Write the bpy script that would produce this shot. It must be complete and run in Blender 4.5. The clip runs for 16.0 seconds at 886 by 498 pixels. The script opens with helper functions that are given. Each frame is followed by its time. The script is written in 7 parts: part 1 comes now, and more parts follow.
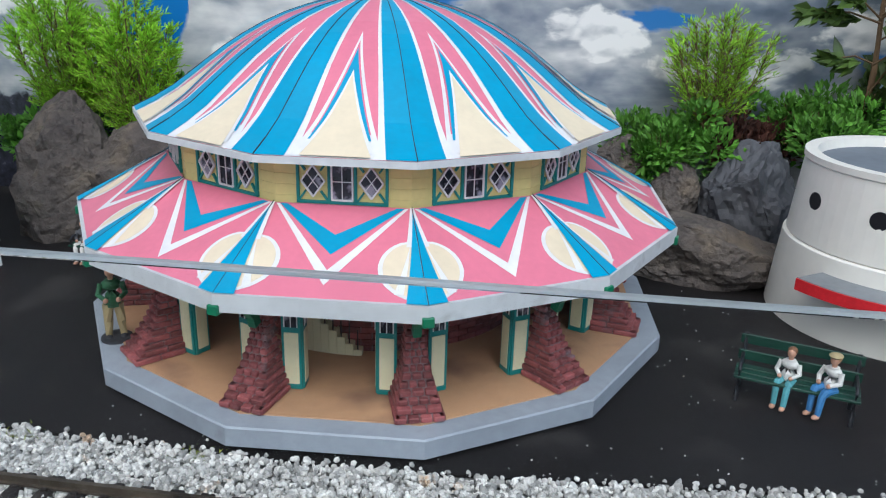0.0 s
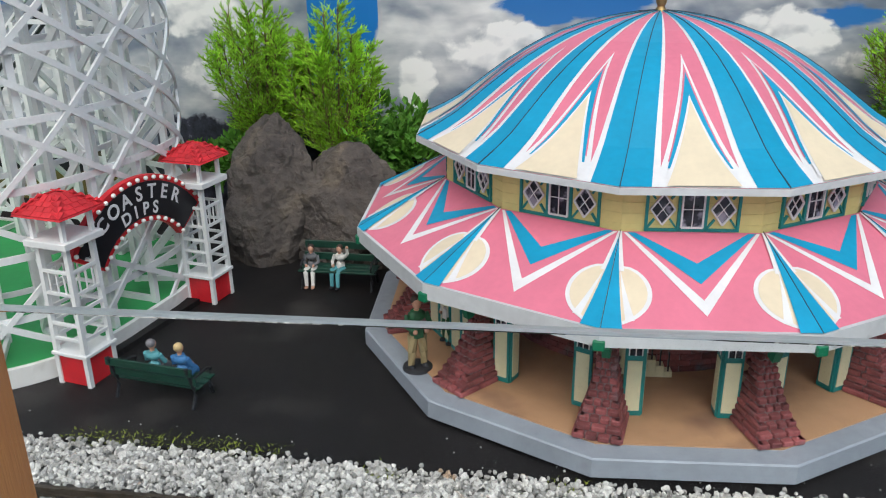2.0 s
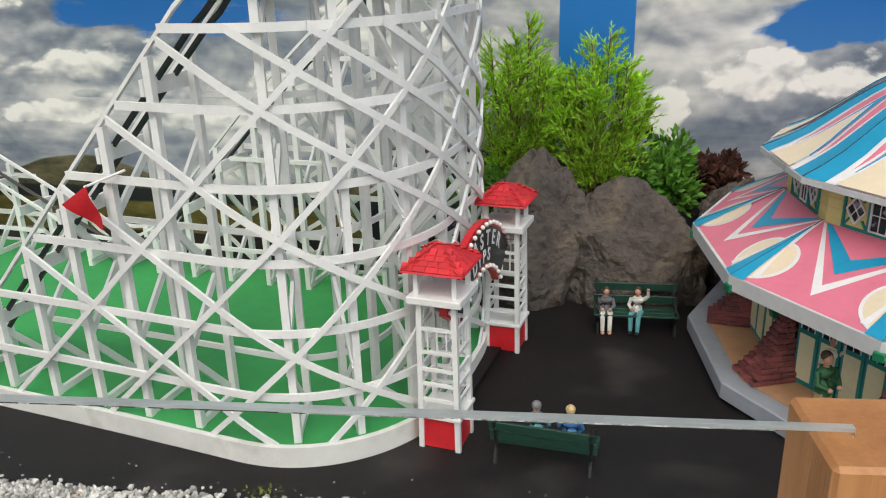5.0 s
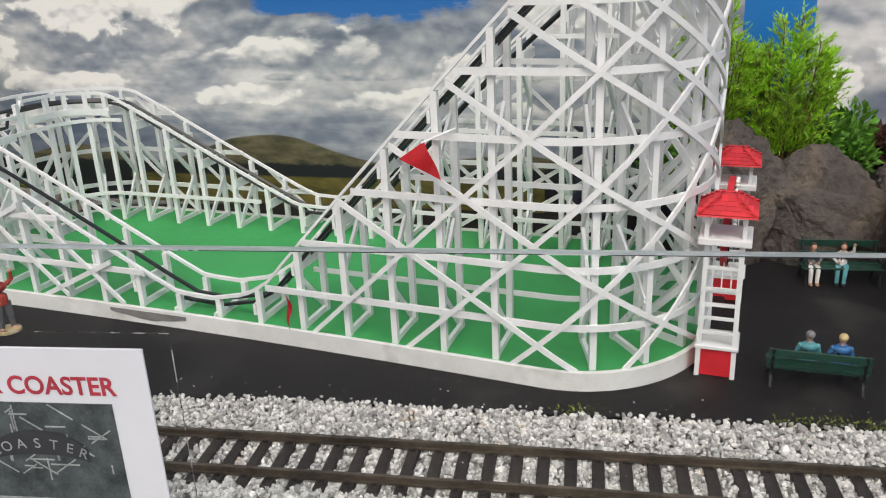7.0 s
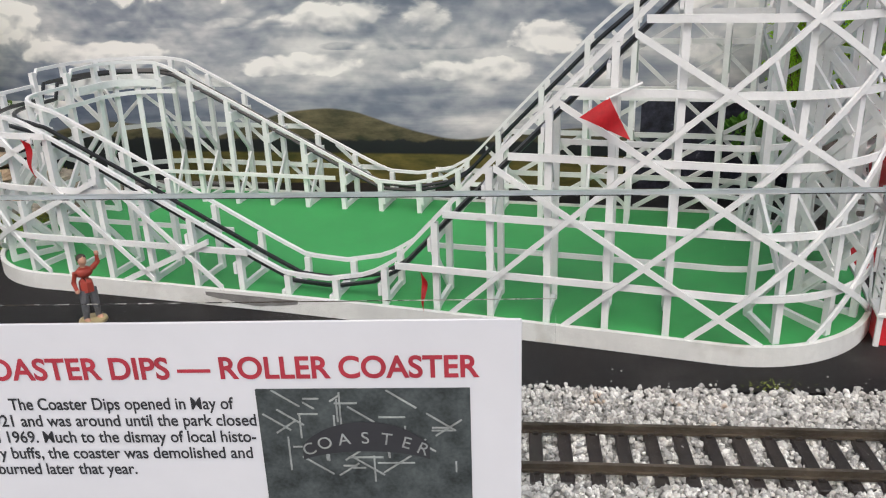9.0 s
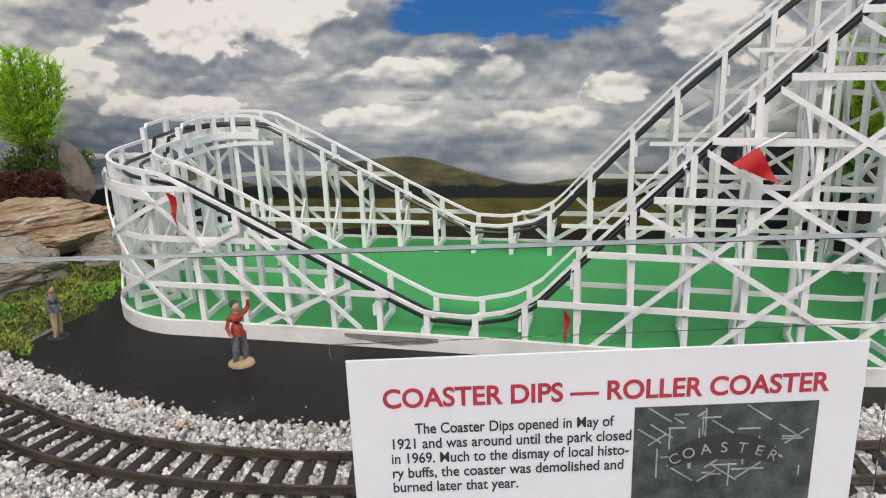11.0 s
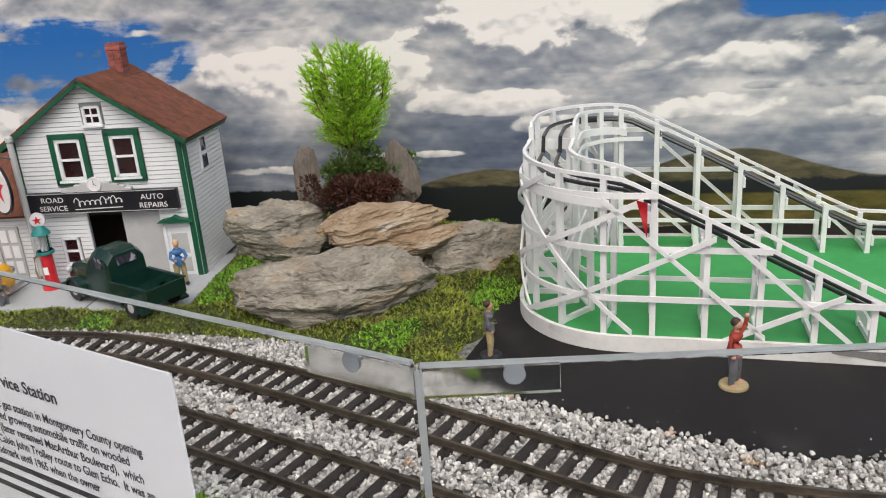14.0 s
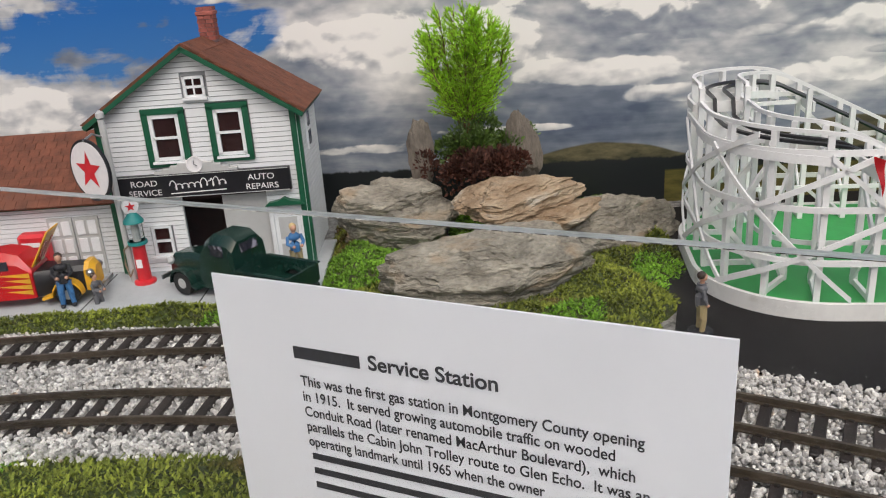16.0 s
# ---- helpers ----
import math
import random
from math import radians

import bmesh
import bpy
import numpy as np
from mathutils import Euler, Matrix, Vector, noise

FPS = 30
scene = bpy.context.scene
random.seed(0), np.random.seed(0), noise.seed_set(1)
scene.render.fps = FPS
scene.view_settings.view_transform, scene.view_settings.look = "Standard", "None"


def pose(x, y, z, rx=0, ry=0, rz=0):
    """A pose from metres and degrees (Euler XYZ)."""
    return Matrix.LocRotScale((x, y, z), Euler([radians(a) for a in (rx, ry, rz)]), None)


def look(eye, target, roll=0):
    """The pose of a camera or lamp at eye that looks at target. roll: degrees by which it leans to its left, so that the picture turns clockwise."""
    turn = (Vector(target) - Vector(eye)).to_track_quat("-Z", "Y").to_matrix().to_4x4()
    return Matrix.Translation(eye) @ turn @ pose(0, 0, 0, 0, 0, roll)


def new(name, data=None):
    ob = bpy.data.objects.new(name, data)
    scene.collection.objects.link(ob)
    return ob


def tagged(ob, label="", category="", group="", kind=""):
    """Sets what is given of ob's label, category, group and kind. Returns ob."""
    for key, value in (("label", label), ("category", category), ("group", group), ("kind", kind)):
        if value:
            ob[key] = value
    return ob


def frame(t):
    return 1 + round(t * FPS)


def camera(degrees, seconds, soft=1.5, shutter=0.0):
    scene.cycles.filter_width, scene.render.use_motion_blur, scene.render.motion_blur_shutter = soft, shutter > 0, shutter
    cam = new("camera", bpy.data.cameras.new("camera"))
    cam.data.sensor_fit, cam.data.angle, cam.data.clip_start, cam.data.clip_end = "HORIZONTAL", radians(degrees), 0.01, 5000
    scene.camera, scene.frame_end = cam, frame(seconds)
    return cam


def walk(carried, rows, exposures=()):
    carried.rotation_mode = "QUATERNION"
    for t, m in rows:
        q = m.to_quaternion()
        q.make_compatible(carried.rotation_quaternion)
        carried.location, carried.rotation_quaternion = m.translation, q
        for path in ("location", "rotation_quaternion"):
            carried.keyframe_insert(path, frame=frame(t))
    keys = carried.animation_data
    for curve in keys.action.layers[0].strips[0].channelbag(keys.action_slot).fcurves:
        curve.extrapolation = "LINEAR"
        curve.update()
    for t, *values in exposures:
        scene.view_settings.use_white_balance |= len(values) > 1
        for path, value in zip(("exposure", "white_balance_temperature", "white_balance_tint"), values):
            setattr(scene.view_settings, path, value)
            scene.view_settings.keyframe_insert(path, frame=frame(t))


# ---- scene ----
cam = camera(58.1, 16.0, soft=1.1)
PATH = [
    (0, (-0.013, 0.006, 0.327), (0.035, 1.886, -0.354), 1.7),
    (0.5, (-0.059, 0.031, 0.332), (-0.044, 1.904, -0.368), 1.3),
    (1, (-0.111, 0.037, 0.338), (-0.114, 1.904, -0.379), 0.5),
    (1.5, (-0.189, 0.029, 0.344), (-0.177, 1.897, -0.37), 0.1),
    (2, (-0.258, 0.022, 0.354), (-0.225, 1.89, -0.359), -0.7),
    (2.5, (-0.322, 0.014, 0.366), (-0.27, 1.886, -0.337), -1.2),
    (3, (-0.384, -0.001, 0.373), (-0.324, 1.876, -0.314), -1.3),
    (3.5, (-0.422, 0.0, 0.371), (-0.381, 1.881, -0.307), -1.5),
    (4, (-0.468, 0.03, 0.376), (-0.44, 1.909, -0.309), -1.2),
    (4.5, (-0.51, 0.08, 0.366), (-0.483, 1.957, -0.324), -1.2),
    (5, (-0.564, 0.081, 0.373), (-0.55, 1.961, -0.308), -1.7),
    (5.2, (-0.594, 0.065, 0.371), (-0.604, 1.95, -0.298), -2.5),
    (7.3, (-0.823, -0.011, 0.366), (-0.854, 1.867, -0.321), -2.4),
    (7.5, (-0.837, -0.011, 0.36), (-0.87, 1.865, -0.333), -2.4),
    (8, (-0.869, 0.003, 0.357), (-0.896, 1.871, -0.357), -2.7),
    (8.5, (-0.926, 0.044, 0.347), (-0.9, 1.913, -0.363), -2.2),
    (9, (-0.99, 0.049, 0.337), (-0.879, 1.916, -0.372), -2.0),
    (9.2, (-1.02, 0.052, 0.359), (-0.889, 1.907, -0.375), -3.1),
    (11.3, (-1.201, 0.014, 0.363), (-0.972, 1.905, -0.247), -2.1),
    (11.5, (-1.224, 0.014, 0.37), (-1.022, 1.907, -0.244), -1.9),
    (12, (-1.302, 0.044, 0.4), (-1.178, 1.929, -0.256), -1.9),
    (12.5, (-1.355, 0.1, 0.369), (-1.298, 1.989, -0.286), -2.3),
    (13, (-1.428, 0.12, 0.383), (-1.371, 2.001, -0.294), -2.8),
    (13.5, (-1.526, 0.137, 0.389), (-1.459, 2.023, -0.273), -3.6),
    (14, (-1.608, 0.143, 0.393), (-1.481, 2.027, -0.268), -4.2),
    (14.5, (-1.689, 0.195, 0.379), (-1.5, 2.072, -0.286), -4.7),
    (15, (-1.768, 0.251, 0.367), (-1.526, 2.118, -0.309), -4.8),
    (15.5, (-1.823, 0.25, 0.356), (-1.535, 2.108, -0.325), -4.6),
    (16, (-1.879, 0.248, 0.363), (-1.56, 2.102, -0.318), -4.1),
]
EXPOSURES = [(0.0, -0.12, 5450, 3), (1.6, -0.14, 5450, 3), (2.4, -0.16, 6300, 3), (5.0, -0.10, 6350, 4), (8.0, -0.10, 6250, 9), (14.0, -0.04, 6350, 10), (16.0, -0.14, 6350, 10)]
walk(cam, [(t, look(eye, target, roll)) for t, eye, target, roll in PATH], EXPOSURES)

# world and light: soft daylight through a glasshouse roof
world = bpy.data.worlds.new("world")
scene.world = world
world.use_nodes = True
_wn = world.node_tree.nodes
_sky = _wn.new("ShaderNodeTexSky")
_sky.sky_type = 'NISHITA'
_sky.sun_disc = False
_sky.sun_elevation = radians(55)
_sky.sun_rotation = radians(200)
_sky.air_density, _sky.dust_density, _sky.ozone_density = 1.0, 6.0, 0.6
world.node_tree.links.new(_sky.outputs[0], _wn["Background"].inputs[0])
_wn["Background"].inputs[1].default_value = 0.13
sun = new("sun", bpy.data.lights.new("sun", 'SUN'))
sun.data.energy, sun.data.angle, sun.data.color = 1.5, radians(35), (1.0, 0.975, 0.94)
sun.matrix_world = look((0.6, -2.0, 3.6), (-0.6, 0.9, 0))

# ---------------------------------------------------------------- materials
def mat(name, color, rough=0.6, metal=0.0, var=0.12, scale=40.0, bump=0.0, bscale=None, color2=None, spots=None, spec=0.5, rnd=0.0, stretch=None, depth=0.003):
    """Principled surface with two scales of colour variation, optional grain bump and per-piece variation."""
    m = bpy.data.materials.new(name)
    m.use_nodes = True
    nt = m.node_tree
    N, L = nt.nodes, nt.links
    b = N["Principled BSDF"]
    b.inputs["Roughness"].default_value = rough
    b.inputs["Metallic"].default_value = metal
    b.inputs["Specular IOR Level"].default_value = spec
    tc = N.new("ShaderNodeTexCoord")
    src = tc.outputs["Object"]
    if stretch:
        mp = N.new("ShaderNodeMapping")
        mp.inputs["Scale"].default_value = stretch
        L.new(src, mp.inputs[0])
        src = mp.outputs[0]
    n1 = N.new("ShaderNodeTexNoise")
    n1.inputs["Scale"].default_value = scale
    n1.inputs["Detail"].default_value = 6
    L.new(src, n1.inputs["Vector"])
    n2 = N.new("ShaderNodeTexNoise")
    n2.inputs["Scale"].default_value = scale * 7.3
    n2.inputs["Detail"].default_value = 4
    L.new(src, n2.inputs["Vector"])
    add = N.new("ShaderNodeMath")
    add.operation = 'MULTIPLY_ADD'
    L.new(n2.outputs[0], add.inputs[0])
    add.inputs[1].default_value = 0.5
    L.new(n1.outputs[0], add.inputs[2])
    mr = N.new("ShaderNodeMapRange")
    mr.inputs[1].default_value, mr.inputs[2].default_value = 0.5, 1.0
    L.new(add.outputs[0], mr.inputs[0])
    mx = N.new("ShaderNodeMix")
    mx.data_type = 'RGBA'
    L.new(mr.outputs[0], mx.inputs[0])
    c = color
    c2 = color2 or tuple(max(0, v * (1 - var * 2)) for v in c)
    mx.inputs[6].default_value = (*c2, 1)
    mx.inputs[7].default_value = (*[min(1, v * (1 + var * (0 if color2 else 0.6))) for v in c], 1)
    out = mx.outputs[2]
    if spots:
        sc, lo, hi, scol = spots
        n3 = N.new("ShaderNodeTexNoise")
        n3.inputs["Scale"].default_value = sc
        n3.inputs["Detail"].default_value = 3
        L.new(src, n3.inputs["Vector"])
        r3 = N.new("ShaderNodeMapRange")
        r3.inputs[1].default_value, r3.inputs[2].default_value = lo, hi
        L.new(n3.outputs[0], r3.inputs[0])
        m3 = N.new("ShaderNodeMix")
        m3.data_type = 'RGBA'
        L.new(r3.outputs[0], m3.inputs[0])
        L.new(out, m3.inputs[6])
        m3.inputs[7].default_value = (*scol, 1)
        out = m3.outputs[2]
    if rnd:
        oi = N.new("ShaderNodeObjectInfo")
        gi = N.new("ShaderNodeNewGeometry")
        ad = N.new("ShaderNodeMath")
        ad.operation = 'ADD'
        L.new(oi.outputs["Random"], ad.inputs[0])
        L.new(gi.outputs["Random Per Island"], ad.inputs[1])
        fr = N.new("ShaderNodeMath")
        fr.operation = 'FRACT'
        L.new(ad.outputs[0], fr.inputs[0])
        mv = N.new("ShaderNodeMapRange")
        mv.inputs[3].default_value, mv.inputs[4].default_value = 1 - rnd, 1 + rnd
        L.new(fr.outputs[0], mv.inputs[0])
        hs = N.new("ShaderNodeHueSaturation")
        L.new(mv.outputs[0], hs.inputs["Value"])
        L.new(out, hs.inputs["Color"])
        out = hs.outputs[0]
    L.new(out, b.inputs["Base Color"])
    if bump:
        nb = N.new("ShaderNodeTexNoise")
        nb.inputs["Scale"].default_value = bscale or scale * 5
        nb.inputs["Detail"].default_value = 5
        L.new(src, nb.inputs["Vector"])
        bp = N.new("ShaderNodeBump")
        bp.inputs["Strength"].default_value = bump
        bp.inputs["Distance"].default_value = depth
        L.new(nb.outputs[0], bp.inputs["Height"])
        L.new(bp.outputs[0], b.inputs["Normal"])
    return m


WHITE = mat("white_paint", (0.80, 0.80, 0.79), 0.5, var=0.05, scale=30, bump=0.15, bscale=300, spots=(60, 0.68, 0.8, (0.55, 0.54, 0.5)))
WHITE2 = mat("white_board", (0.78, 0.77, 0.74), 0.6, var=0.08, scale=18, bump=0.2, bscale=160, spots=(25, 0.62, 0.78, (0.5, 0.48, 0.43)))
GREEN_DECK = mat("green_deck", (0.045, 0.34, 0.085), 0.6, var=0.1, scale=9, bump=0.1, bscale=200, spots=(220, 0.74, 0.8, (0.02, 0.08, 0.02)))
ASPHALT = mat("black_sheet", (0.0125, 0.0105, 0.0105), 0.62, var=0.25, scale=7, bump=0.12, bscale=500, spots=(11, 0.56, 0.74, (0.034, 0.030, 0.028)), spec=0.27)
PINK = mat("pink_paint", (0.74, 0.20, 0.29), 0.45, var=0.05, scale=25, bump=0.04)
BLUE = mat("blue_paint", (0.02, 0.33, 0.56), 0.45, var=0.07, scale=25, bump=0.04)
CREAM = mat("cream_paint", (0.80, 0.68, 0.49), 0.5, var=0.05, scale=25)
RWHITE = mat("roof_white", (0.82, 0.80, 0.80), 0.5, var=0.05, scale=30)
GREYBOARD = mat("bare_board", (0.22, 0.21, 0.20), 0.85, var=0.2, scale=60)
# dark roof seams; also colours the shadow gap under the carousel platform
SEAMGAP = mat("seam_and_shadow_gap", (0.05, 0.06, 0.07), 0.7)
FASCIA = mat("fascia_grey", (0.62, 0.63, 0.64), 0.55, var=0.08, scale=20, spots=(50, 0.62, 0.75, (0.45, 0.45, 0.45)))
CURB = mat("platform_grey", (0.33, 0.36, 0.41), 0.55, var=0.1, scale=16, bump=0.12, spots=(30, 0.62, 0.8, (0.2, 0.2, 0.22)))
TANFLOOR = mat("tan_floor", (0.53, 0.31, 0.17), 0.6, var=0.1, scale=10, spots=(16, 0.58, 0.75, (0.26, 0.14, 0.09)))
BRICK = mat("brick", (0.27, 0.075, 0.075), 0.75, var=0.25, scale=60, bump=0.3, rnd=0.35, spots=(40, 0.6, 0.7, (0.16, 0.12, 0.13)))
MORTAR = mat("mortar", (0.22, 0.145, 0.145), 0.85, scale=60)
TEAL = mat("teal_trim", (0.02, 0.23, 0.22), 0.5, var=0.1, scale=40)
GREENP = mat("green_bracket", (0.01, 0.17, 0.075), 0.45, var=0.1)
YELLOW = mat("yellow_siding", (0.76, 0.65, 0.26), 0.55, var=0.06, scale=30)
PALEY = mat("pale_panel", (0.74, 0.70, 0.46), 0.55, var=0.06, scale=30)
GLASSD = mat("dark_pane", (0.035, 0.035, 0.05), 0.12, var=0.4, scale=120, spots=(90, 0.52, 0.62, (0.35, 0.33, 0.4)))
BRASS = mat("brass", (0.35, 0.24, 0.10), 0.4, 0.8)
RED = mat("red_paint", (0.66, 0.02, 0.03), 0.45, var=0.12, scale=50)
ROOFRED = mat("red_shingle", (0.62, 0.025, 0.035), 0.6, var=0.15, scale=60, rnd=0.15)
BLACKP = mat("black_sign", (0.012, 0.012, 0.016), 0.4, var=0.2)
BULB = mat("pearl_bulb", (0.85, 0.83, 0.78), 0.25, var=0.03)
ROCKD = mat("dark_rock", (0.13, 0.108, 0.09), 0.85, scale=18, bump=1.0, bscale=90, depth=0.008, color2=(0.055, 0.045, 0.042), spots=(22, 0.55, 0.75, (0.17, 0.13, 0.09)))
ROCKG = mat("grey_slate_rock", (0.105, 0.105, 0.115), 0.75, scale=8, bump=0.8, bscale=50, color2=(0.05, 0.052, 0.06))
ROCKL = mat("layered_rock", (0.42, 0.385, 0.31), 0.8, scale=22, bump=1.0, bscale=75, depth=0.009, color2=(0.10, 0.088, 0.068), spots=(12, 0.56, 0.72, (0.30, 0.20, 0.11)), stretch=(1, 1, 3))
ROCKS = mat("standing_stone", (0.21, 0.18, 0.145), 0.85, scale=14, bump=1.0, bscale=80, color2=(0.10, 0.085, 0.07), stretch=(3, 1, 1))
ROCKT = mat("tan_slab", (0.48, 0.38, 0.26), 0.8, scale=18, bump=1.0, bscale=70, depth=0.008, color2=(0.22, 0.14, 0.075), stretch=(1, 1, 4), spots=(14, 0.56, 0.7, (0.5, 0.46, 0.38)))
STONE = mat("ballast_stone", (0.64, 0.62, 0.585), 0.8, scale=70, bump=0.2, bscale=600, rnd=0.48, color2=(0.33, 0.31, 0.285), spots=(35, 0.66, 0.72, (0.42, 0.30, 0.20)))
GRIT = mat("ballast_bed", (0.28, 0.27, 0.25), 0.9, var=0.4, scale=150, bump=1.0, bscale=260)
TIE = mat("brown_tie", (0.030, 0.022, 0.018), 0.6, var=0.3, scale=90, bump=0.2, rnd=0.2)
RAIL = mat("brass_rail", (0.15, 0.12, 0.09), 0.42, 0.7, var=0.3, scale=30)
MOSSBED = mat("moss_bed", (0.055, 0.085, 0.012), 0.95, var=0.4, scale=40, bump=1.0, bscale=200, color2=(0.03, 0.028, 0.01))
MOSS = mat("moss", (0.25, 0.29, 0.03), 0.9, var=0.3, scale=16, rnd=0.45, color2=(0.07, 0.085, 0.015), spots=(9, 0.58, 0.68, (0.10, 0.055, 0.02)))
MOSSB = mat("bright_moss", (0.19, 0.38, 0.025), 0.9, var=0.3, scale=14, rnd=0.35)
LEAF = mat("feathery_leaf", (0.40, 0.72, 0.03), 0.7, var=0.2, scale=14, rnd=0.3)
LEAFB = mat("hedge_leaf", (0.12, 0.30, 0.025), 0.7, var=0.25, scale=20, rnd=0.35)
LEAFD = mat("dark_leaf", (0.075, 0.13, 0.02), 0.45, var=0.25, scale=20, rnd=0.3)
LEAFR = mat("red_leaf", (0.075, 0.024, 0.013), 0.8, var=0.3, scale=20, rnd=0.35)
TWIG = mat("twig", (0.16, 0.10, 0.05), 0.9)
CONC = mat("concrete_slab", (0.44, 0.46, 0.47), 0.8, var=0.08, scale=14, bump=0.15)
# backing behind the siding; grey puts the boards' shadow lines into its colour
LAPGREY = mat("lap_shadow_board", (0.30, 0.31, 0.32), 0.7)
SIDING = mat("white_siding", (0.80, 0.81, 0.82), 0.5, var=0.03, scale=30)
TRIMG = mat("dark_green_trim", (0.008, 0.095, 0.045), 0.45, var=0.1)
ROOFB = mat("brown_shingle", (0.17, 0.058, 0.030), 0.8, var=0.2, scale=70, bump=0.3, rnd=0.16)
CHIMB = mat("chimney_brick", (0.30, 0.09, 0.07), 0.8, var=0.2, rnd=0.3)
# near-black: the shade inside the garage is put into this colour
SHADEIN = mat("interior_shade", (0.030, 0.008, 0.008), 0.7, var=0.3)
GREYP = mat("grey_panel", (0.50, 0.50, 0.49), 0.6, var=0.06)
CEDAR = mat("cedar_wood", (0.50, 0.235, 0.085), 0.5, scale=9, bump=0.15, bscale=80, color2=(0.36, 0.145, 0.045), stretch=(9, 9, 0.6))
STEEL = mat("steel", (0.55, 0.55, 0.56), 0.3, 1.0)
PAPER = mat("paper", (0.68, 0.68, 0.71), 0.35, var=0.02, scale=12)
INK = mat("ink", (0.03, 0.03, 0.035), 0.6)
INKR = mat("red_ink", (0.42, 0.03, 0.05), 0.6)
TRUCKG = mat("truck_green", (0.007, 0.03, 0.022), 0.22, var=0.1)
RUBBER = mat("rubber", (0.012, 0.012, 0.012), 0.7)
BLACKTRK = mat("black_tube", (0.02, 0.02, 0.022), 0.35)


def glass_mat(name, tint, ior=1.02):
    m = bpy.data.materials.new(name)
    m.use_nodes = True
    b = m.node_tree.nodes["Principled BSDF"]
    b.inputs["Base Color"].default_value = (*tint, 1)
    b.inputs["Roughness"].default_value = 0.02
    b.inputs["Transmission Weight"].default_value = 1.0
    b.inputs["IOR"].default_value = ior
    return m


PLEXI = glass_mat("clear_acrylic", (0.97, 0.985, 0.985), 1.12)
EDGE = mat("acrylic_edge", (0.62, 0.66, 0.67), 0.45, var=0.10, scale=20)
EDGE.node_tree.nodes["Principled BSDF"].inputs["Transmission Weight"].default_value = 0.70
EDGE.node_tree.nodes["Principled BSDF"].inputs["IOR"].default_value = 1.1
JAR = glass_mat("jar_glass", (0.9, 0.95, 0.95), 1.2)


# ---------------------------------------------------------------- mesh tools
def part(name, bm, material, parent=None, label="", smooth=False):
    me = bpy.data.meshes.new(name)
    bmesh.ops.recalc_face_normals(bm, faces=bm.faces[:])
    bm.to_mesh(me)
    bm.free()
    for m in (material if isinstance(material, (list, tuple)) else [material]):
        me.materials.append(m)
    if smooth:
        me.shade_smooth()
        me.set_sharp_from_angle(angle=radians(38))
    ob = new(name, me)
    if parent is not None:
        ob.parent = parent
    if label:
        ob["label"] = label
    return ob


def raw(name, verts, faces, material, parent=None, label=""):
    me = bpy.data.meshes.new(name)
    me.from_pydata(verts, [], faces)
    me.materials.append(material)
    ob = new(name, me)
    if parent is not None:
        ob.parent = parent
    if label:
        ob["label"] = label
    return ob


def thing(name, m, label, category, group="", kind=""):
    e = new(name)
    e.empty_display_size = 0.02
    e.matrix_basis = m
    return tagged(e, label, category, group, kind)


def box(bm, c, s, m=None, bevel=0.0, mi=0):
    r = bmesh.ops.create_cube(bm, size=1)
    vs = r["verts"]
    bmesh.ops.scale(bm, vec=s, verts=vs)
    if bevel:
        es = list({e for v in vs for e in v.link_edges})
        q = bmesh.ops.bevel(bm, geom=es, offset=bevel, segments=1, affect='EDGES')
        vs = list({v for f in q["faces"] for v in f.verts} | {v for v in vs if v.is_valid})
    bmesh.ops.translate(bm, vec=c, verts=vs)
    if m is not None:
        bmesh.ops.transform(bm, matrix=m, verts=vs)
    for f in {f for v in vs for f in v.link_faces}:
        f.material_index = mi
    return vs


def beam(bm, p, q, w, h, up=(0, 0, 1)):
    """A rectangular stick from p to q, w wide across and h along the up side."""
    p, q, up = Vector(p), Vector(q), Vector(up)
    d = (q - p).normalized()
    side = d.cross(up)
    if side.length < 1e-5:
        side = d.cross(Vector((1, 0, 0)))
    side.normalize()
    u2 = side.cross(d)
    vs = [bm.verts.new(e + side * (a * w / 2) + u2 * (b * h / 2)) for e in (p, q) for a, b in ((-1, -1), (1, -1), (1, 1), (-1, 1))]
    for i in ((0, 1, 2, 3), (7, 6, 5, 4), (0, 4, 5, 1), (1, 5, 6, 2), (2, 6, 7, 3), (3, 7, 4, 0)):
        bm.faces.new([vs[k] for k in i])


def ribbon(bm, pts, sides, w, h):
    """A bent board through pts: sides gives the horizontal outward way at each point; w is its thickness outward, h its height."""
    rows = []
    for p, s in zip(pts, sides):
        p, s = Vector(p), Vector(s)
        rows.append([bm.verts.new(p + s * a * w / 2 + Vector((0, 0, b * h / 2))) for a, b in ((-1, -1), (1, -1), (1, 1), (-1, 1))])
    for r0, r1 in zip(rows, rows[1:]):
        for k in range(4):
            bm.faces.new((r0[k], r0[(k + 1) % 4], r1[(k + 1) % 4], r1[k]))
    bm.faces.new(rows[0]), bm.faces.new(rows[-1][::-1])


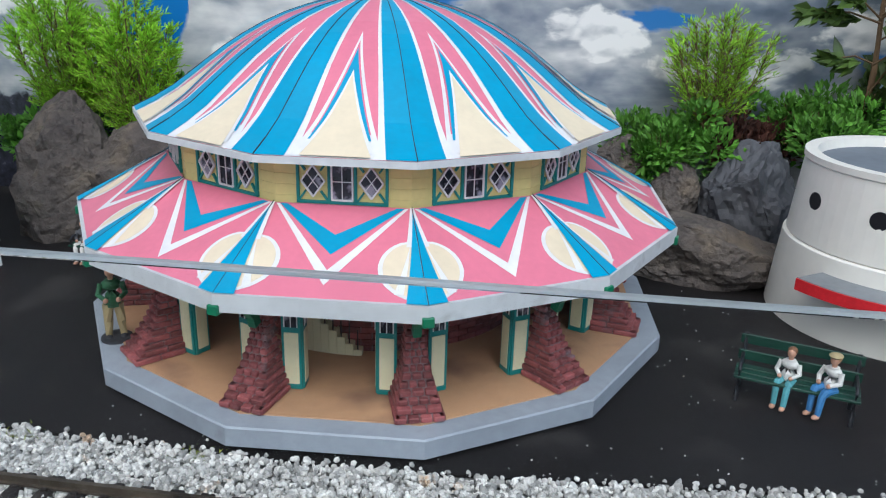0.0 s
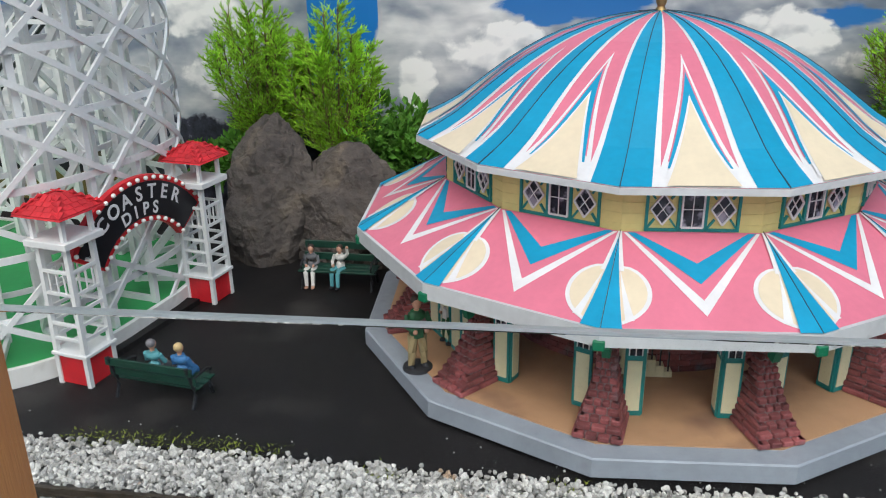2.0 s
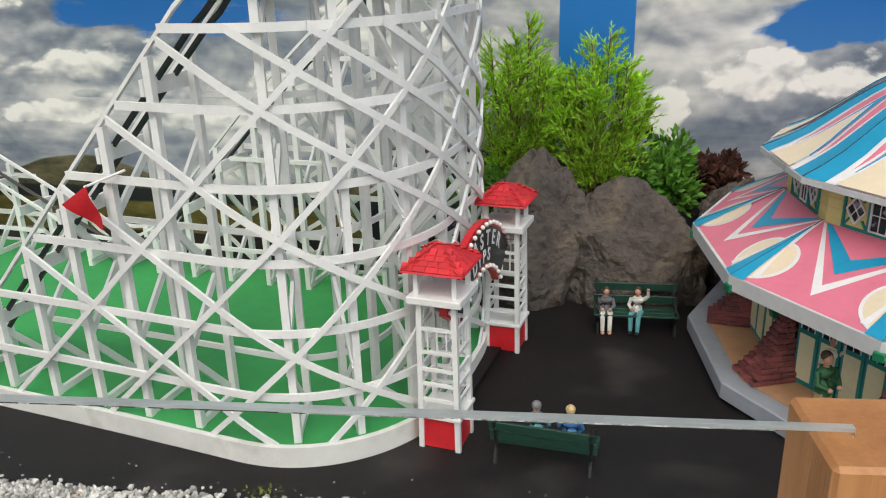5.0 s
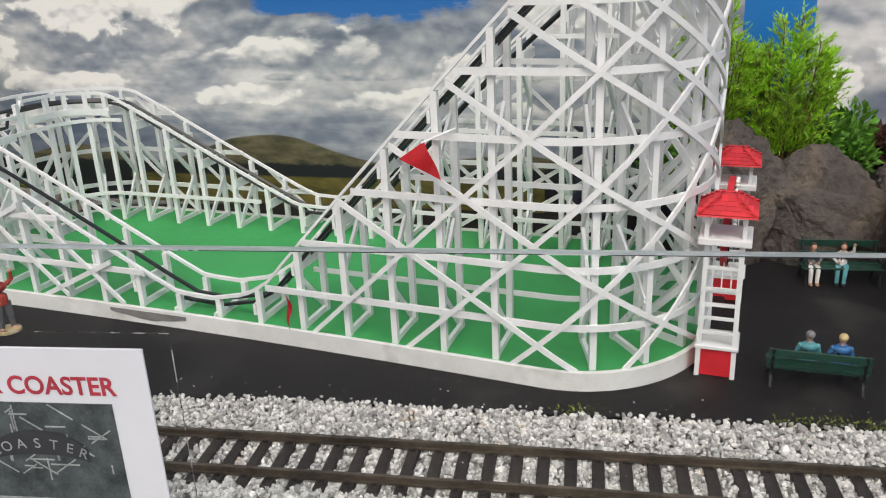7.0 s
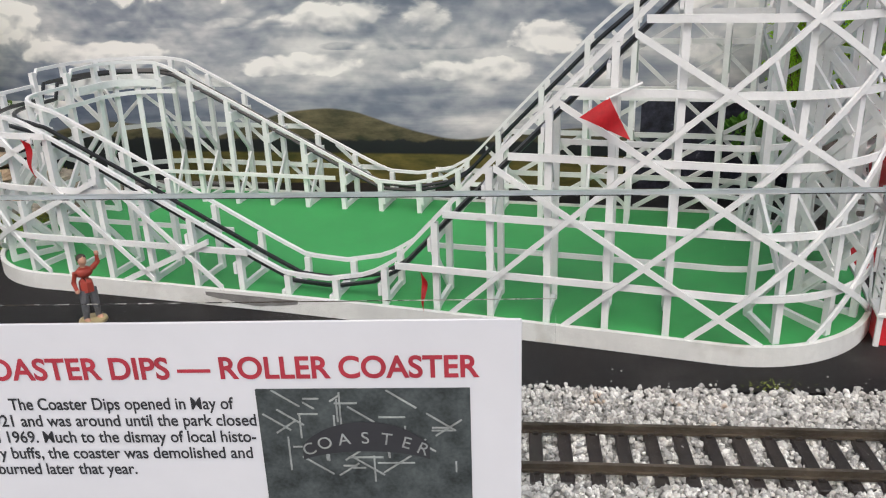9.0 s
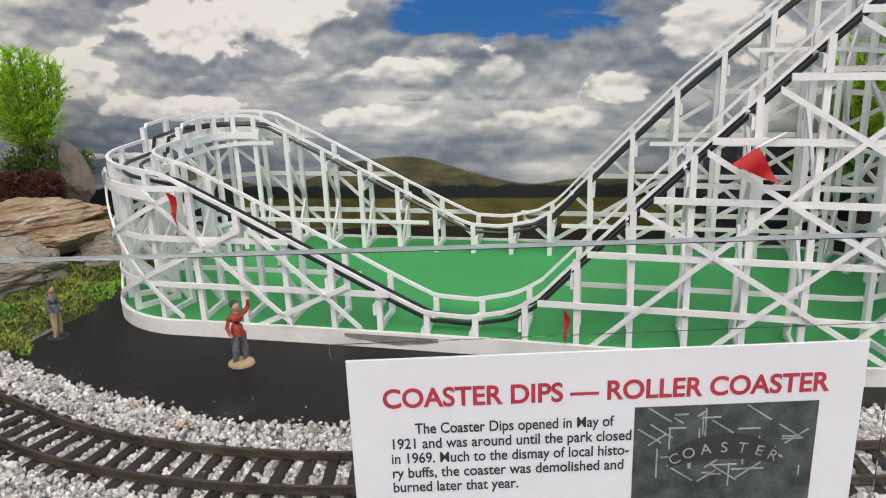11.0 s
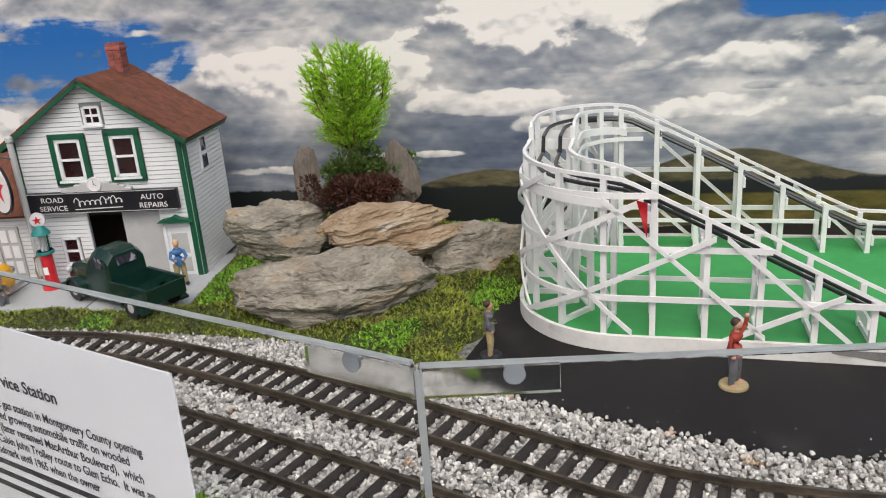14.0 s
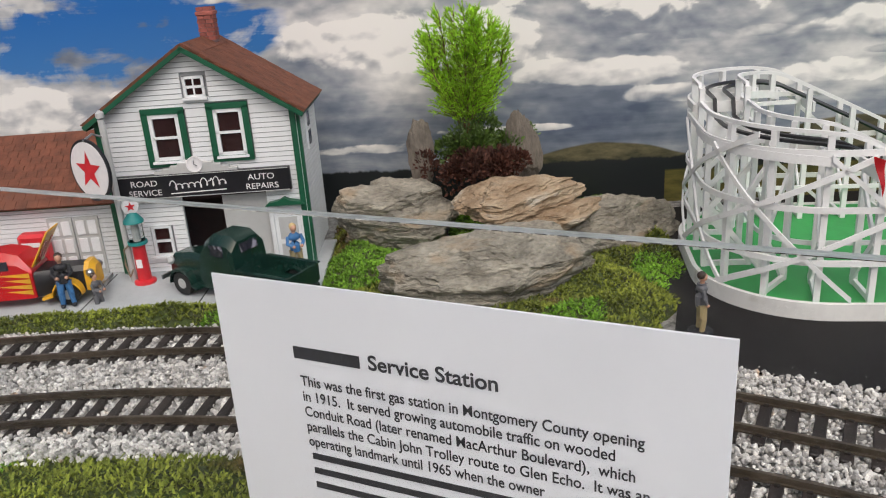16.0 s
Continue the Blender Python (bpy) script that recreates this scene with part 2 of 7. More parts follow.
def tube(bm, pts, rad, seg=6, taper=None):
    rows = []
    n = len(pts)
    for i, p in enumerate(pts):
        a, b = Vector(pts[max(0, i - 1)]), Vector(pts[min(n - 1, i + 1)])
        d = (b - a).normalized()
        s = d.cross(Vector((0, 0, 1)))
        if s.length < 1e-4:
            s = Vector((1, 0, 0))
        s.normalize()
        u = s.cross(d)
        r = rad if taper is None else rad + (taper - rad) * i / (n - 1)
        rows.append([bm.verts.new(Vector(p) + (s * math.cos(t) + u * math.sin(t)) * r) for t in (2 * math.pi * k / seg for k in range(seg))])
    for r0, r1 in zip(rows, rows[1:]):
        for k in range(seg):
            bm.faces.new((r0[k], r0[(k + 1) % seg], r1[(k + 1) % seg], r1[k]))
    bm.faces.new(rows[0][::-1]), bm.faces.new(rows[-1])


def lathe(bm, prof, seg=24, c=(0, 0, 0), a0=0.0):
    rows = []
    for r, z in prof:
        rows.append([bm.verts.new((c[0] + max(r, 1e-5) * math.cos(a0 + 2 * math.pi * k / seg), c[1] + max(r, 1e-5) * math.sin(a0 + 2 * math.pi * k / seg), c[2] + z)) for k in range(seg)])
    for r0, r1 in zip(rows, rows[1:]):
        for k in range(seg):
            bm.faces.new((r0[k], r0[(k + 1) % seg], r1[(k + 1) % seg], r1[k]))
    bm.faces.new(rows[0][::-1]), bm.faces.new(rows[-1])


def prism(bm, pts, z0, z1):
    lo = [bm.verts.new((x, y, z0)) for x, y in pts]
    hi = [bm.verts.new((x, y, z1)) for x, y in pts]
    n = len(pts)
    for k in range(n):
        bm.faces.new((lo[k], lo[(k + 1) % n], hi[(k + 1) % n], hi[k]))
    bm.faces.new(hi), bm.faces.new(lo[::-1])


def B():
    return bmesh.new()


def polyline(pts, step):
    """Even steps along a smooth curve through pts (2D): places and unit ways."""
    P = [Vector((x, y, 0)) for x, y in pts]
    P = [P[0] * 2 - P[1]] + P + [P[-1] * 2 - P[-2]]
    fine = []
    for i in range(1, len(P) - 2):
        for k in range(24):
            t = k / 24
            a, b, c, d = P[i - 1:i + 3]
            fine.append(0.5 * ((2 * b) + (c - a) * t + (2 * a - 5 * b + 4 * c - d) * t * t + (3 * b - a - 3 * c + d) * t ** 3))
    fine.append(P[-2])
    out, acc, want = [], 0.0, 0.0
    for a, b in zip(fine, fine[1:]):
        L = (b - a).length
        while want <= acc + L and L > 0:
            out.append((a + (b - a) * ((want - acc) / L), (b - a).normalized()))
            want += step
        acc += L
    return out


# ---------------------------------------------------------------- ground
TRACK1 = [(0.9, 0.23), (0.45, 0.302), (0.0, 0.374), (-0.55, 0.462), (-0.768, 0.498), (-1.0, 0.535), (-1.12, 0.552), (-1.23, 0.570), (-1.335, 0.604), (-1.43, 0.652),
          (-1.535, 0.735), (-1.67, 0.840), (-1.845, 0.963), (-1.98, 1.032), (-2.21, 1.085), (-2.6, 1.14), (-3.0, 1.17)]
TRACK2 = [(0.9, 0.10), (0.45, 0.172), (0.0, 0.244), (-0.55, 0.332), (-0.768, 0.368), (-1.0, 0.405), (-1.16, 0.425), (-1.28, 0.455), (-1.40, 0.505), (-1.5, 0.572), (-1.60, 0.652),
          (-1.75, 0.765), (-1.87, 0.845), (-1.985, 0.898), (-2.17, 0.945), (-2.6, 1.01), (-3.0, 1.04)]
VERGE = [(0.9, 0.37), (0.5, 0.415), (0.276, 0.443), (0.008, 0.462), (-0.161, 0.484), (-0.403, 0.528), (-0.581, 0.559), (-0.787, 0.592), (-0.963, 0.622), (-1.18, 0.645), (-1.293, 0.672),
         (-1.357, 0.710), (-1.48, 0.795), (-1.582, 0.890), (-1.66, 0.945), (-1.806, 1.018), (-2.151, 1.125), (-2.6, 1.19), (-3.0, 1.22)]

bm = B()
prism(bm, [(1.2, -0.02), (1.2, 1.5), (-3.2, 2.2), (-3.2, 0.2), (-1.62, 0.385)], -0.06, -0.0028)
table = tagged(part("ground", bm, GRIT), "grey grit bed of the model layout table", "ground", kind="structure")
bm = B()
prism(bm, [(6, -4), (6, 5), (-7, 5), (-7, -4)], -0.86, -0.80)
floor = tagged(part("floor", bm, CONC), "pale concrete floor below the layout table", "floor", kind="structure")

verge = [p for p, d in polyline(VERGE, 0.03)]
rim = [(p.x, p.y) for p in verge if p.x > -1.57]
bm = B()
prism(bm, rim + [(-1.50, 0.98), (-1.50, 1.3), (-0.5, 1.2), (1.2, 1.2)], -0.0024, 0.0)
tagged(part("pavement", bm, ASPHALT), "matt black sheet paving with dusty grey marks", "pavement", kind="structure")

# backdrop: one printed sheet on a folded wall
BACK = [(-3.3, 1.83), (-0.50, 1.105), (-0.44, 1.085), (-0.39, 1.072), (-0.33, 1.068), (1.4, 1.05)]
_n = [0.0]
for a, b in zip(BACK, BACK[1:]):
    _n.append(_n[-1] + math.dist(a, b))
vs, fs = [], []
for (x, y), s in zip(BACK, _n):
    vs += [(x, y, -0.05), (x, y, 0.95)]
for k in range(len(BACK) - 1):
    fs.append((2 * k, 2 * k + 2, 2 * k + 3, 2 * k + 1))
n0 = len(vs)
for (x, y) in BACK:
    vs += [(x, y + 0.02, -0.05), (x, y + 0.02, 0.95)]
for k in range(len(BACK) - 1):
    fs.append((n0 + 2 * k, n0 + 2 * k + 1, n0 + 2 * k + 3, n0 + 2 * k + 2))
    fs.append((2 * k + 1, 2 * k + 3, n0 + 2 * k + 3, n0 + 2 * k + 1))


def mural():
    """A printed sky: layered clouds, blue gaps, a far line of hills. u runs along the wall in metres, v is height."""
    m = bpy.data.materials.new("sky_print")
    m.use_nodes = True
    N, L = m.node_tree.nodes, m.node_tree.links
    b = N["Principled BSDF"]
    b.inputs["Roughness"].default_value = 0.45
    tc = N.new("ShaderNodeTexCoord")
    sp = N.new("ShaderNodeSeparateXYZ")
    L.new(tc.outputs["Object"], sp.inputs[0])
    X, Z = sp.outputs[0], sp.outputs[2]

    def mth(op, a, b_=None, c=None, clamp=False):
        n = N.new("ShaderNodeMath")
        n.operation = op
        n.use_clamp = clamp
        for i, v in enumerate((a, b_, c)):
            if v is None:
                continue
            if isinstance(v, (int, float)):
                n.inputs[i].default_value = v
            else:
                L.new(v, n.inputs[i])
        return n.outputs[0]

    def vec(sx, sz, off=0.0):
        cb = N.new("ShaderNodeCombineXYZ")
        L.new(mth('MULTIPLY_ADD', X, sx, off), cb.inputs[0])
        L.new(mth('MULTIPLY', Z, sz), cb.inputs[2])
        return cb.outputs[0]

    def noise_(v, scale, detail=8, rough=0.55, dist=0.0):
        n = N.new("ShaderNodeTexNoise")
        n.inputs["Scale"].default_value = scale
        n.inputs["Detail"].default_value = detail
        n.inputs["Roughness"].default_value = rough
        n.inputs["Distortion"].default_value = dist
        L.new(v, n.inputs["Vector"])
        return n.outputs[0]

    def ramp(v, stops):
        r = N.new("ShaderNodeValToRGB")
        e = r.color_ramp.elements
        while len(e) < len(stops):
            e.new(0.5)
        for k, (p, c) in enumerate(stops):
            e[k].position = p
            e[k].color = (*c, 1)
        L.new(v, r.inputs[0])
        return r.outputs[0]

    def mix(f, a, b_):
        n = N.new("ShaderNodeMix")
        n.data_type = 'RGBA'
        for i, v in ((0, f), (6, a), (7, b_)):
            if isinstance(v, tuple):
                n.inputs[i].default_value = (*v, 1)
            else:
                L.new(v, n.inputs[i])
        return n.outputs[2]

    def blob(cx, cz, rx, rz):
        dx = mth('DIVIDE', mth('SUBTRACT', X, cx), rx)
        dz = mth('DIVIDE', mth('SUBTRACT', Z, cz), rz)
        d = mth('ADD', mth('MULTIPLY', dx, dx), mth('MULTIPLY', dz, dz))
        return mth('SUBTRACT', 1.0, d, clamp=True)

    # cloud shade: billows lit from above, flatter and darker near the horizon
    def vecz(sx, sz, off, dz):
        cb = N.new("ShaderNodeCombineXYZ")
        L.new(mth('MULTIPLY_ADD', X, sx, off), cb.inputs[0])
        L.new(mth('MULTIPLY', mth('ADD', Z, dz), sz), cb.inputs[2])
        return cb.outputs[0]

    def billow(sc, off, dz):
        v = N.new("ShaderNodeTexVoronoi")
        v.feature = 'SMOOTH_F1'
        v.inputs["Scale"].default_value = sc
        v.inputs["Detail"].default_value = 3.0
        v.inputs["Roughness"].default_value = 0.55
        v.inputs["Smoothness"].default_value = 0.35
        wv = N.new("ShaderNodeVectorMath")
        wv.operation = 'ADD'
        wn = N.new("ShaderNodeTexNoise")
        wn.inputs["Scale"].default_value = sc * 0.8
        wn.inputs["Detail"].default_value = 6
        q = vecz(1.0, 1.75, off, dz)
        L.new(q, wn.inputs["Vector"])
        sc_ = N.new("ShaderNodeVectorMath")
        sc_.operation = 'SCALE'
        L.new(wn.outputs["Color"], sc_.inputs[0])
        sc_.inputs["Scale"].default_value = 0.10
        L.new(q, wv.inputs[0])
        L.new(sc_.outputs[0], wv.inputs[1])
        L.new(wv.outputs[0], v.inputs["Vector"])
        return mth('SUBTRACT', 1.0, v.outputs["Distance"])

    big = noise_(vecz(1.0, 2.0, 0.0, 0.0), 3.2, 10, 0.56, 0.3)
    fine, fine_up = noise_(vecz(1.0, 1.5, 7.0, 0.0), 9.0, 10, 0.60, 0.4), noise_(vecz(1.0, 1.5, 7.0, 0.011), 9.0, 10, 0.60, 0.4)
    bl, bl_up = billow(7.0, 3.0, 0.0), billow(7.0, 3.0, 0.013)
    streak = noise_(vec(0.7, 7.0, 3.0), 5.0, 9, 0.60, 0.3)
    low = mth('SUBTRACT', 1.0, mth('MULTIPLY', Z, 3.6), clamp=True)
    # relief: puffs lit from above
    relief = mth('ADD', mth('MULTIPLY', mth('SUBTRACT', bl, bl_up), 0.42), mth('MULTIPLY', mth('SUBTRACT', fine, fine_up), 0.30))
    ragged = mth('ADD', mth('MULTIPLY', mth('SUBTRACT', fine, 0.5), 1.7), mth('MULTIPLY', mth('SUBTRACT', bl, 0.62), 0.9))
    # the far layer: grey stratus, flatter and darker near the horizon
    shade = mth('MULTIPLY_ADD', mth('SUBTRACT', big, 0.5), 0.95, 0.47)
    shade = mth('ADD', shade, mth('MULTIPLY', mth('SUBTRACT', streak, 0.5), mth('MULTIPLY_ADD', low, 0.55, 0.10)))
    shade = mth('ADD', shade, mth('MULTIPLY', relief, mth('SUBTRACT', 0.8, mth('MULTIPLY', low, 0.5))))
    for cx, cz, rx, rz, k in ((-1.72, 0.125, 0.45, 0.070, -0.13), (-1.0, 0.20, 0.45, 0.08, 0.07), (-0.85, 0.10, 0.4, 0.05, -0.10), (-0.12, 0.15, 0.25, 0.05, -0.13), (0.40, 0.12, 0.3, 0.06, -0.05)):
        shade = mth('ADD', shade, mth('MULTIPLY', blob(cx, cz, rx, rz), k))
    # blue gaps
    gaps = None
    for g in SKYGAPS:
        v = blob(*g)
        gaps = v if gaps is None else mth('MAXIMUM', gaps, v)
    clear = mth('ADD', mth('ADD', gaps, mth('MULTIPLY', mth('SUBTRACT', fine, 0.5), 2.4)), mth('ADD', mth('MULTIPLY', mth('SUBTRACT', big, 0.5), 1.8), mth('MULTIPLY', mth('SUBTRACT', streak, 0.5), 1.6)))
    clear = mth('MULTIPLY', mth('SUBTRACT', clear, 0.30), mth('MULTIPLY', mth('MULTIPLY', gaps, 3.0, clamp=True), 3.2), clamp=True)
    # heaped clouds and dark bars in front of it, far to near: middle, half size, tone, rise of tone to the top
    for cx, cz, rx, rz, tone, rise in CLOUDS:
        dx = mth('DIVIDE', mth('SUBTRACT', X, cx), rx)
        dz = mth('DIVIDE', mth('SUBTRACT', Z, cz), rz)
        d = mth('ADD', mth('MULTIPLY', dx, dx), mth('MULTIPLY', mth('MULTIPLY', dz, dz), mth('MULTIPLY_ADD', mth('LESS_THAN', dz, 0.0), 0.8, 1.0)))
        inside = mth('SUBTRACT', 1.0, d)
        mask = mth('MULTIPLY', mth('SUBTRACT', mth('ADD', inside, ragged), -0.08), 5.0, clamp=True)
        mask = mth('MULTIPLY', mask, mth('MULTIPLY_ADD', inside, 2.0, 1.2, clamp=True))
        lit = mth('ADD', mth('MULTIPLY_ADD', dz, rise, tone), mth('MULTIPLY', relief, 1.35))
        lit = mth('ADD', mth('ADD', lit, 0.07), mth('MULTIPLY', mth('SUBTRACT', big, 0.5), 0.35))
        shade = mth('ADD', mth('MULTIPLY', shade, mth('SUBTRACT', 1.0, mask)), mth('MULTIPLY', lit, mask))
        clear = mth('MULTIPLY', clear, mth('SUBTRACT', 1.0, mask))
    cloud = ramp(shade, [(0.20, (0.075, 0.10, 0.15)), (0.36, (0.19, 0.22, 0.27)), (0.47, (0.35, 0.37, 0.40)), (0.58, (0.58, 0.58, 0.57)), (0.72, (0.86, 0.84, 0.80))])
    blue = ramp(mth('MULTIPLY', Z, 2.0), [(0.2, (0.10, 0.27, 0.52)), (0.65, (0.012, 0.13, 0.42))])
    col = mix(clear, cloud, blue)
    # the blue fold between two printed sheets
    fold = mth('MULTIPLY', mth('GREATER_THAN', X, -0.408), mth('LESS_THAN', X, -0.318))
    cut = mth('MULTIPLY', mth('SUBTRACT', mth('ADD', mth('MULTIPLY', mth('ADD', X, 0.408), -2.6), mth('ADD', Z, mth('MULTIPLY', mth('SUBTRACT', noise_(vec(1.0, 1.0, 5.0), 16.0, 8, 0.6), 0.5), 0.10))), 0.02), 60.0, clamp=True)
    col = mix(mth('MULTIPLY', fold, cut), col, (0.012, 0.16, 0.48))
    # hills
    hn = noise_(vec(1.0, 0.0), 3.5, 3, 0.5)
    top = mth('MULTIPLY', hn, 0.03)
    for cx, h, w in ((-1.10, 0.060, 0.24), (-1.45, 0.040, 0.20), (-0.72, 0.03, 0.3), (-2.2, 0.02, 0.5)):
        g = blob(cx, 0.0, w, 50.0)
        top = mth('ADD', top, mth('MULTIPLY', mth('MULTIPLY', g, g), h))
    top = mth('ADD', top, 0.040)
    top = mth('SUBTRACT', top, mth('MULTIPLY', mth('GREATER_THAN', X, -0.62), 0.3))
    hill = mth('MULTIPLY', mth('SUBTRACT', top, Z), 400.0, clamp=True)
    tex = noise_(vec(1.0, 3.0), 22.0, 8, 0.65)
    hcol = ramp(tex, [(0.35, (0.035, 0.038, 0.02)), (0.55, (0.12, 0.105, 0.055)), (0.7, (0.19, 0.16, 0.09))])
    col = mix(hill, col, hcol)
    wood = mth('MULTIPLY', mth('SUBTRACT', mth('ADD', 0.058, mth('MULTIPLY', noise_(vec(1.0, 0.0, 4.0), 30.0, 4, 0.6), 0.022)), Z), 300.0, clamp=True)
    wood = mth('MULTIPLY', wood, mth('LESS_THAN', X, -0.62))
    col = mix(wood, col, (0.012, 0.015, 0.016))
    field = mth('MULTIPLY', mth('SUBTRACT', 0.048, Z), 300.0, clamp=True)
    field = mth('MULTIPLY', field, mth('MULTIPLY', mth('LESS_THAN', X, -0.66), mth('GREATER_THAN', X, -1.35)))
    col = mix(field, col, ramp(tex, [(0.35, (0.05, 0.055, 0.012)), (0.65, (0.17, 0.14, 0.035))]))
    shore = mth('MULTIPLY', mth('SUBTRACT', mth('ADD', 0.10, mth('MULTIPLY', noise_(vec(1.0, 1.0, 2.0), 18.0, 6, 0.6), 0.07)), Z), 200.0, clamp=True)
    shore = mth('MULTIPLY', shore, mth('MULTIPLY', mth('GREATER_THAN', X, -0.64), mth('LESS_THAN', X, -0.40)))
    col = mix(shore, col, ramp(noise_(vec(1.0, 1.0), 70.0, 5, 0.7), [(0.4, (0.012, 0.012, 0.018)), (0.62, (0.05, 0.05, 0.075)), (0.72, (0.30, 0.30, 0.32))]))
    L.new(col, b.inputs["Base Color"])
    return m


SKYGAPS = [(-2.12, 0.29, 0.26, 0.085), (-2.45, 0.30, 0.25, 0.08), (-0.90, 0.325, 0.18, 0.055), (-1.02, 0.325, 0.13, 0.04), (-0.06, 0.292, 0.14, 0.035), (-0.10, 0.266, 0.04, 0.014),
           (0.28, 0.264, 0.07, 0.022), (-0.88, 0.400, 0.28, 0.06), (-0.05, 0.39, 0.35, 0.07), (0.62, 0.22, 0.10, 0.05)]
CLOUDS = [(-0.50, 0.265, 0.11, 0.045, 0.50, 0.04), (-1.33, 0.325, 0.30, 0.105, 0.70, 0.05), (-1.70, 0.245, 0.26, 0.072, 0.64, 0.10), (-2.28, 0.180, 0.15, 0.055, 0.60, 0.12), (-2.05, 0.200, 0.12, 0.030, 0.58, 0.10),
          (-0.61, 0.285, 0.14, 0.080, 0.62, 0.10), (-1.00, 0.245, 0.21, 0.048, 0.54, 0.18), (-0.76, 0.215, 0.08, 0.036, 0.62, 0.12), (-0.56, 0.185, 0.07, 0.042, 0.58, 0.14), (-1.45, 0.195, 0.16, 0.032, 0.58, 0.10),
          (-1.12, 0.178, 0.14, 0.028, 0.57, 0.12), (-0.88, 0.168, 0.12, 0.026, 0.57, 0.12), (-1.32, 0.158, 0.12, 0.020, 0.53, 0.12), (-0.70, 0.150, 0.10, 0.022, 0.54, 0.12), (-1.80, 0.100, 0.10, 0.014, 0.54, 0.10), (-1.55, 0.120, 0.14, 0.010, 0.52, 0.08),
          (-0.11, 0.225, 0.16, 0.052, 0.62, 0.14), (-0.275, 0.185, 0.035, 0.055, 0.62, 0.10), (0.20, 0.240, 0.10, 0.048, 0.62, 0.12), (0.38, 0.195, 0.13, 0.062, 0.56, 0.14), (0.60, 0.26, 0.14, 0.06, 0.58, 0.12),
          (-1.28, 0.240, 0.20, 0.012, 0.38, 0.05), (-1.83, 0.330, 0.22, 0.014, 0.40, 0.05), (-0.10, 0.172, 0.16, 0.016, 0.33, 0.05), (-0.98, 0.205, 0.16, 0.012, 0.40, 0.05)]
tagged(raw("backdrop", vs, fs, mural()), "printed cloudy sky and hills on a folded wall panel", "backdrop", kind="structure")

# ---------------------------------------------------------------- roller coaster
TH = radians(19)
UU, VV = Vector((-math.cos(TH), math.sin(TH), 0)), Vector((math.sin(TH), math.cos(TH), 0))
KU0, KU1, KV0, KV1, KRL, KRR = 0.748, 1.715, 0.377, 0.725, 0.125, 0.145


def KP(u, v, z=0.0):
    v += ((u - 1.2) * 0.048 - 0.055 * (u - 1.2) ** 2 - 0.003) * (1 - (v - KV0) / (KV1 - KV0))
    return UU * u + VV * v + Vector((0, 0, z))


def loop_points():
    """The base's outline in (u, v) with its outward way, from the front straight's right end round to the left, the back and the right."""
    pts = []
    def line(a, b, nrm, n):
        for k in range(n):
            t = k / n
            pts.append((a[0] + (b[0] - a[0]) * t, a[1] + (b[1] - a[1]) * t, *nrm))
    def arc(cu, cv, r, a0, a1, n):
        for k in range(n):
            a = radians(a0 + (a1 - a0) * k / n)
            pts.append((cu + r * math.cos(a), cv + r * math.sin(a), math.cos(a), math.sin(a)))
    line((KU0 + KRR, KV0), (KU1 - KRL, KV0), (0, -1), 140)
    arc(KU1 - KRL, KV0 + KRL, KRL, -90, 0, 40)
    line((KU1, KV0 + KRL), (KU1, KV1 - KRL), (1, 0), 20)
    arc(KU1 - KRL, KV1 - KRL, KRL, 0, 90, 40)
    line((KU1 - KRL, KV1), (KU0 + KRR, KV1), (0, 1), 140)
    arc(KU0 + KRR, KV1 - KRR, KRR, 90, 180, 44)
    line((KU0, KV1 - KRR), (KU0, KV0 + KRR), (-1, 0), 16)
    arc(KU0 + KRR, KV0 + KRR, KRR, 180, 270, 44)
    return pts


LOOP = loop_points()
LS = [0.0]
for a, b in zip(LOOP, LOOP[1:] + LOOP[:1]):
    LS.append(LS[-1] + math.dist(a[:2], b[:2]))
LTOT = LS[-1]


def at_loop(s):
    s %= LTOT
    k = min(np.searchsorted(LS, s, side="right") - 1, len(LOOP) - 1)
    t = (s - LS[k]) / max(1e-9, LS[k + 1] - LS[k])
    a, b = LOOP[k], LOOP[(k + 1) % len(LOOP)]
    return [a[i] + (b[i] - a[i]) * t for i in range(4)]


def lp(s, inset, z):
    u, v, nu, nv = at_loop(s)
    return KP(u - nu * inset, v - nv * inset, z)


def lnorm(s):
    u, v, nu, nv = at_loop(s)
    return UU * nu + VV * nv


HEIGHTS = [(0.0, 0.405), (0.855, 0.385), (0.905, 0.346), (0.970, 0.281), (1.029, 0.221), (1.085, 0.164), (1.140, 0.107), (1.184, 0.060), (1.212, 0.044), (1.255, 0.035), (1.30, 0.037), (1.336, 0.054),
           (1.44, 0.107), (1.50, 0.138), (1.588, 0.182), (1.62, 0.186), (1.715, 0.190), (3.0, 0.190)]


def rail_z(s):
    u, v = at_loop(s)[:2]
    for (a, za), (b, zb) in zip(HEIGHTS, HEIGHTS[1:]):
        if u <= b:
            return za + (zb - za) * (u - a) / (b - a) + (0.018 if v > 0.55 else 0.0) * min(1.0, max(0.0, (u - 0.9) * 8))
    return 0.190


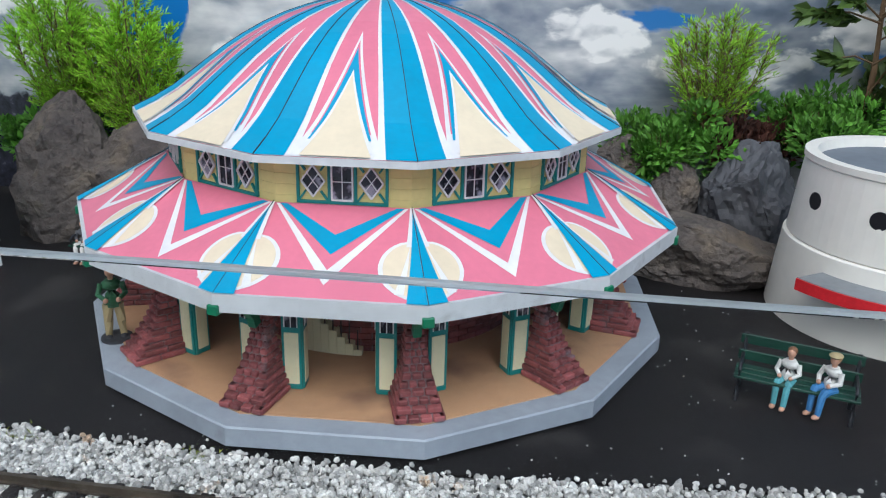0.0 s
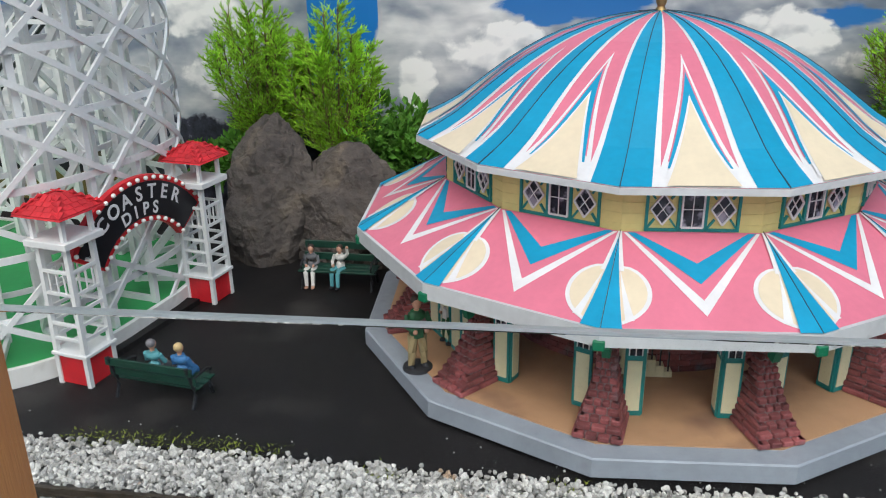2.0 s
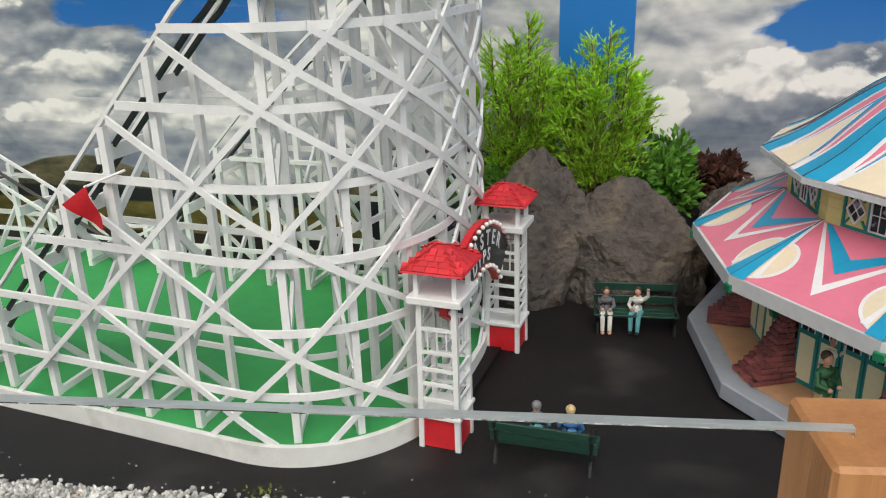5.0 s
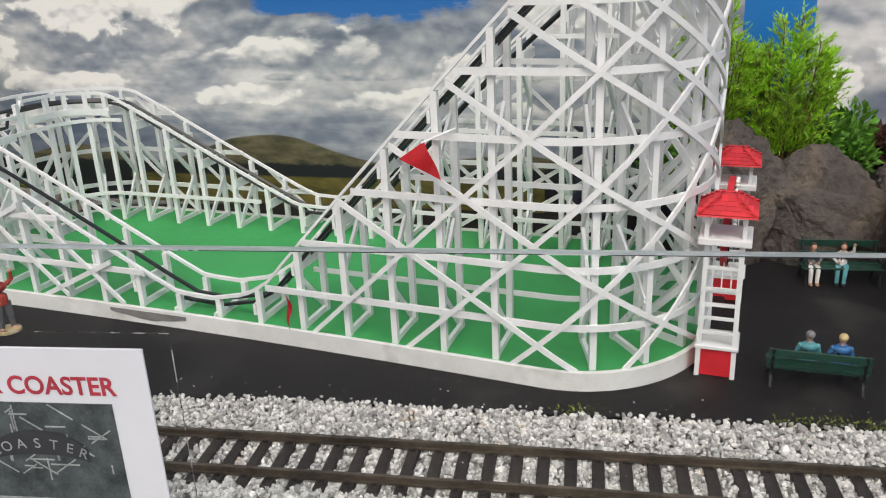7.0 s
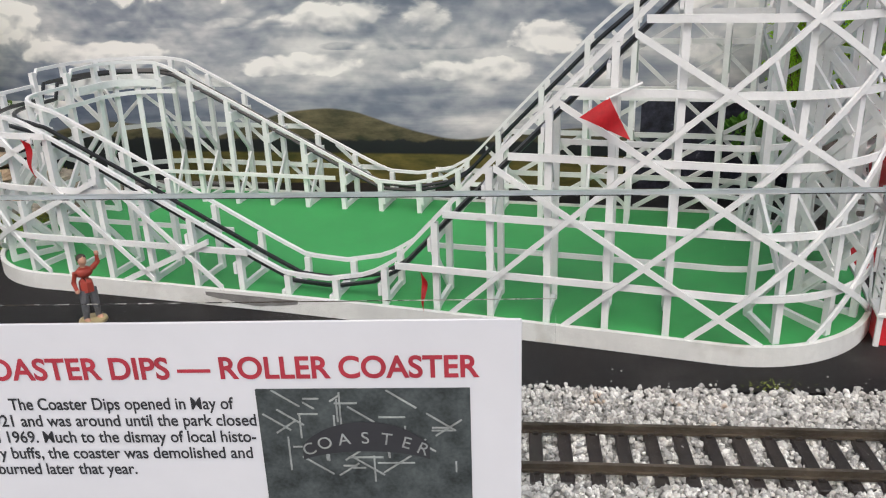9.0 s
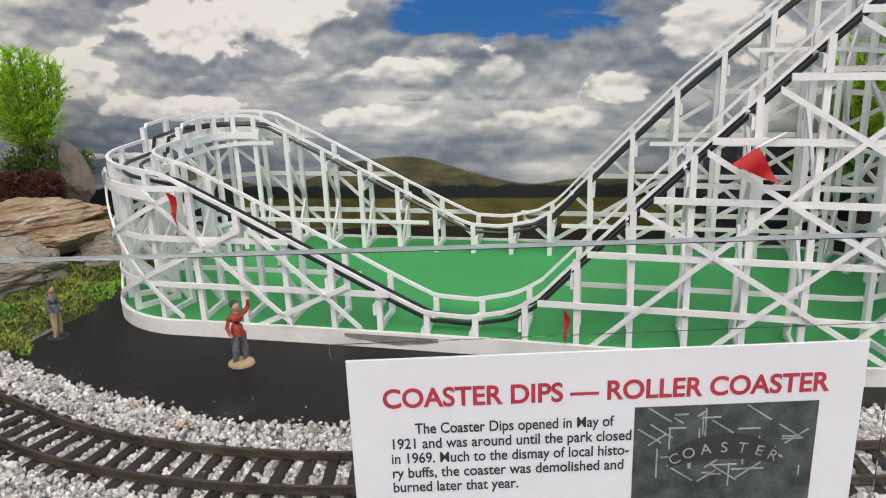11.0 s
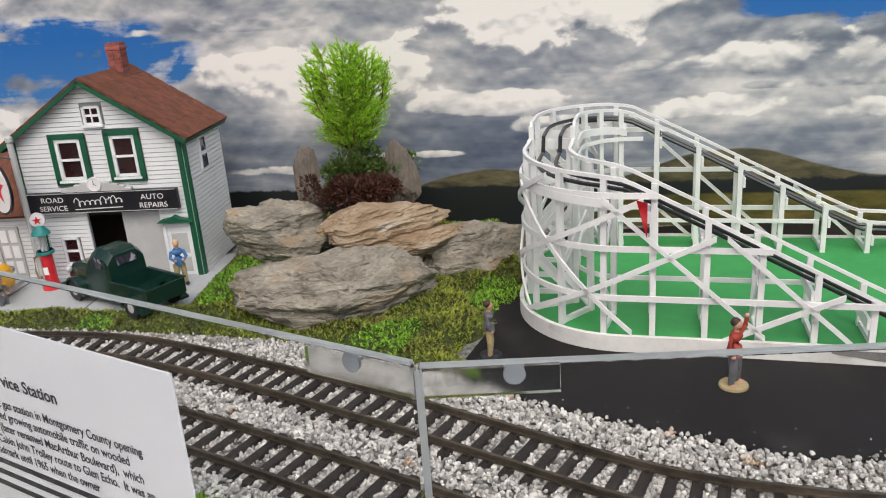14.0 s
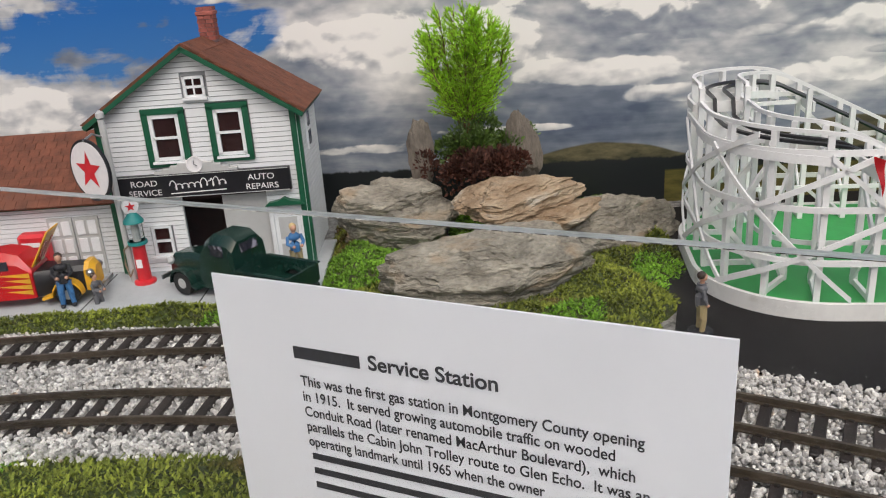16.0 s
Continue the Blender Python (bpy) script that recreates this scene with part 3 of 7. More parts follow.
DECK = 0.016
coaster = thing("roller_coaster", Matrix.Identity(4), "white wooden model roller coaster with black track on a green base", "roller coaster")
outline = [(lambda p: (p.x, p.y))(KP(u, v)) for u, v, _, _ in LOOP[::2]]
bm = B()
prism(bm, [(lambda p: (p.x, p.y))(KP(u - nu * 0.006, v - nv * 0.006)) for u, v, nu, nv in LOOP[::2]], 0.0005, DECK)
part("deck", bm, GREEN_DECK, coaster, "painted green deck")
bm = B()
n = 260
pts = [lp(LTOT * k / n, 0.003, 0.0095) for k in range(n + 1)]
ribbon(bm, pts, [lnorm(LTOT * k / n) for k in range(n + 1)], 0.005, 0.018)
part("skirt", bm, WHITE2, coaster, "chipped white edge board")

POST, OUT, INN = 0.0060, 0.013, 0.062
bents = []
s = 0.0425
while s < LTOT - 0.02:
    bents.append(s)
    nu = at_loop(s)[2]
    s += 0.052 if abs(nu) < 0.05 else 0.056
LEDGERS = [0.059, 0.113, 0.169, 0.225, 0.281, 0.335]
for s in bents:
    h = rail_z(s)
    o, i = lp(s, OUT, 0), lp(s, INN, 0)
    nrm = lnorm(s)
    for base, nm in ((o, "post"), (i, "post")):
        bm = B()
        beam(bm, base + Vector((0, 0, DECK)), base + Vector((0, 0, h)), POST, POST, nrm)
        part(nm, bm, WHITE, coaster)
    bm = B()
    beam(bm, o + Vector((0, 0, DECK + 0.003)), i + Vector((0, 0, DECK + 0.003)), 0.004, 0.006)
    part("sill", bm, WHITE, coaster)
    bm = B()
    a = nrm.cross(Vector((0, 0, 1))) * 0.005
    beam(bm, o + nrm * 0.004 + a + Vector((0, 0, h - 0.022)), i - nrm * 0.004 + a + Vector((0, 0, h - 0.022)), 0.003, 0.012)
    part("cross_tie", bm, WHITE, coaster)
    z = DECK + 0.006
    flip = False
    while z + 0.05 < h - 0.02:
        top = min(z + 0.056, h - 0.028)
        bm = B()
        p, q = (o, i) if flip else (i, o)
        beam(bm, p + a * 0.5 + Vector((0, 0, z)), q + a * 0.5 + Vector((0, 0, top)), 0.003, 0.006)
        part("bent_brace", bm, WHITE, coaster)
        flip = not flip
        z += 0.056


def run(name, test, inset, zf, w, h, material, step=0.012, label=""):
    """Boards that follow the loop wherever test holds."""
    n = int(LTOT / step)
    ss = [LTOT * k / n for k in range(n + 1)]
    start = next((k for k in range(n) if not test(ss[k])), None)
    order = ss if start is None else ss[start:] + [LTOT + x for x in ss[1:start + 1]]
    cur = []
    def flush():
        if len(cur) > 1:
            bm = B()
            ribbon(bm, [lp(x, inset, zf(x)) for x in cur], [lnorm(x) for x in cur], w, h)
            part(name, bm, material, coaster, label)
    for x in order:
        if test(x):
            cur.append(x)
        else:
            flush()
            cur = []
    flush()


for z in LEDGERS:
    run("ledger", lambda s, z=z: rail_z(s) > z - 0.004, OUT - 0.0058, lambda s, z=z: z, 0.0025, 0.0062, WHITE)
for z in LEDGERS[::2]:
    run("ledger", lambda s, z=z: rail_z(s) > z + 0.02, INN + 0.0055, lambda s, z=z: z, 0.0025, 0.005, WHITE)
for inset in (OUT - 0.001, INN + 0.001):
    run("handrail", lambda s: True, inset, lambda s: rail_z(s) + 0.002, 0.0038, 0.0038, WHITE)
for inset in (OUT - 0.006, INN + 0.005):
    run("deck_board", lambda s: rail_z(s) > 0.15 and abs(rail_z(s + 0.01) - rail_z(s - 0.01)) < 0.004, inset, lambda s: rail_z(s) - 0.024, 0.003, 0.009, WHITE)
for inset in (0.027, 0.047):
    bm = B()
    n = 300
    tube(bm, [lp(LTOT * k / n, inset, rail_z(LTOT * k / n) - 0.0125) for k in range(n + 1)], 0.0024, 5)
    part("track_tube", bm, BLACKTRK, coaster, "black flexible track tube", True)


def brace(s0, z0, way, slope):
    """A long outside diagonal that follows the curve until it meets the rail or the deck."""
    pts, nr = [], []
    s, z = s0, z0
    while DECK - 0.002 <= z <= rail_z(s) - 0.002 and len(pts) < 70:
        pts.append(lp(s, OUT - 0.0088, z))
        nr.append(lnorm(s))
        s += 0.01 * way
        z += 0.01 * slope
    if len(pts) > 3:
        bm = B()
        ribbon(bm, pts, nr, 0.0025, 0.0062)
        part("diagonal_brace", bm, WHITE, coaster)


s_of_u = lambda u: u - (KU0 + KRR)
for k in range(9):
    brace(s_of_u(1.142 - 0.0562 * k), 0.107 + 0.056 * k - 0.004 if k < 5 else 0.335, -1, -0.62)
for k in range(14):
    brace(s_of_u(1.13) - 0.105 * k, DECK, -1, 0.92)
for k in range(6):
    brace(LTOT - 0.30 - 0.11 * k, 0.335, -1, -0.62)
for u0 in (1.49, 1.61, 1.74, 1.88, 2.02):
    brace(s_of_u(u0), min(0.165, rail_z(s_of_u(u0)) - 0.006), -1, -0.90)
for u0 in (1.49, 1.73, 1.88, 2.03):
    brace(s_of_u(u0), DECK, -1, 0.48)
# a torn strip of the edge board by the dip
bm = B()
rng = random.Random(21)
ss = [s_of_u(1.285 + 0.008 * k) for k in range(14)]
lo = [lp(x, -0.0002, 0.0115 - 0.0065 * math.sin(k / 13 * math.pi) * rng.uniform(0.7, 1.1)) for k, x in enumerate(ss)]
hi = [lp(x, -0.0002, 0.0155) for x in ss]
va, vb = [bm.verts.new(p) for p in lo], [bm.verts.new(p) for p in hi]
for k in range(13):
    bm.faces.new((va[k], va[k + 1], vb[k + 1], vb[k]))
part("torn_patch", bm, GREYBOARD, coaster, "torn grey patch of bare board")

# ---------------------------------------------------------------- carousel house
CC, CA, NF = Vector((-0.0540, 0.7375, 0)), radians(-80.5), 12


def cv(k, r, z):
    a = CA + k * 2 * math.pi / NF
    return Vector((r * math.cos(a), r * math.sin(a), z))


carousel = thing("carousel_house", Matrix.Translation(CC), "twelve-sided carousel pavilion model with pink, blue and cream striped roof", "carousel")
bm = B()
prism(bm, [cv(k, 0.2695, 0).xy for k in range(NF)], 0.0042, 0.0195)
bmesh.ops.bevel(bm, geom=[e for e in bm.edges if abs(e.verts[0].co.z - e.verts[1].co.z) < 1e-6 and e.verts[0].co.z > 0.01], offset=0.0012, segments=1, affect='EDGES')
part("platform", bm, CURB, carousel, "grey painted step platform")
# added dark ring that stands for a shadow gap below the raised platform
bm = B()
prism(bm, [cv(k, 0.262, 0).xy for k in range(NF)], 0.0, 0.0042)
part("gap_ring", bm, SEAMGAP, carousel, "dark recessed ring added as the shadow gap under the platform")
bm = B()
prism(bm, [cv(k, 0.251, 0).xy for k in range(NF)], 0.0190, 0.0205)
part("floor_panel", bm, TANFLOOR, carousel, "tan wooden floor")


def facet(prof_r, prof_z, k, x, y, off=0.0):
    """A place on roof facet k: x from -1 to 1 across, y from 0 at the eave to 1 at the top, lifted by off."""
    n = len(prof_r) - 1
    f = min(n - 1e-6, max(0.0, y * n))
    i = int(f)
    t = f - i
    r = prof_r[i] + (prof_r[i + 1] - prof_r[i]) * t
    z = prof_z[i] + (prof_z[i + 1] - prof_z[i]) * t
    dr, dz = prof_r[i + 1] - prof_r[i], prof_z[i + 1] - prof_z[i]
    a, b = cv(k, r, z), cv(k + 1, r, z)
    p = a + (b - a) * (x + 1) / 2
    mid = cv(k + 0.5, 1, 0)
    nrm = (mid * dz + Vector((0, 0, -dr))).normalized()
    return p + nrm * off


def strip(bm, prof, k, ys, xl, xr, off):
    rows = []
    for y in ys:
        a, b = xl(y), xr(y)
        rows.append([bm.verts.new(facet(*prof, k, a + (b - a) * j / 3, y, off)) for j in range(4)])
    for r0, r1 in zip(rows, rows[1:]):
        for j in range(3):
            bm.faces.new((r0[j], r0[j + 1], r1[j + 1], r1[j]))


def lin(*pts):
    def f(y):
        for (a, va), (b, vb) in zip(pts, pts[1:]):
            if y <= b:
                return va + (vb - va) * (y - a) / (b - a)
        return pts[-1][1]
    return f


def ys(a, b, n):
    return [a + (b - a) * i / n for i in range(n + 1)]


UP_R = [0.2155, 0.198, 0.181, 0.166, 0.151, 0.136, 0.120, 0.103, 0.085, 0.065, 0.044, 0.022, 0.001]
UP_Z = [0.2000, 0.2085, 0.2185, 0.2298, 0.2412, 0.2522, 0.2625, 0.2720, 0.2803, 0.2873, 0.2927, 0.2964, 0.2985]
LO_R, LO_Z = [0.2705, 0.1915], [0.1195, 0.1605]
UP, LO = (UP_R, UP_Z), (LO_R, LO_Z)
b1 = lin((0, 0.62), (0.3, 0.60), (1, 0.50))
b2 = lin((0, 0.50), (0.12, 0.52), (0.4, 0.50), (1, 0.36))
for k in range(NF):
    bm = B()
    strip(bm, UP, k, ys(0, 1, 12), lambda y: -1, lambda y: 1, 0)
    roof_up = part("upper_roof_panel", bm, PINK, carousel, "curved striped dome panel")
    bm = B()
    strip(bm, LO, k, ys(0, 1, 2), lambda y: -1, lambda y: 1, 0)
    roof_lo = part("lower_roof_panel", bm, PINK, carousel, "pink patterned lower roof panel")
    for nm, material, off, a, b, l, r in (
            ("painted_stripe", RWHITE, 0.0004, 0, 1, lambda y: -1, lambda y: -b2(y)), ("painted_stripe", RWHITE, 0.0004, 0, 1, b2, lambda y: 1),
            ("painted_stripe", BLUE, 0.0008, 0, 1, lambda y: -1, lambda y: -b1(y)), ("painted_stripe", BLUE, 0.0008, 0, 1, b1, lambda y: 1),
            ("painted_chevron", RWHITE, 0.0004, 0, 0.60, lin((0, -0.6), (0.60, 0)), lin((0, 0.6), (0.60, 0))),
            ("painted_chevron", PINK, 0.0008, 0.11, 0.545, lin((0.11, -0.42), (0.545, 0)), lin((0.11, 0.42), (0.545, 0))),
            ("painted_chevron", BLUE, 0.0012, 0.08, 0.50, lin((0.08, -0.43), (0.50, 0)), lin((0.08, 0.43), (0.50, 0))),
            ("painted_chevron", RWHITE, 0.0016, 0.02, 0.39, lin((0.02, -0.47), (0.39, 0)), lin((0.02, 0.47), (0.39, 0))),
            ("painted_chevron", CREAM, 0.0020, 0, 0.365, lin((0, -0.44), (0.365, 0)), lin((0, 0.44), (0.365, 0)))):
        bm = B()
        strip(bm, UP, k, ys(a, b, 12), l, r, off)
        part(nm, bm, material, roof_up)
    bm = B()
    beam(bm, facet(*UP, k, -1, 0, 0.001), facet(*UP, k, -1, 0.08, 0.001), 0.0006, 0.001)
    for a in range(1, 12):
        beam(bm, facet(*UP, k, -1, a / 12, 0.0009), facet(*UP, k, -1, (a + 1) / 12, 0.0009), 0.0005, 0.0008)
    part("seam", bm, SEAMGAP, roof_up)
    # lower roof
    ov = lambda s_: (lambda y: s_ * (1 - 0.47 * math.sqrt(max(0.0, 1 - ((y - 0.33) / 0.31) ** 2))))
    iv = lambda s_: (lambda y: s_ * (1 - 0.42 * math.sqrt(max(0.0, 1 - ((y - 0.33) / 0.285) ** 2))))
    bl = lambda s_: (lambda y: s_ * (1 - 0.20 * (1 - y)))
    wl = lambda s_: (lambda y: s_ * (1 - 0.27 * (1 - y) - 0.02))
    for nm, material, off, a, b, l, r in (
            ("painted_oval", RWHITE, 0.0004, 0.02, 0.64, ov(1), lambda y: 1), ("painted_oval", RWHITE, 0.0004, 0.02, 0.64, lambda y: -1, ov(-1)),
            ("painted_oval", CREAM, 0.0008, 0.045, 0.615, iv(1), lambda y: 1), ("painted_oval", CREAM, 0.0008, 0.045, 0.615, lambda y: -1, iv(-1)),
            ("painted_ray", RWHITE, 0.0012, 0.56, 0.99, wl(1), lambda y: 1), ("painted_ray", RWHITE, 0.0012, 0.56, 0.99, lambda y: -1, wl(-1)),
            ("painted_ray", RWHITE, 0.0012, 0.08, 0.56, lambda y: 0.90 - 0.22 * (0.56 - y) / 0.5, lambda y: 0.905 - 0.13 * (0.56 - y) / 0.5), ("painted_ray", RWHITE, 0.0012, 0.08, 0.56, lambda y: -0.905 + 0.13 * (0.56 - y) / 0.5, lambda y: -0.90 + 0.22 * (0.56 - y) / 0.5),
            ("painted_ray", BLUE, 0.0016, 0.0, 0.93, lambda y: 1 - 0.20 * (0.93 - y) / 0.93, lambda y: 1), ("painted_ray", BLUE, 0.0016, 0.0, 0.93, lambda y: -1, lambda y: -1 + 0.20 * (0.93 - y) / 0.93)):
        bm = B()
        strip(bm, LO, k, ys(a, b, 20), l, r, off)
        part(nm, bm, material, roof_lo)
    for s_ in (-1, 1):
        for nm, material, tip_lo, tip_hi, w in (("painted_zigzag", RWHITE, 0.14, 0.29, 0.0), ("painted_zigzag", BLUE, 0.45, 0.66, 0.0)):
            bm = B()
            x0 = 0.955 if material is RWHITE else 0.90
            y0 = 0.985
            q = [facet(*LO, k, s_ * x0, y0, 0.0004), facet(*LO, k, 0, tip_lo, 0.0004), facet(*LO, k, 0, tip_hi, 0.0004), facet(*LO, k, s_ * (x0 - (0.05 if material is RWHITE else 0.11)), y0, 0.0004)]
            bm.faces.new([bm.verts.new(p) for p in q])
            part(nm, bm, material, roof_lo)
    bm = B()
    beam(bm, facet(*LO, k, -1, 0, 0.0016), facet(*LO, k, -1, 1, 0.0016), 0.0003, 0.0006)
    part("seam", bm, SEAMGAP, roof_lo)
    # eave boards
    for R, z, h, nm in ((0.2705, 0.1138, 0.0128, "fascia"), (0.2155, 0.1975, 0.005, "fascia")):
        bm = B()
        a, b = cv(k, R, z), cv(k + 1, R, z)
        d = (b - a).normalized()
        beam(bm, a + Vector((0, 0, 0)) - d * 0.0005, b + d * 0.0005, 0.003, h)
        part(nm, bm, FASCIA, carousel, "pale grey eave board")
    # window band
    a, b = cv(k, 0.1900, 0), cv(k + 1, 0.1900, 0)
    d = (b - a).normalized()
    mid, out = (a + b) / 2, cv(k + 0.5, 1, 0)
    W = (b - a).length
    M = Matrix((( d.x, out.x, 0, mid.x), (d.y, out.y, 0, mid.y), (0, 0, 1, 0.1775), (0, 0, 0, 1)))
    bm = B()
    box(bm, (0, -0.002, 0), (W, 0.004, 0.044), M)
    for z in (-0.012, -0.004, 0.004, 0.012):
        box(bm, (0, 0.0002, z), (W, 0.0006, 0.0006), M)
    wallp = part("wall_panel", bm, YELLOW, carousel, "yellow clapboard wall panel")
    bm = B()
    for c, s_ in (((0, 0.001, -0.0155), (0.064, 0.002, 0.002)), ((0, 0.001, 0.0155), (0.064, 0.002, 0.002)), ((-0.032, 0.001, 0), (0.002, 0.002, 0.033)), ((0.032, 0.001, 0), (0.002, 0.002, 0.033)),
                  ((-0.0095, 0.001, 0), (0.002, 0.002, 0.033)), ((0.0095, 0.001, 0), (0.002, 0.002, 0.033))):
        box(bm, c, s_, M)
    for sx in (-1, 1):
        for t1 in ((-1, -1), (1, -1), (1, 1), (-1, 1)):
            c = Vector((sx * 0.021, 0.0008, 0))
            beam(bm, M @ (c + Vector((t1[0] * 0.0105, 0, t1[1] * 0.0145))), M @ (c + Vector((t1[0] * 0.0055, 0, t1[1] * 0.0075))), 0.0014, 0.0022, out)
    part("timber_trim", bm, TEAL, wallp, "teal timber trim")
    for sx, dia in ((-0.021, True), (0, False), (0.021, True)):
        q = [(-0.0085, 0), (0, -0.0115), (0.0085, 0), (0, 0.0115)] if dia else [(-0.0075, -0.0135), (0.0075, -0.0135), (0.0075, 0.0135), (-0.0075, 0.0135)]
        bm = B()
        bm.faces.new([bm.verts.new(M @ Vector((sx + x, 0.0012, z))) for x, z in q])
        w = part("window", bm, GLASSD, wallp, "diamond window with white lattice" if dia else "sash window with white bars")
        bm = B()
        P = [M @ Vector((sx + x, 0.0018, z)) for x, z in q]
        for i in range(4):
            beam(bm, P[i], P[(i + 1) % 4], 0.0012, 0.0016, out)
        h = lambda i, j: (P[i] + P[j]) / 2
        beam(bm, h(0, 1), h(2, 3), 0.0006, 0.0008, out)
        beam(bm, h(1, 2), h(3, 0), 0.0006, 0.0008, out)
        part("window_frame", bm, RWHITE, w, "white lattice frame")

lathe_bm = B()
lathe(lathe_bm, [(0.006, 0.297), (0.0045, 0.300), (0.003, 0.302), (0.0045, 0.305), (0.005, 0.309), (0.003, 0.313), (0.0022, 0.316), (0.001, 0.320)], 14)
part("finial", lathe_bm, BRASS, carousel, "small brass finial", True)
# ceiling under the lower roof, drum and stair inside
bm = B()
prism(bm, [cv(k, 0.262, 0).xy for k in range(NF)], 0.1085, 0.1105)
part("soffit", bm, TANFLOOR, carousel)
bm = B()
prism(bm, [cv(k, 0.186, 0).xy for k in range(NF)], 0.150, 0.160)
part("attic_floor", bm, TANFLOOR, carousel)
bm = B()
lathe(bm, [(0.137, 0.0205), (0.137, 0.1085)], 48)
drum = part("drum", bm, MORTAR, carousel, "dark brick centre drum", True)
for row in range(16):
    for j in range(46):
        a0 = 2 * math.pi * (j + 0.5 * (row % 2)) / 46
        if math.sin(a0) > 0.35:
            continue
        bm = B()
        box(bm, (0.1373, 0, 0.0235 + row * 0.0054), (0.0020, 0.0176, 0.0047), Matrix.Rotation(a0, 4, 'Z'))
        part("brick", bm, BRICK, drum)
for st in range(9):
    a0 = radians(-116 + st * 2.7)
    bm = B()
    box(bm, (0.1415, 0, 0.0205 + (9 - st) * 0.0026), (0.010, 0.0066, (9 - st) * 0.0052), Matrix.Rotation(a0, 4, 'Z'))
    part("stair_step", bm, PALEY, carousel)
    bm = B()
    beam(bm, Matrix.Rotation(a0, 4, 'Z') @ Vector((0.1455, 0, 0.02 + (9 - st) * 0.0052)), Matrix.Rotation(a0, 4, 'Z') @ Vector((0.1455, 0, 0.038 + (9 - st) * 0.0052)), 0.001, 0.001)
    part("baluster", bm, BLACKP, carousel)

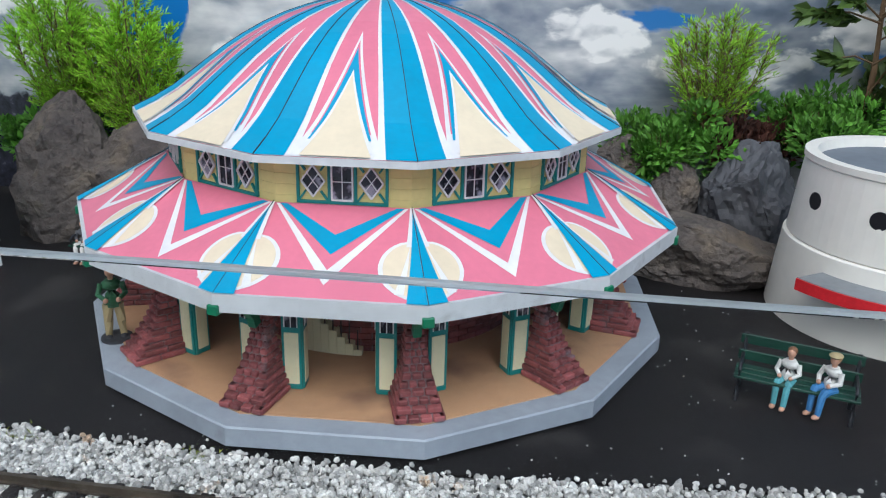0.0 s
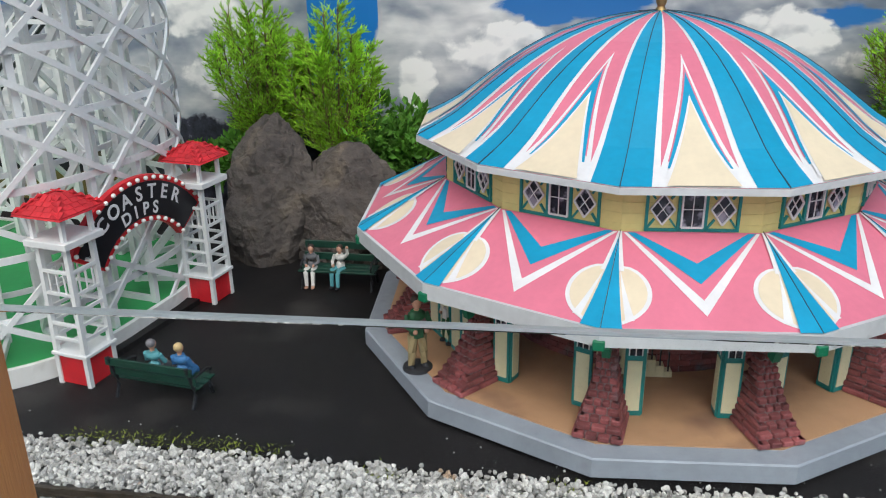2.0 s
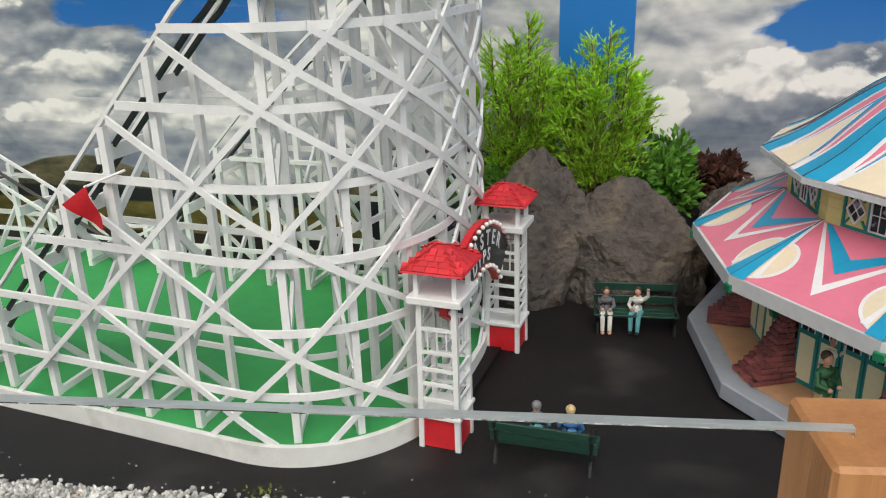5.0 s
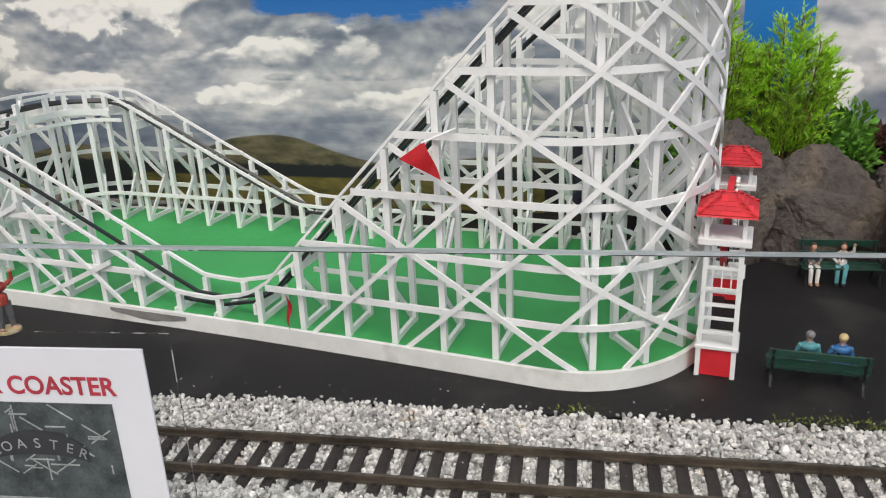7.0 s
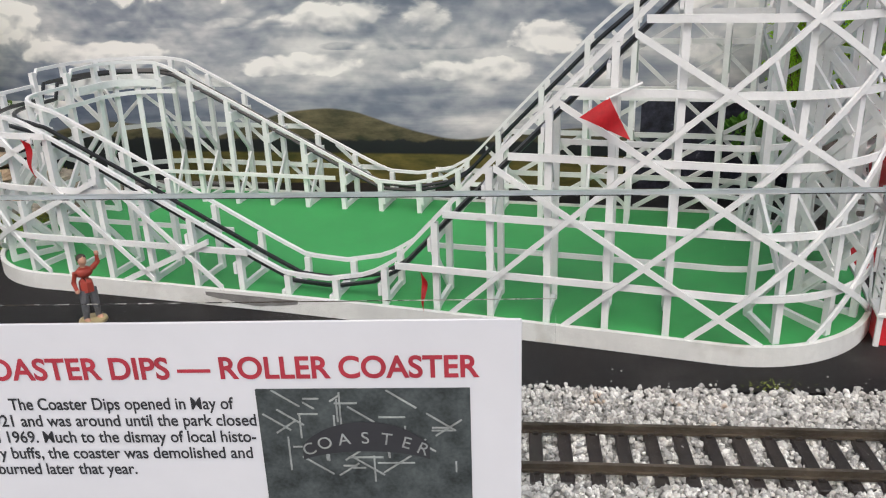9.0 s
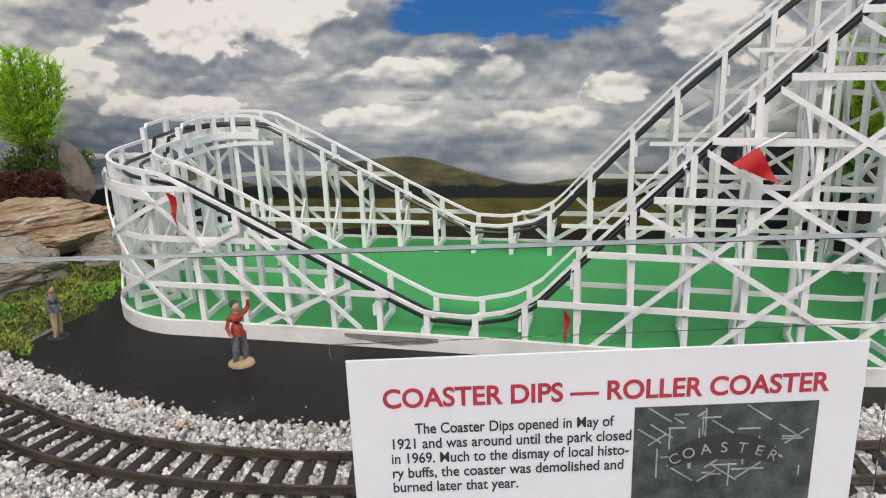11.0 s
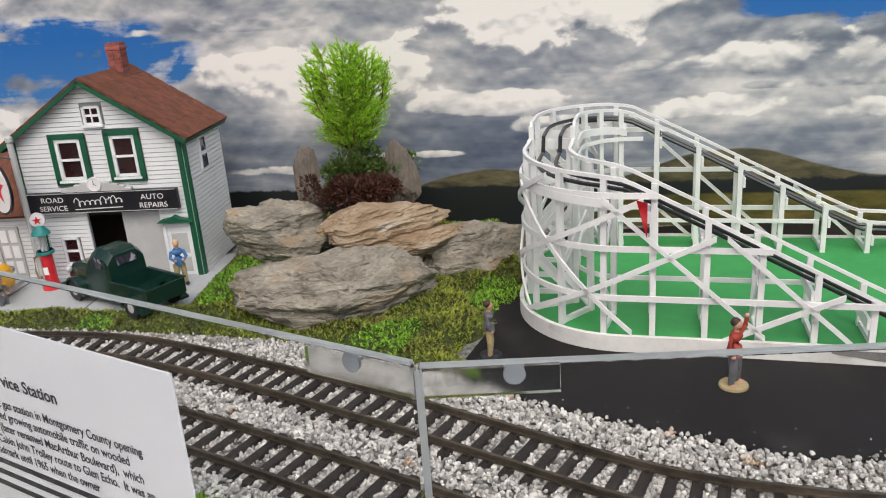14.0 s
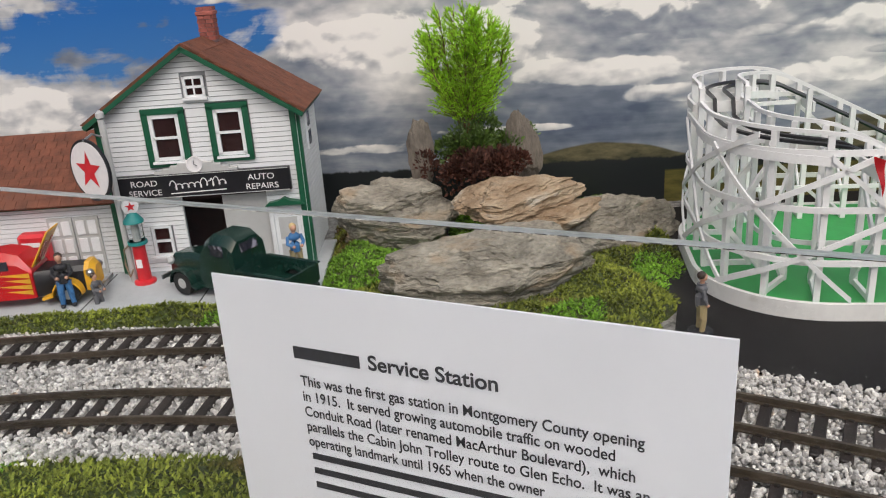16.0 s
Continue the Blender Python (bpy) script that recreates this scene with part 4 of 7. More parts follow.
# brick piers, brackets and door leaves at each corner
pier_m, brick_m = None, None
for k in range(NF):
    a0 = CA + k * 2 * math.pi / NF
    Mk = Matrix.Rotation(a0, 4, 'Z')
    bm = B()
    H = 0.0205
    rows_ = 14
    ring = None
    for i in range(rows_ + 1):
        t = i / rows_
        ro = 0.248 - 0.031 * (1 - (1 - t) ** 1.9)
        wd = 0.0168 - 0.0112 * (1 - (1 - t) ** 1.9)
        cur = [bm.verts.new(Mk @ Vector((x, y, H + i * 0.0049))) for x, y in ((0.209, -wd), (ro, -wd), (ro, wd), (0.209, wd))]
        if ring:
            for j in range(4):
                bm.faces.new((ring[j], ring[(j + 1) % 4], cur[(j + 1) % 4], cur[j]))
        else:
            bm.faces.new(cur[::-1])
        ring = cur
    bm.faces.new(ring)
    pier = part("pier", bm, MORTAR, carousel, "flared brick pier")
    for i in range(rows_):
        t = i / (rows_ - 1)
        ro = 0.250 - 0.031 * (1 - (1 - t) ** 1.9)
        wd = 0.0180 - 0.0112 * (1 - (1 - t) ** 1.9)
        z = H + (i + 0.5) * 0.0049
        nb = 4 if i % 2 == 0 else 3
        for j in range(nb):
            y = -wd + (j + 0.5) * 2 * wd / nb
            bm = B()
            box(bm, (ro - 0.003, y, z), (0.0065, 2 * wd / nb - 0.0010, 0.0042), Mk, 0.0007)
            part("brick", bm, BRICK, pier)
        for sy in (-1, 1):
            for j in range(2):
                bm = B()
                L_ = (ro - 0.209) / 2
                box(bm, (0.209 + (j + 0.5) * L_ - (0.004 if i % 2 else 0), sy * (wd - 0.002), z), (L_ - 0.0010, 0.0045, 0.0042), Mk, 0.0007)
                part("brick", bm, BRICK, pier)
    bm = B()
    box(bm, (0.214, 0, 0.098), (0.014, 0.014, 0.024), Mk)
    part("post_stub", bm, MORTAR, carousel)
    bm = B()
    pts = [Mk @ Vector((0.225 + 0.040 * (t ** 1.7), 0, 0.078 + 0.032 * t ** 0.8)) for t in (0, 0.2, 0.4, 0.6, 0.8, 1)]
    for p, q in zip(pts, pts[1:]):
        beam(bm, p, q, 0.006, 0.007)
    part("bracket", bm, GREENP, carousel, "curved green bracket")
    bm = B()
    box(bm, (0.2708, 0, 0.109), (0.006, 0.008, 0.007), Mk, 0.0006)
    part("eave_block", bm, GREENP, carousel, "small green eave block")
    # leaves: the far bays stay shut, the front bays stand folded open beside the piers
    for sgn in (-1, 1):
        bay = k if sgn > 0 else k - 1
        closed = (bay % NF) not in (10, 11, 0, 1)
        p, q = cv(k, 0.212, 0), cv(k + sgn, 0.212, 0)
        dd = (q - p).normalized()
        half = (q - p).length * 0.5
        spots_ = []
        if closed:
            wl_ = (half - 0.0125) / 2
            spots_ = [(p + dd * (0.0120 + (j + 0.5) * wl_), dd, wl_ - 0.0008) for j in range(2)]
        else:
            inw = cv(k + 0.5 * sgn, -1, 0)
            spots_ = [(p + dd * 0.0195, dd, 0.0145)]
            e0 = p + dd * 0.0270
            for j in range(1):
                d3 = (inw + dd * (0.06 if j % 2 else -0.02)).normalized()
                spots_.append((e0 + dd * (0.0026 * j) + d3 * 0.0075, d3, 0.0135))
        for c, d3, wleaf in spots_:
            nn = Vector((-d3.y, d3.x, 0))
            Ml = Matrix(((d3.x, nn.x, 0, c.x), (d3.y, nn.y, 0, c.y), (0, 0, 1, 0.0645), (0, 0, 0, 1)))
            bm = B()
            box(bm, (0, 0, 0), (wleaf, 0.002, 0.087), Ml)
            leaf = part("door_leaf", bm, TEAL, carousel, "teal folding door leaf")
            bm = B()
            for sy in (-1, 1):
                box(bm, (0, sy * 0.0012, -0.018), (wleaf * 0.74, 0.0008, 0.042), Ml)
            part("door_panel", bm, PALEY, leaf, "pale yellow panel")
            bm = B()
            for sy in (-1, 1):
                box(bm, (0, sy * 0.0012, 0.022), (wleaf * 0.66, 0.0008, 0.029), Ml)
            part("pane", bm, GLASSD, leaf)
            bm = B()
            for sy in (-1, 1):
                for c2, s2 in (((0, sy * 0.0018, 0.022), (0.0007, 0.0006, 0.029)), ((0, sy * 0.0018, 0.017), (wleaf * 0.66, 0.0006, 0.0007)), ((0, sy * 0.0018, 0.027), (wleaf * 0.66, 0.0006, 0.0007)),
                               ((-wleaf * 0.33, sy * 0.0018, 0.022), (0.0008, 0.0006, 0.029)), ((wleaf * 0.33, sy * 0.0018, 0.022), (0.0008, 0.0006, 0.029))):
                    box(bm, c2, s2, Ml)
            part("glazing_bar", bm, RWHITE, leaf)

# ---------------------------------------------------------------- rocks and plants
def rock(loc, size, rz, seed, material, label, flat=0.0, layers=False):
    bm = B()
    bmesh.ops.create_icosphere(bm, subdivisions=5, radius=1.0)
    rng = random.Random(seed)
    planes = [(Vector((rng.uniform(-1, 1), rng.uniform(-1, 1), rng.uniform(-0.5, 1))).normalized(), rng.uniform(0.55, 0.85)) for _ in range(16)]
    planes.append((Vector((0.05, -0.05, 1)).normalized(), 0.62 if flat else 0.9))
    off = Vector((seed * 3.1, seed * 1.7, 0))
    for v in bm.verts:
        p = v.co.copy()
        for nrm, d in planes:
            e = p.dot(nrm) - d
            if e > 0:
                p -= nrm * e * 0.93
        p += v.co * (noise.noise(p * 2.2 + off) * 0.12 + noise.noise(p * 6 + off) * 0.06 + (abs(noise.noise(p * 12 + off)) - 0.2) * 0.06 + noise.noise(p * 28 + off) * 0.02)
        if layers:
            p += Vector((v.co.x, v.co.y, 0)) * 0.045 * noise.noise(Vector((p.x * 0.8, p.y * 0.8, p.z * 9)) + off)
        v.co = p
    bmesh.ops.scale(bm, vec=size, verts=bm.verts)
    R = Matrix.Rotation(radians(rz), 4, 'Z') @ Matrix.Rotation(radians(rng.uniform(-6, 6)), 4, 'X')
    bmesh.ops.transform(bm, matrix=R, verts=bm.verts)
    ob = part("rock", bm, material)
    ob.matrix_basis = Matrix.Translation(loc)
    return tagged(ob, label, "rock", "landscape rocks")


DK = "dark brown weathered boulder standing on the black paving"
LY = "grey layered schist boulder lying in moss"
for loc, size, rz, seed, m_, lab, fl, ly in (
        ((-0.434, 0.957, 0.055), (0.082, 0.060, 0.118), 10, 3, ROCKD, DK, 0, 0),
        ((-0.330, 0.932, 0.040), (0.108, 0.060, 0.105), -8, 5, ROCKD, DK, 0, 0),
        ((-0.205, 0.985, 0.055), (0.060, 0.05, 0.080), 0, 8, ROCKD, DK, 0, 0),
        ((0.275, 0.860, 0.026), (0.120, 0.080, 0.056), -6, 11, ROCKD, "flat brown boulder beside the white drum kiosk", 1, 0),
        ((0.385, 0.945, 0.050), (0.078, 0.055, 0.088), 20, 13, ROCKG, "blue-grey slate boulder behind the white kiosk", 0, 0),
        ((0.300, 0.975, 0.060), (0.042, 0.035, 0.048), 50, 17, ROCKD, "small dark boulder under the hedge", 0, 0),
        ((0.235, 1.005, 0.085), (0.042, 0.03, 0.045), 0, 19, ROCKD, "small dark boulder under the hedge", 0, 0),
        ((-1.664, 1.078, 0.020), (0.166, 0.082, 0.078), 14, 23, ROCKL, LY, 1, 1),
        ((-1.765, 1.262, 0.046), (0.105, 0.065, 0.070), -8, 29, ROCKL, LY, 1, 1),
        ((-1.493, 1.190, 0.008), (0.122, 0.065, 0.074), 20, 31, ROCKL, LY, 1, 1),
        ((-1.625, 1.170, 0.082), (0.108, 0.062, 0.034), 24, 37, ROCKT, "tan flat stone slab laid over the boulders", 1, 1),
        ((-1.575, 1.160, 0.050), (0.088, 0.045, 0.024), 22, 41, ROCKT, "pale flat stone slab under the larger slab", 1, 1),
        ((-1.722, 1.290, 0.122), (0.021, 0.013, 0.056), 12, 43, ROCKS, "upright grey stone beside the shrub", 0, 0),
        ((-1.585, 1.272, 0.120), (0.030, 0.013, 0.062), -5, 47, ROCKS, "upright grey stone beside the shrub", 0, 0)):
    rock(loc, size, rz, seed, m_, lab, fl, ly)


def tris(name, rng, place, count, size, material, parent, droop=0.0, aspect=0.25):
    """A crown of many small pointed leaves: place(rng) gives a spot and a way for each."""
    V, F = [], []
    for _ in range(count):
        p, d = place(rng)
        p, d = Vector(p), Vector(d)
        d = (d + Vector((rng.gauss(0, 0.35), rng.gauss(0, 0.35), rng.gauss(0, 0.35) - droop))).normalized()
        s = d.cross(Vector((rng.gauss(0, 1), rng.gauss(0, 1), rng.gauss(0, 1))))
        if s.length < 1e-4:
            continue
        s.normalize()
        L_ = size * rng.uniform(0.6, 1.4)
        n = len(V)
        nn = s.cross(d) * L_ * 0.12
        V += [p, p + d * L_ * 0.5 + s * L_ * aspect + nn, p + d * L_, p + d * L_ * 0.5 - s * L_ * aspect + nn]
        F += [(n, n + 1, n + 2), (n, n + 2, n + 3)]
    return raw(name, V, F, material, parent)


def feathery_tree(loc, h, w, seed, label, n=19000):
    rng = random.Random(seed)
    t = thing("feathery_tree", Matrix.Translation(loc), label, "tree", "small feathery trees")
    bm = B()
    twigs = []
    for k in range(15):
        a = k * 2.4 + rng.uniform(-0.4, 0.4)
        r = w * 0.50 * math.sqrt((k + 0.5) / 15)
        top = Vector((math.cos(a) * r, math.sin(a) * r * 0.75, h * rng.uniform(0.86, 1.0) * (1.0 - 0.95 * (r / w) ** 1.6)))
        pts = [Vector((0, 0, 0)), Vector((top.x * 0.45, top.y * 0.45, top.z * 0.33)), Vector((top.x * 0.85, top.y * 0.85, top.z * 0.68)), top]
        tube(bm, pts, 0.0019, 5, 0.0004)
        for j in range(80):
            u = rng.uniform(0.16, 1.0)
            i = min(2, int(u * 3))
            p = pts[i] + (pts[i + 1] - pts[i]) * (u * 3 - i)
            aa = math.atan2(top.y, top.x) + rng.gauss(0, 1.1)
            q = p + Vector((math.cos(aa), math.sin(aa) * 0.9, rng.uniform(0.25, 1.7))).normalized() * w * rng.uniform(0.12, 0.34) * (1.25 - 0.70 * u)
            tube(bm, [p, (p + q) / 2 + Vector((0, 0, 0.001)), q], 0.0005, 3, 0.0002)
            twigs.append((p, q))
    part("trunk", bm, TWIG, t, "thin brown stems")

    def place(r):
        p, q = twigs[r.randrange(len(twigs))]
        return p + (q - p) * r.uniform(0.0, 1.05), (q - p).normalized() * 0.9 + Vector((0, 0, 0.2))
    tris("crown", rng, place, n, 0.0068, LEAF, t, 0.0, 0.085)
    return t


FT = "bright green feathery conifer shrub in front of the sky print"
feathery_tree((-0.462, 1.022, 0.090), 0.220, 0.120, 1, FT)
feathery_tree((-0.372, 1.000, 0.085), 0.205, 0.115, 2, FT)
feathery_tree((0.345, 1.000, 0.125), 0.165, 0.120, 3, FT, 7000)
feathery_tree((-1.650, 1.300, 0.130), 0.190, 0.118, 4, "bright green feathery conifer rising from a rock planter")


def shrub(loc, r, seed, material, label, n=2600, size=0.011, flat=(1, 0.7, 0.7)):
    rng = random.Random(seed)
    t = thing("shrub", Matrix.Translation(loc), label, "shrub", "low shrubs")
    bm = B()
    for k in range(10):
        a = rng.uniform(0, 6.28)
        tube(bm, [(0, 0, -r * 0.7), (math.cos(a) * r * 0.4, math.sin(a) * r * 0.3, 0), (math.cos(a) * r * 0.8, math.sin(a) * r * 0.55, r * 0.4)], 0.0012, 4, 0.0004)
    part("stem", bm, TWIG, t)
    lumps = [(Vector((rng.gauss(0, 0.55) * r * flat[0], rng.gauss(0, 0.5) * r * flat[1], rng.gauss(0, 0.35) * r * flat[2])), r * rng.uniform(0.25, 0.5)) for _ in range(22)]

    def place(q):
        c, rr = lumps[q.randrange(len(lumps))]
        d = Vector((q.gauss(0, 1), q.gauss(0, 1), q.gauss(0.35, 1))).normalized()
        return c + d * rr * q.uniform(0.6, 1.05), d + Vector((0, 0, 0.4))
    tris("crown", rng, place, n, size, material, t, 0.0, 0.28)
    return t


HB = "low bright green leafy hedge plant behind the boulders"
shrub((-0.300, 1.020, 0.112), 0.055, 11, LEAFB, HB)
shrub((-0.490, 1.010, 0.095), 0.045, 12, LEAFB, HB)
shrub((-0.225, 1.035, 0.108), 0.040, 13, LEAFR, "dark red twiggy shrub against the sky print", 1500)
shrub((0.290, 1.005, 0.108), 0.062, 14, LEAFB, HB, 3200)
shrub((0.400, 1.015, 0.112), 0.050, 15, LEAFR, "dark red twiggy shrub in the hedge", 1600)
shrub((0.500, 1.010, 0.135), 0.075, 16, LEAFB, HB, 3600)
shrub((0.640, 0.990, 0.130), 0.075, 17, LEAFB, HB, 3000)
shrub((-1.645, 1.285, 0.125), 0.046, 18, LEAFD, "olive heather shrub at the foot of the conifer", 5000, 0.006)
shrub((-1.632, 1.245, 0.106), 0.038, 19, LEAFR, "dark red heather beside the slab", 3600, 0.006)
shrub((-1.672, 1.255, 0.106), 0.030, 20, LEAFR, "dark red heather beside the slab", 2400, 0.006)

bt = thing("broadleaf_tree", Matrix.Translation((0.535, 1.000, 0.13)), "broad-leaved green tree rising above the hedge", "tree")
rng = random.Random(77)
bm = B()
tube(bm, [(0, 0, 0), (0.004, 0, 0.08), (0.0, 0.003, 0.16), (0.01, 0, 0.30)], 0.005, 7, 0.002)
limbs = []
for k in range(26):
    z = rng.uniform(0.02, 0.28)
    a = rng.uniform(0, 6.28)
    q = Vector((math.cos(a) * rng.uniform(0.03, 0.10), math.sin(a) * rng.uniform(0.02, 0.05), z + rng.uniform(0.0, 0.06)))
    tube(bm, [(0, 0, z), (Vector((0, 0, z)) + q) / 2 + Vector((0, 0, 0.006)), q], 0.0015, 4, 0.0006)
    limbs.append((Vector((0, 0, z)), q))
part("trunk", bm, TWIG, bt)
tris("crown", rng, lambda r: (lambda pq, u: (pq[0] + (pq[1] - pq[0]) * u, (pq[1] - pq[0]).normalized()))(limbs[r.randrange(26)], r.uniform(0.3, 1.1)), 1100, 0.024, LEAFD, bt, 0.3, 0.26)

# ---------------------------------------------------------------- railway
def railway(pts, label):
    t = thing("railway_track", Matrix.Identity(4), label, "railway track", "model railway tracks")
    way = polyline(pts, 0.02)
    for side in (-1, 1):
        bm = B()
        ps = [p + Vector((-d.y, d.x, 0)) * side * 0.0235 for p, d in way]
        sd = [Vector((-d.y, d.x, 0)) for p, d in way]
        ribbon(bm, [p + Vector((0, 0, 0.0088)) for p in ps], sd, 0.0030, 0.0024)
        ribbon(bm, [p + Vector((0, 0, 0.0062)) for p in ps], sd, 0.0012, 0.0036)
        ribbon(bm, [p + Vector((0, 0, 0.0040)) for p in ps], sd, 0.0052, 0.0014)
        part("rail", bm, RAIL, t, "tarnished brass rail")
    me = None
    for p, d in polyline(pts, 0.0205):
        if me is None:
            bm = B()
            box(bm, (0, 0, 0), (0.0095, 0.073, 0.0055), None, 0.0009)
            for sy in (-1, 1):
                for e in (-1, 1):
                    box(bm, (0, sy * 0.0235 + e * 0.0038, 0.0034), (0.004, 0.0022, 0.002))
            tie = part("sleeper", bm, TIE, t)
            me = tie.data
        else:
            tie = new("sleeper", me)
            tie.parent = t
        tie.matrix_basis = Matrix.Translation((p.x, p.y, 0.0006)) @ Matrix.Rotation(math.atan2(d.y, d.x), 4, 'Z')
    return t


railway(TRACK1, "brass-railed model railway track on dark sleepers in ballast")
railway(TRACK2, "second brass-railed model railway track on dark sleepers")

ICO_V, ICO_F = [], []
bm = B()
bmesh.ops.create_icosphere(bm, subdivisions=1, radius=1.0)
ICO_V = np.array([v.co[:] for v in bm.verts])
ICO_F = np.array([[v.index for v in f.verts] for f in bm.faces])
bm.free()
t1 = np.array([(p.x, p.y) for p, d in polyline(TRACK1, 0.02)])
t2 = np.array([(p.x, p.y) for p, d in polyline(TRACK2, 0.02)])
vg = np.array([(p.x, p.y) for p, d in polyline(VERGE, 0.02)])


def verge_y(x):
    return np.interp(-x, -vg[:, 0], vg[:, 1])


def near(P, Q):
    return np.concatenate([np.min(np.hypot(Q[None, :, 0] - c[:, None, 0], Q[None, :, 1] - c[:, None, 1]), axis=1) for c in np.array_split(P, 60)])


rs = np.random.RandomState(5)
NS = 118000
xs_ = rs.uniform(-2.45, 0.62, NS)
top_ = verge_y(xs_) + rs.normal(0, 0.004, NS) - 0.003
bot_ = np.where(xs_ > -1.2, np.interp(-xs_, -t1[:, 0], t1[:, 1]) - 0.062, np.interp(-xs_, -t2[:, 0], t2[:, 1]) - 0.072) + rs.normal(0, 0.006, NS)
wide = top_ - bot_
take = rs.rand(NS) < wide / 0.30
P = np.column_stack([xs_, bot_ + rs.rand(NS) * wide])[take | (rs.rand(NS) < 0.35)]
loose = np.column_stack([rs.uniform(-1.5, 0.5, 900), np.zeros(900)])
loose[:, 1] = verge_y(loose[:, 0]) + np.abs(rs.normal(0, 0.022, 900))
loose = loose[rs.rand(900) < 0.13]
P = np.vstack([P, loose, np.column_stack([rs.uniform(0.18, 0.30, 28), rs.uniform(0.55, 0.80, 28)])])
n_loose = len(loose) + 28
d1 = near(P, t1)
d2 = near(P, t2)
dm = np.minimum(d1, d2)
on = dm < 0.036
sz = rs.uniform(0.0013, 0.0025, len(P)) * np.where(rs.rand(len(P)) < 0.06, 1.5, 1.0)
sz[-n_loose:] *= 0.35
zz = np.where(on, -0.0012, 0.0010) + rs.uniform(-0.0018, 0.0020, len(P))
zz[-n_loose:] = sz[-n_loose:] * 0.5
n = len(P)
ang = rs.uniform(0, 2 * math.pi, (n, 3))
ca, sa = np.cos(ang), np.sin(ang)
R = np.zeros((n, 3, 3))
R[:, 0, 0], R[:, 0, 1], R[:, 1, 0], R[:, 1, 1], R[:, 2, 2] = ca[:, 0], -sa[:, 0], sa[:, 0], ca[:, 0], 1
R2 = np.zeros((n, 3, 3))
R2[:, 0, 0], R2[:, 1, 1], R2[:, 1, 2], R2[:, 2, 1], R2[:, 2, 2] = 1, ca[:, 1], -sa[:, 1], sa[:, 1], ca[:, 1]
loc = ICO_V[None] * (1 + rs.uniform(-0.28, 0.28, (n, len(ICO_V), 1))) * (sz[:, None, None] * rs.uniform(0.7, 1.25, (n, 1, 3)))
loc = np.einsum('nij,nvj->nvi', np.einsum('nij,njk->nik', R, R2), loc)
loc += np.column_stack([P, zz])[:, None, :]
faces = (ICO_F[None] + (np.arange(n) * len(ICO_V))[:, None, None]).reshape(-1, 3)
tagged(raw("ballast", loc.reshape(-1, 3).tolist(), faces.tolist(), STONE), "loose white and grey crushed stone ballast", "gravel", kind="stuff")

# ---------------------------------------------------------------- moss bank
def moss_height(x, y):
    h = 0.010 + 0.016 * noise.noise(Vector((x * 9, y * 9, 1))) + 0.007 * noise.noise(Vector((x * 30, y * 30, 4)))
    return h


def moss(name, inside, x0, x1, y0, y1, step, count, label, seed, high=1.0):
    V, F, idx = [], [], {}
    nx, ny = int((x1 - x0) / step), int((y1 - y0) / step)
    def vert(i, j):
        if (i, j) not in idx:
            x, y = x0 + i * step, y0 + j * step
            e = min(1.0, max(0.0, inside(x, y) / 0.04))
            idx[(i, j)] = len(V)
            V.append((x, y, -0.004 + (moss_height(x, y) * high + 0.006) * e))
        return idx[(i, j)]
    for i in range(nx):
        for j in range(ny):
            if inside(x0 + (i + 0.5) * step, y0 + (j + 0.5) * step) > -0.004:
                F.append((vert(i, j), vert(i + 1, j), vert(i + 1, j + 1), vert(i, j + 1)))
    bed = tagged(raw(name, V, F, MOSSBED), label, "moss", kind="stuff")
    rng = random.Random(seed)
    groups = {0: ([], []), 1: ([], [])}
    made = 0
    while made < count:
        x, y = rng.uniform(x0, x1), rng.uniform(y0, y1)
        k = inside(x, y)
        if k < 0.0:
            continue
        made += 1
        e = min(1.0, k / 0.04)
        z = -0.004 + (moss_height(x, y) * high + 0.006) * e
        g = 1 if noise.noise(Vector((x * 8, y * 8, 9))) > 0.06 else 0
        VV_, FF_ = groups[g]
        for _ in range(3):
            a = rng.uniform(0, 6.28)
            L_ = rng.uniform(0.003, 0.0075)
            d = Vector((math.cos(a) * 0.8, math.sin(a) * 0.8, rng.uniform(0.3, 1.2))).normalized() * L_
            s_ = Vector((-math.sin(a), math.cos(a), rng.uniform(-0.5, 0.5))) * L_ * 0.16
            n_ = len(VV_)
            p = Vector((x, y, z - 0.001))
            VV_ += [p - s_, p + s_, p + d * 0.6 + s_ * 1.2 + Vector((0, 0, 0.001)), p + d]
            FF_ += [(n_, n_ + 1, n_ + 2), (n_, n_ + 2, n_ + 3)]
    for g, m_ in ((0, MOSS), (1, MOSSB)):
        if groups[g][0]:
            tagged(raw("moss_tuft", *groups[g], m_, bed), kind="stuff")


def bank(x, y):
    if x > -1.44 or x < -2.5:
        return -1
    lower = y - (float(verge_y(x)) + 0.008)
    right = (-1.535 - x) + max(0.0, y - 0.94) * 0.75 + 0.012 * math.sin(y * 60)
    # the concrete forecourt stays bare
    c = Vector((x, y, 0)) - Vector((-1.879, 1.243, 0))
    a_, b_ = c.dot(Vector((-0.983, 0.182, 0))), c.dot(Vector((0.182, 0.983, 0)))
    court = max(-0.012 - a_ if b_ > -0.14 else -1, -0.085 - b_, -1) if a_ < 0.9 else -1
    court = -0.012 - a_ if b_ > -0.105 else max(-0.012 - a_, -0.105 - b_)
    if court <= 0:
        return -1
    return min(lower, right, court)


moss("moss_bank", bank, -2.5, -1.42, 0.86, 1.46, 0.012, 26000, "green and olive moss bank between the rocks and the track", 3)


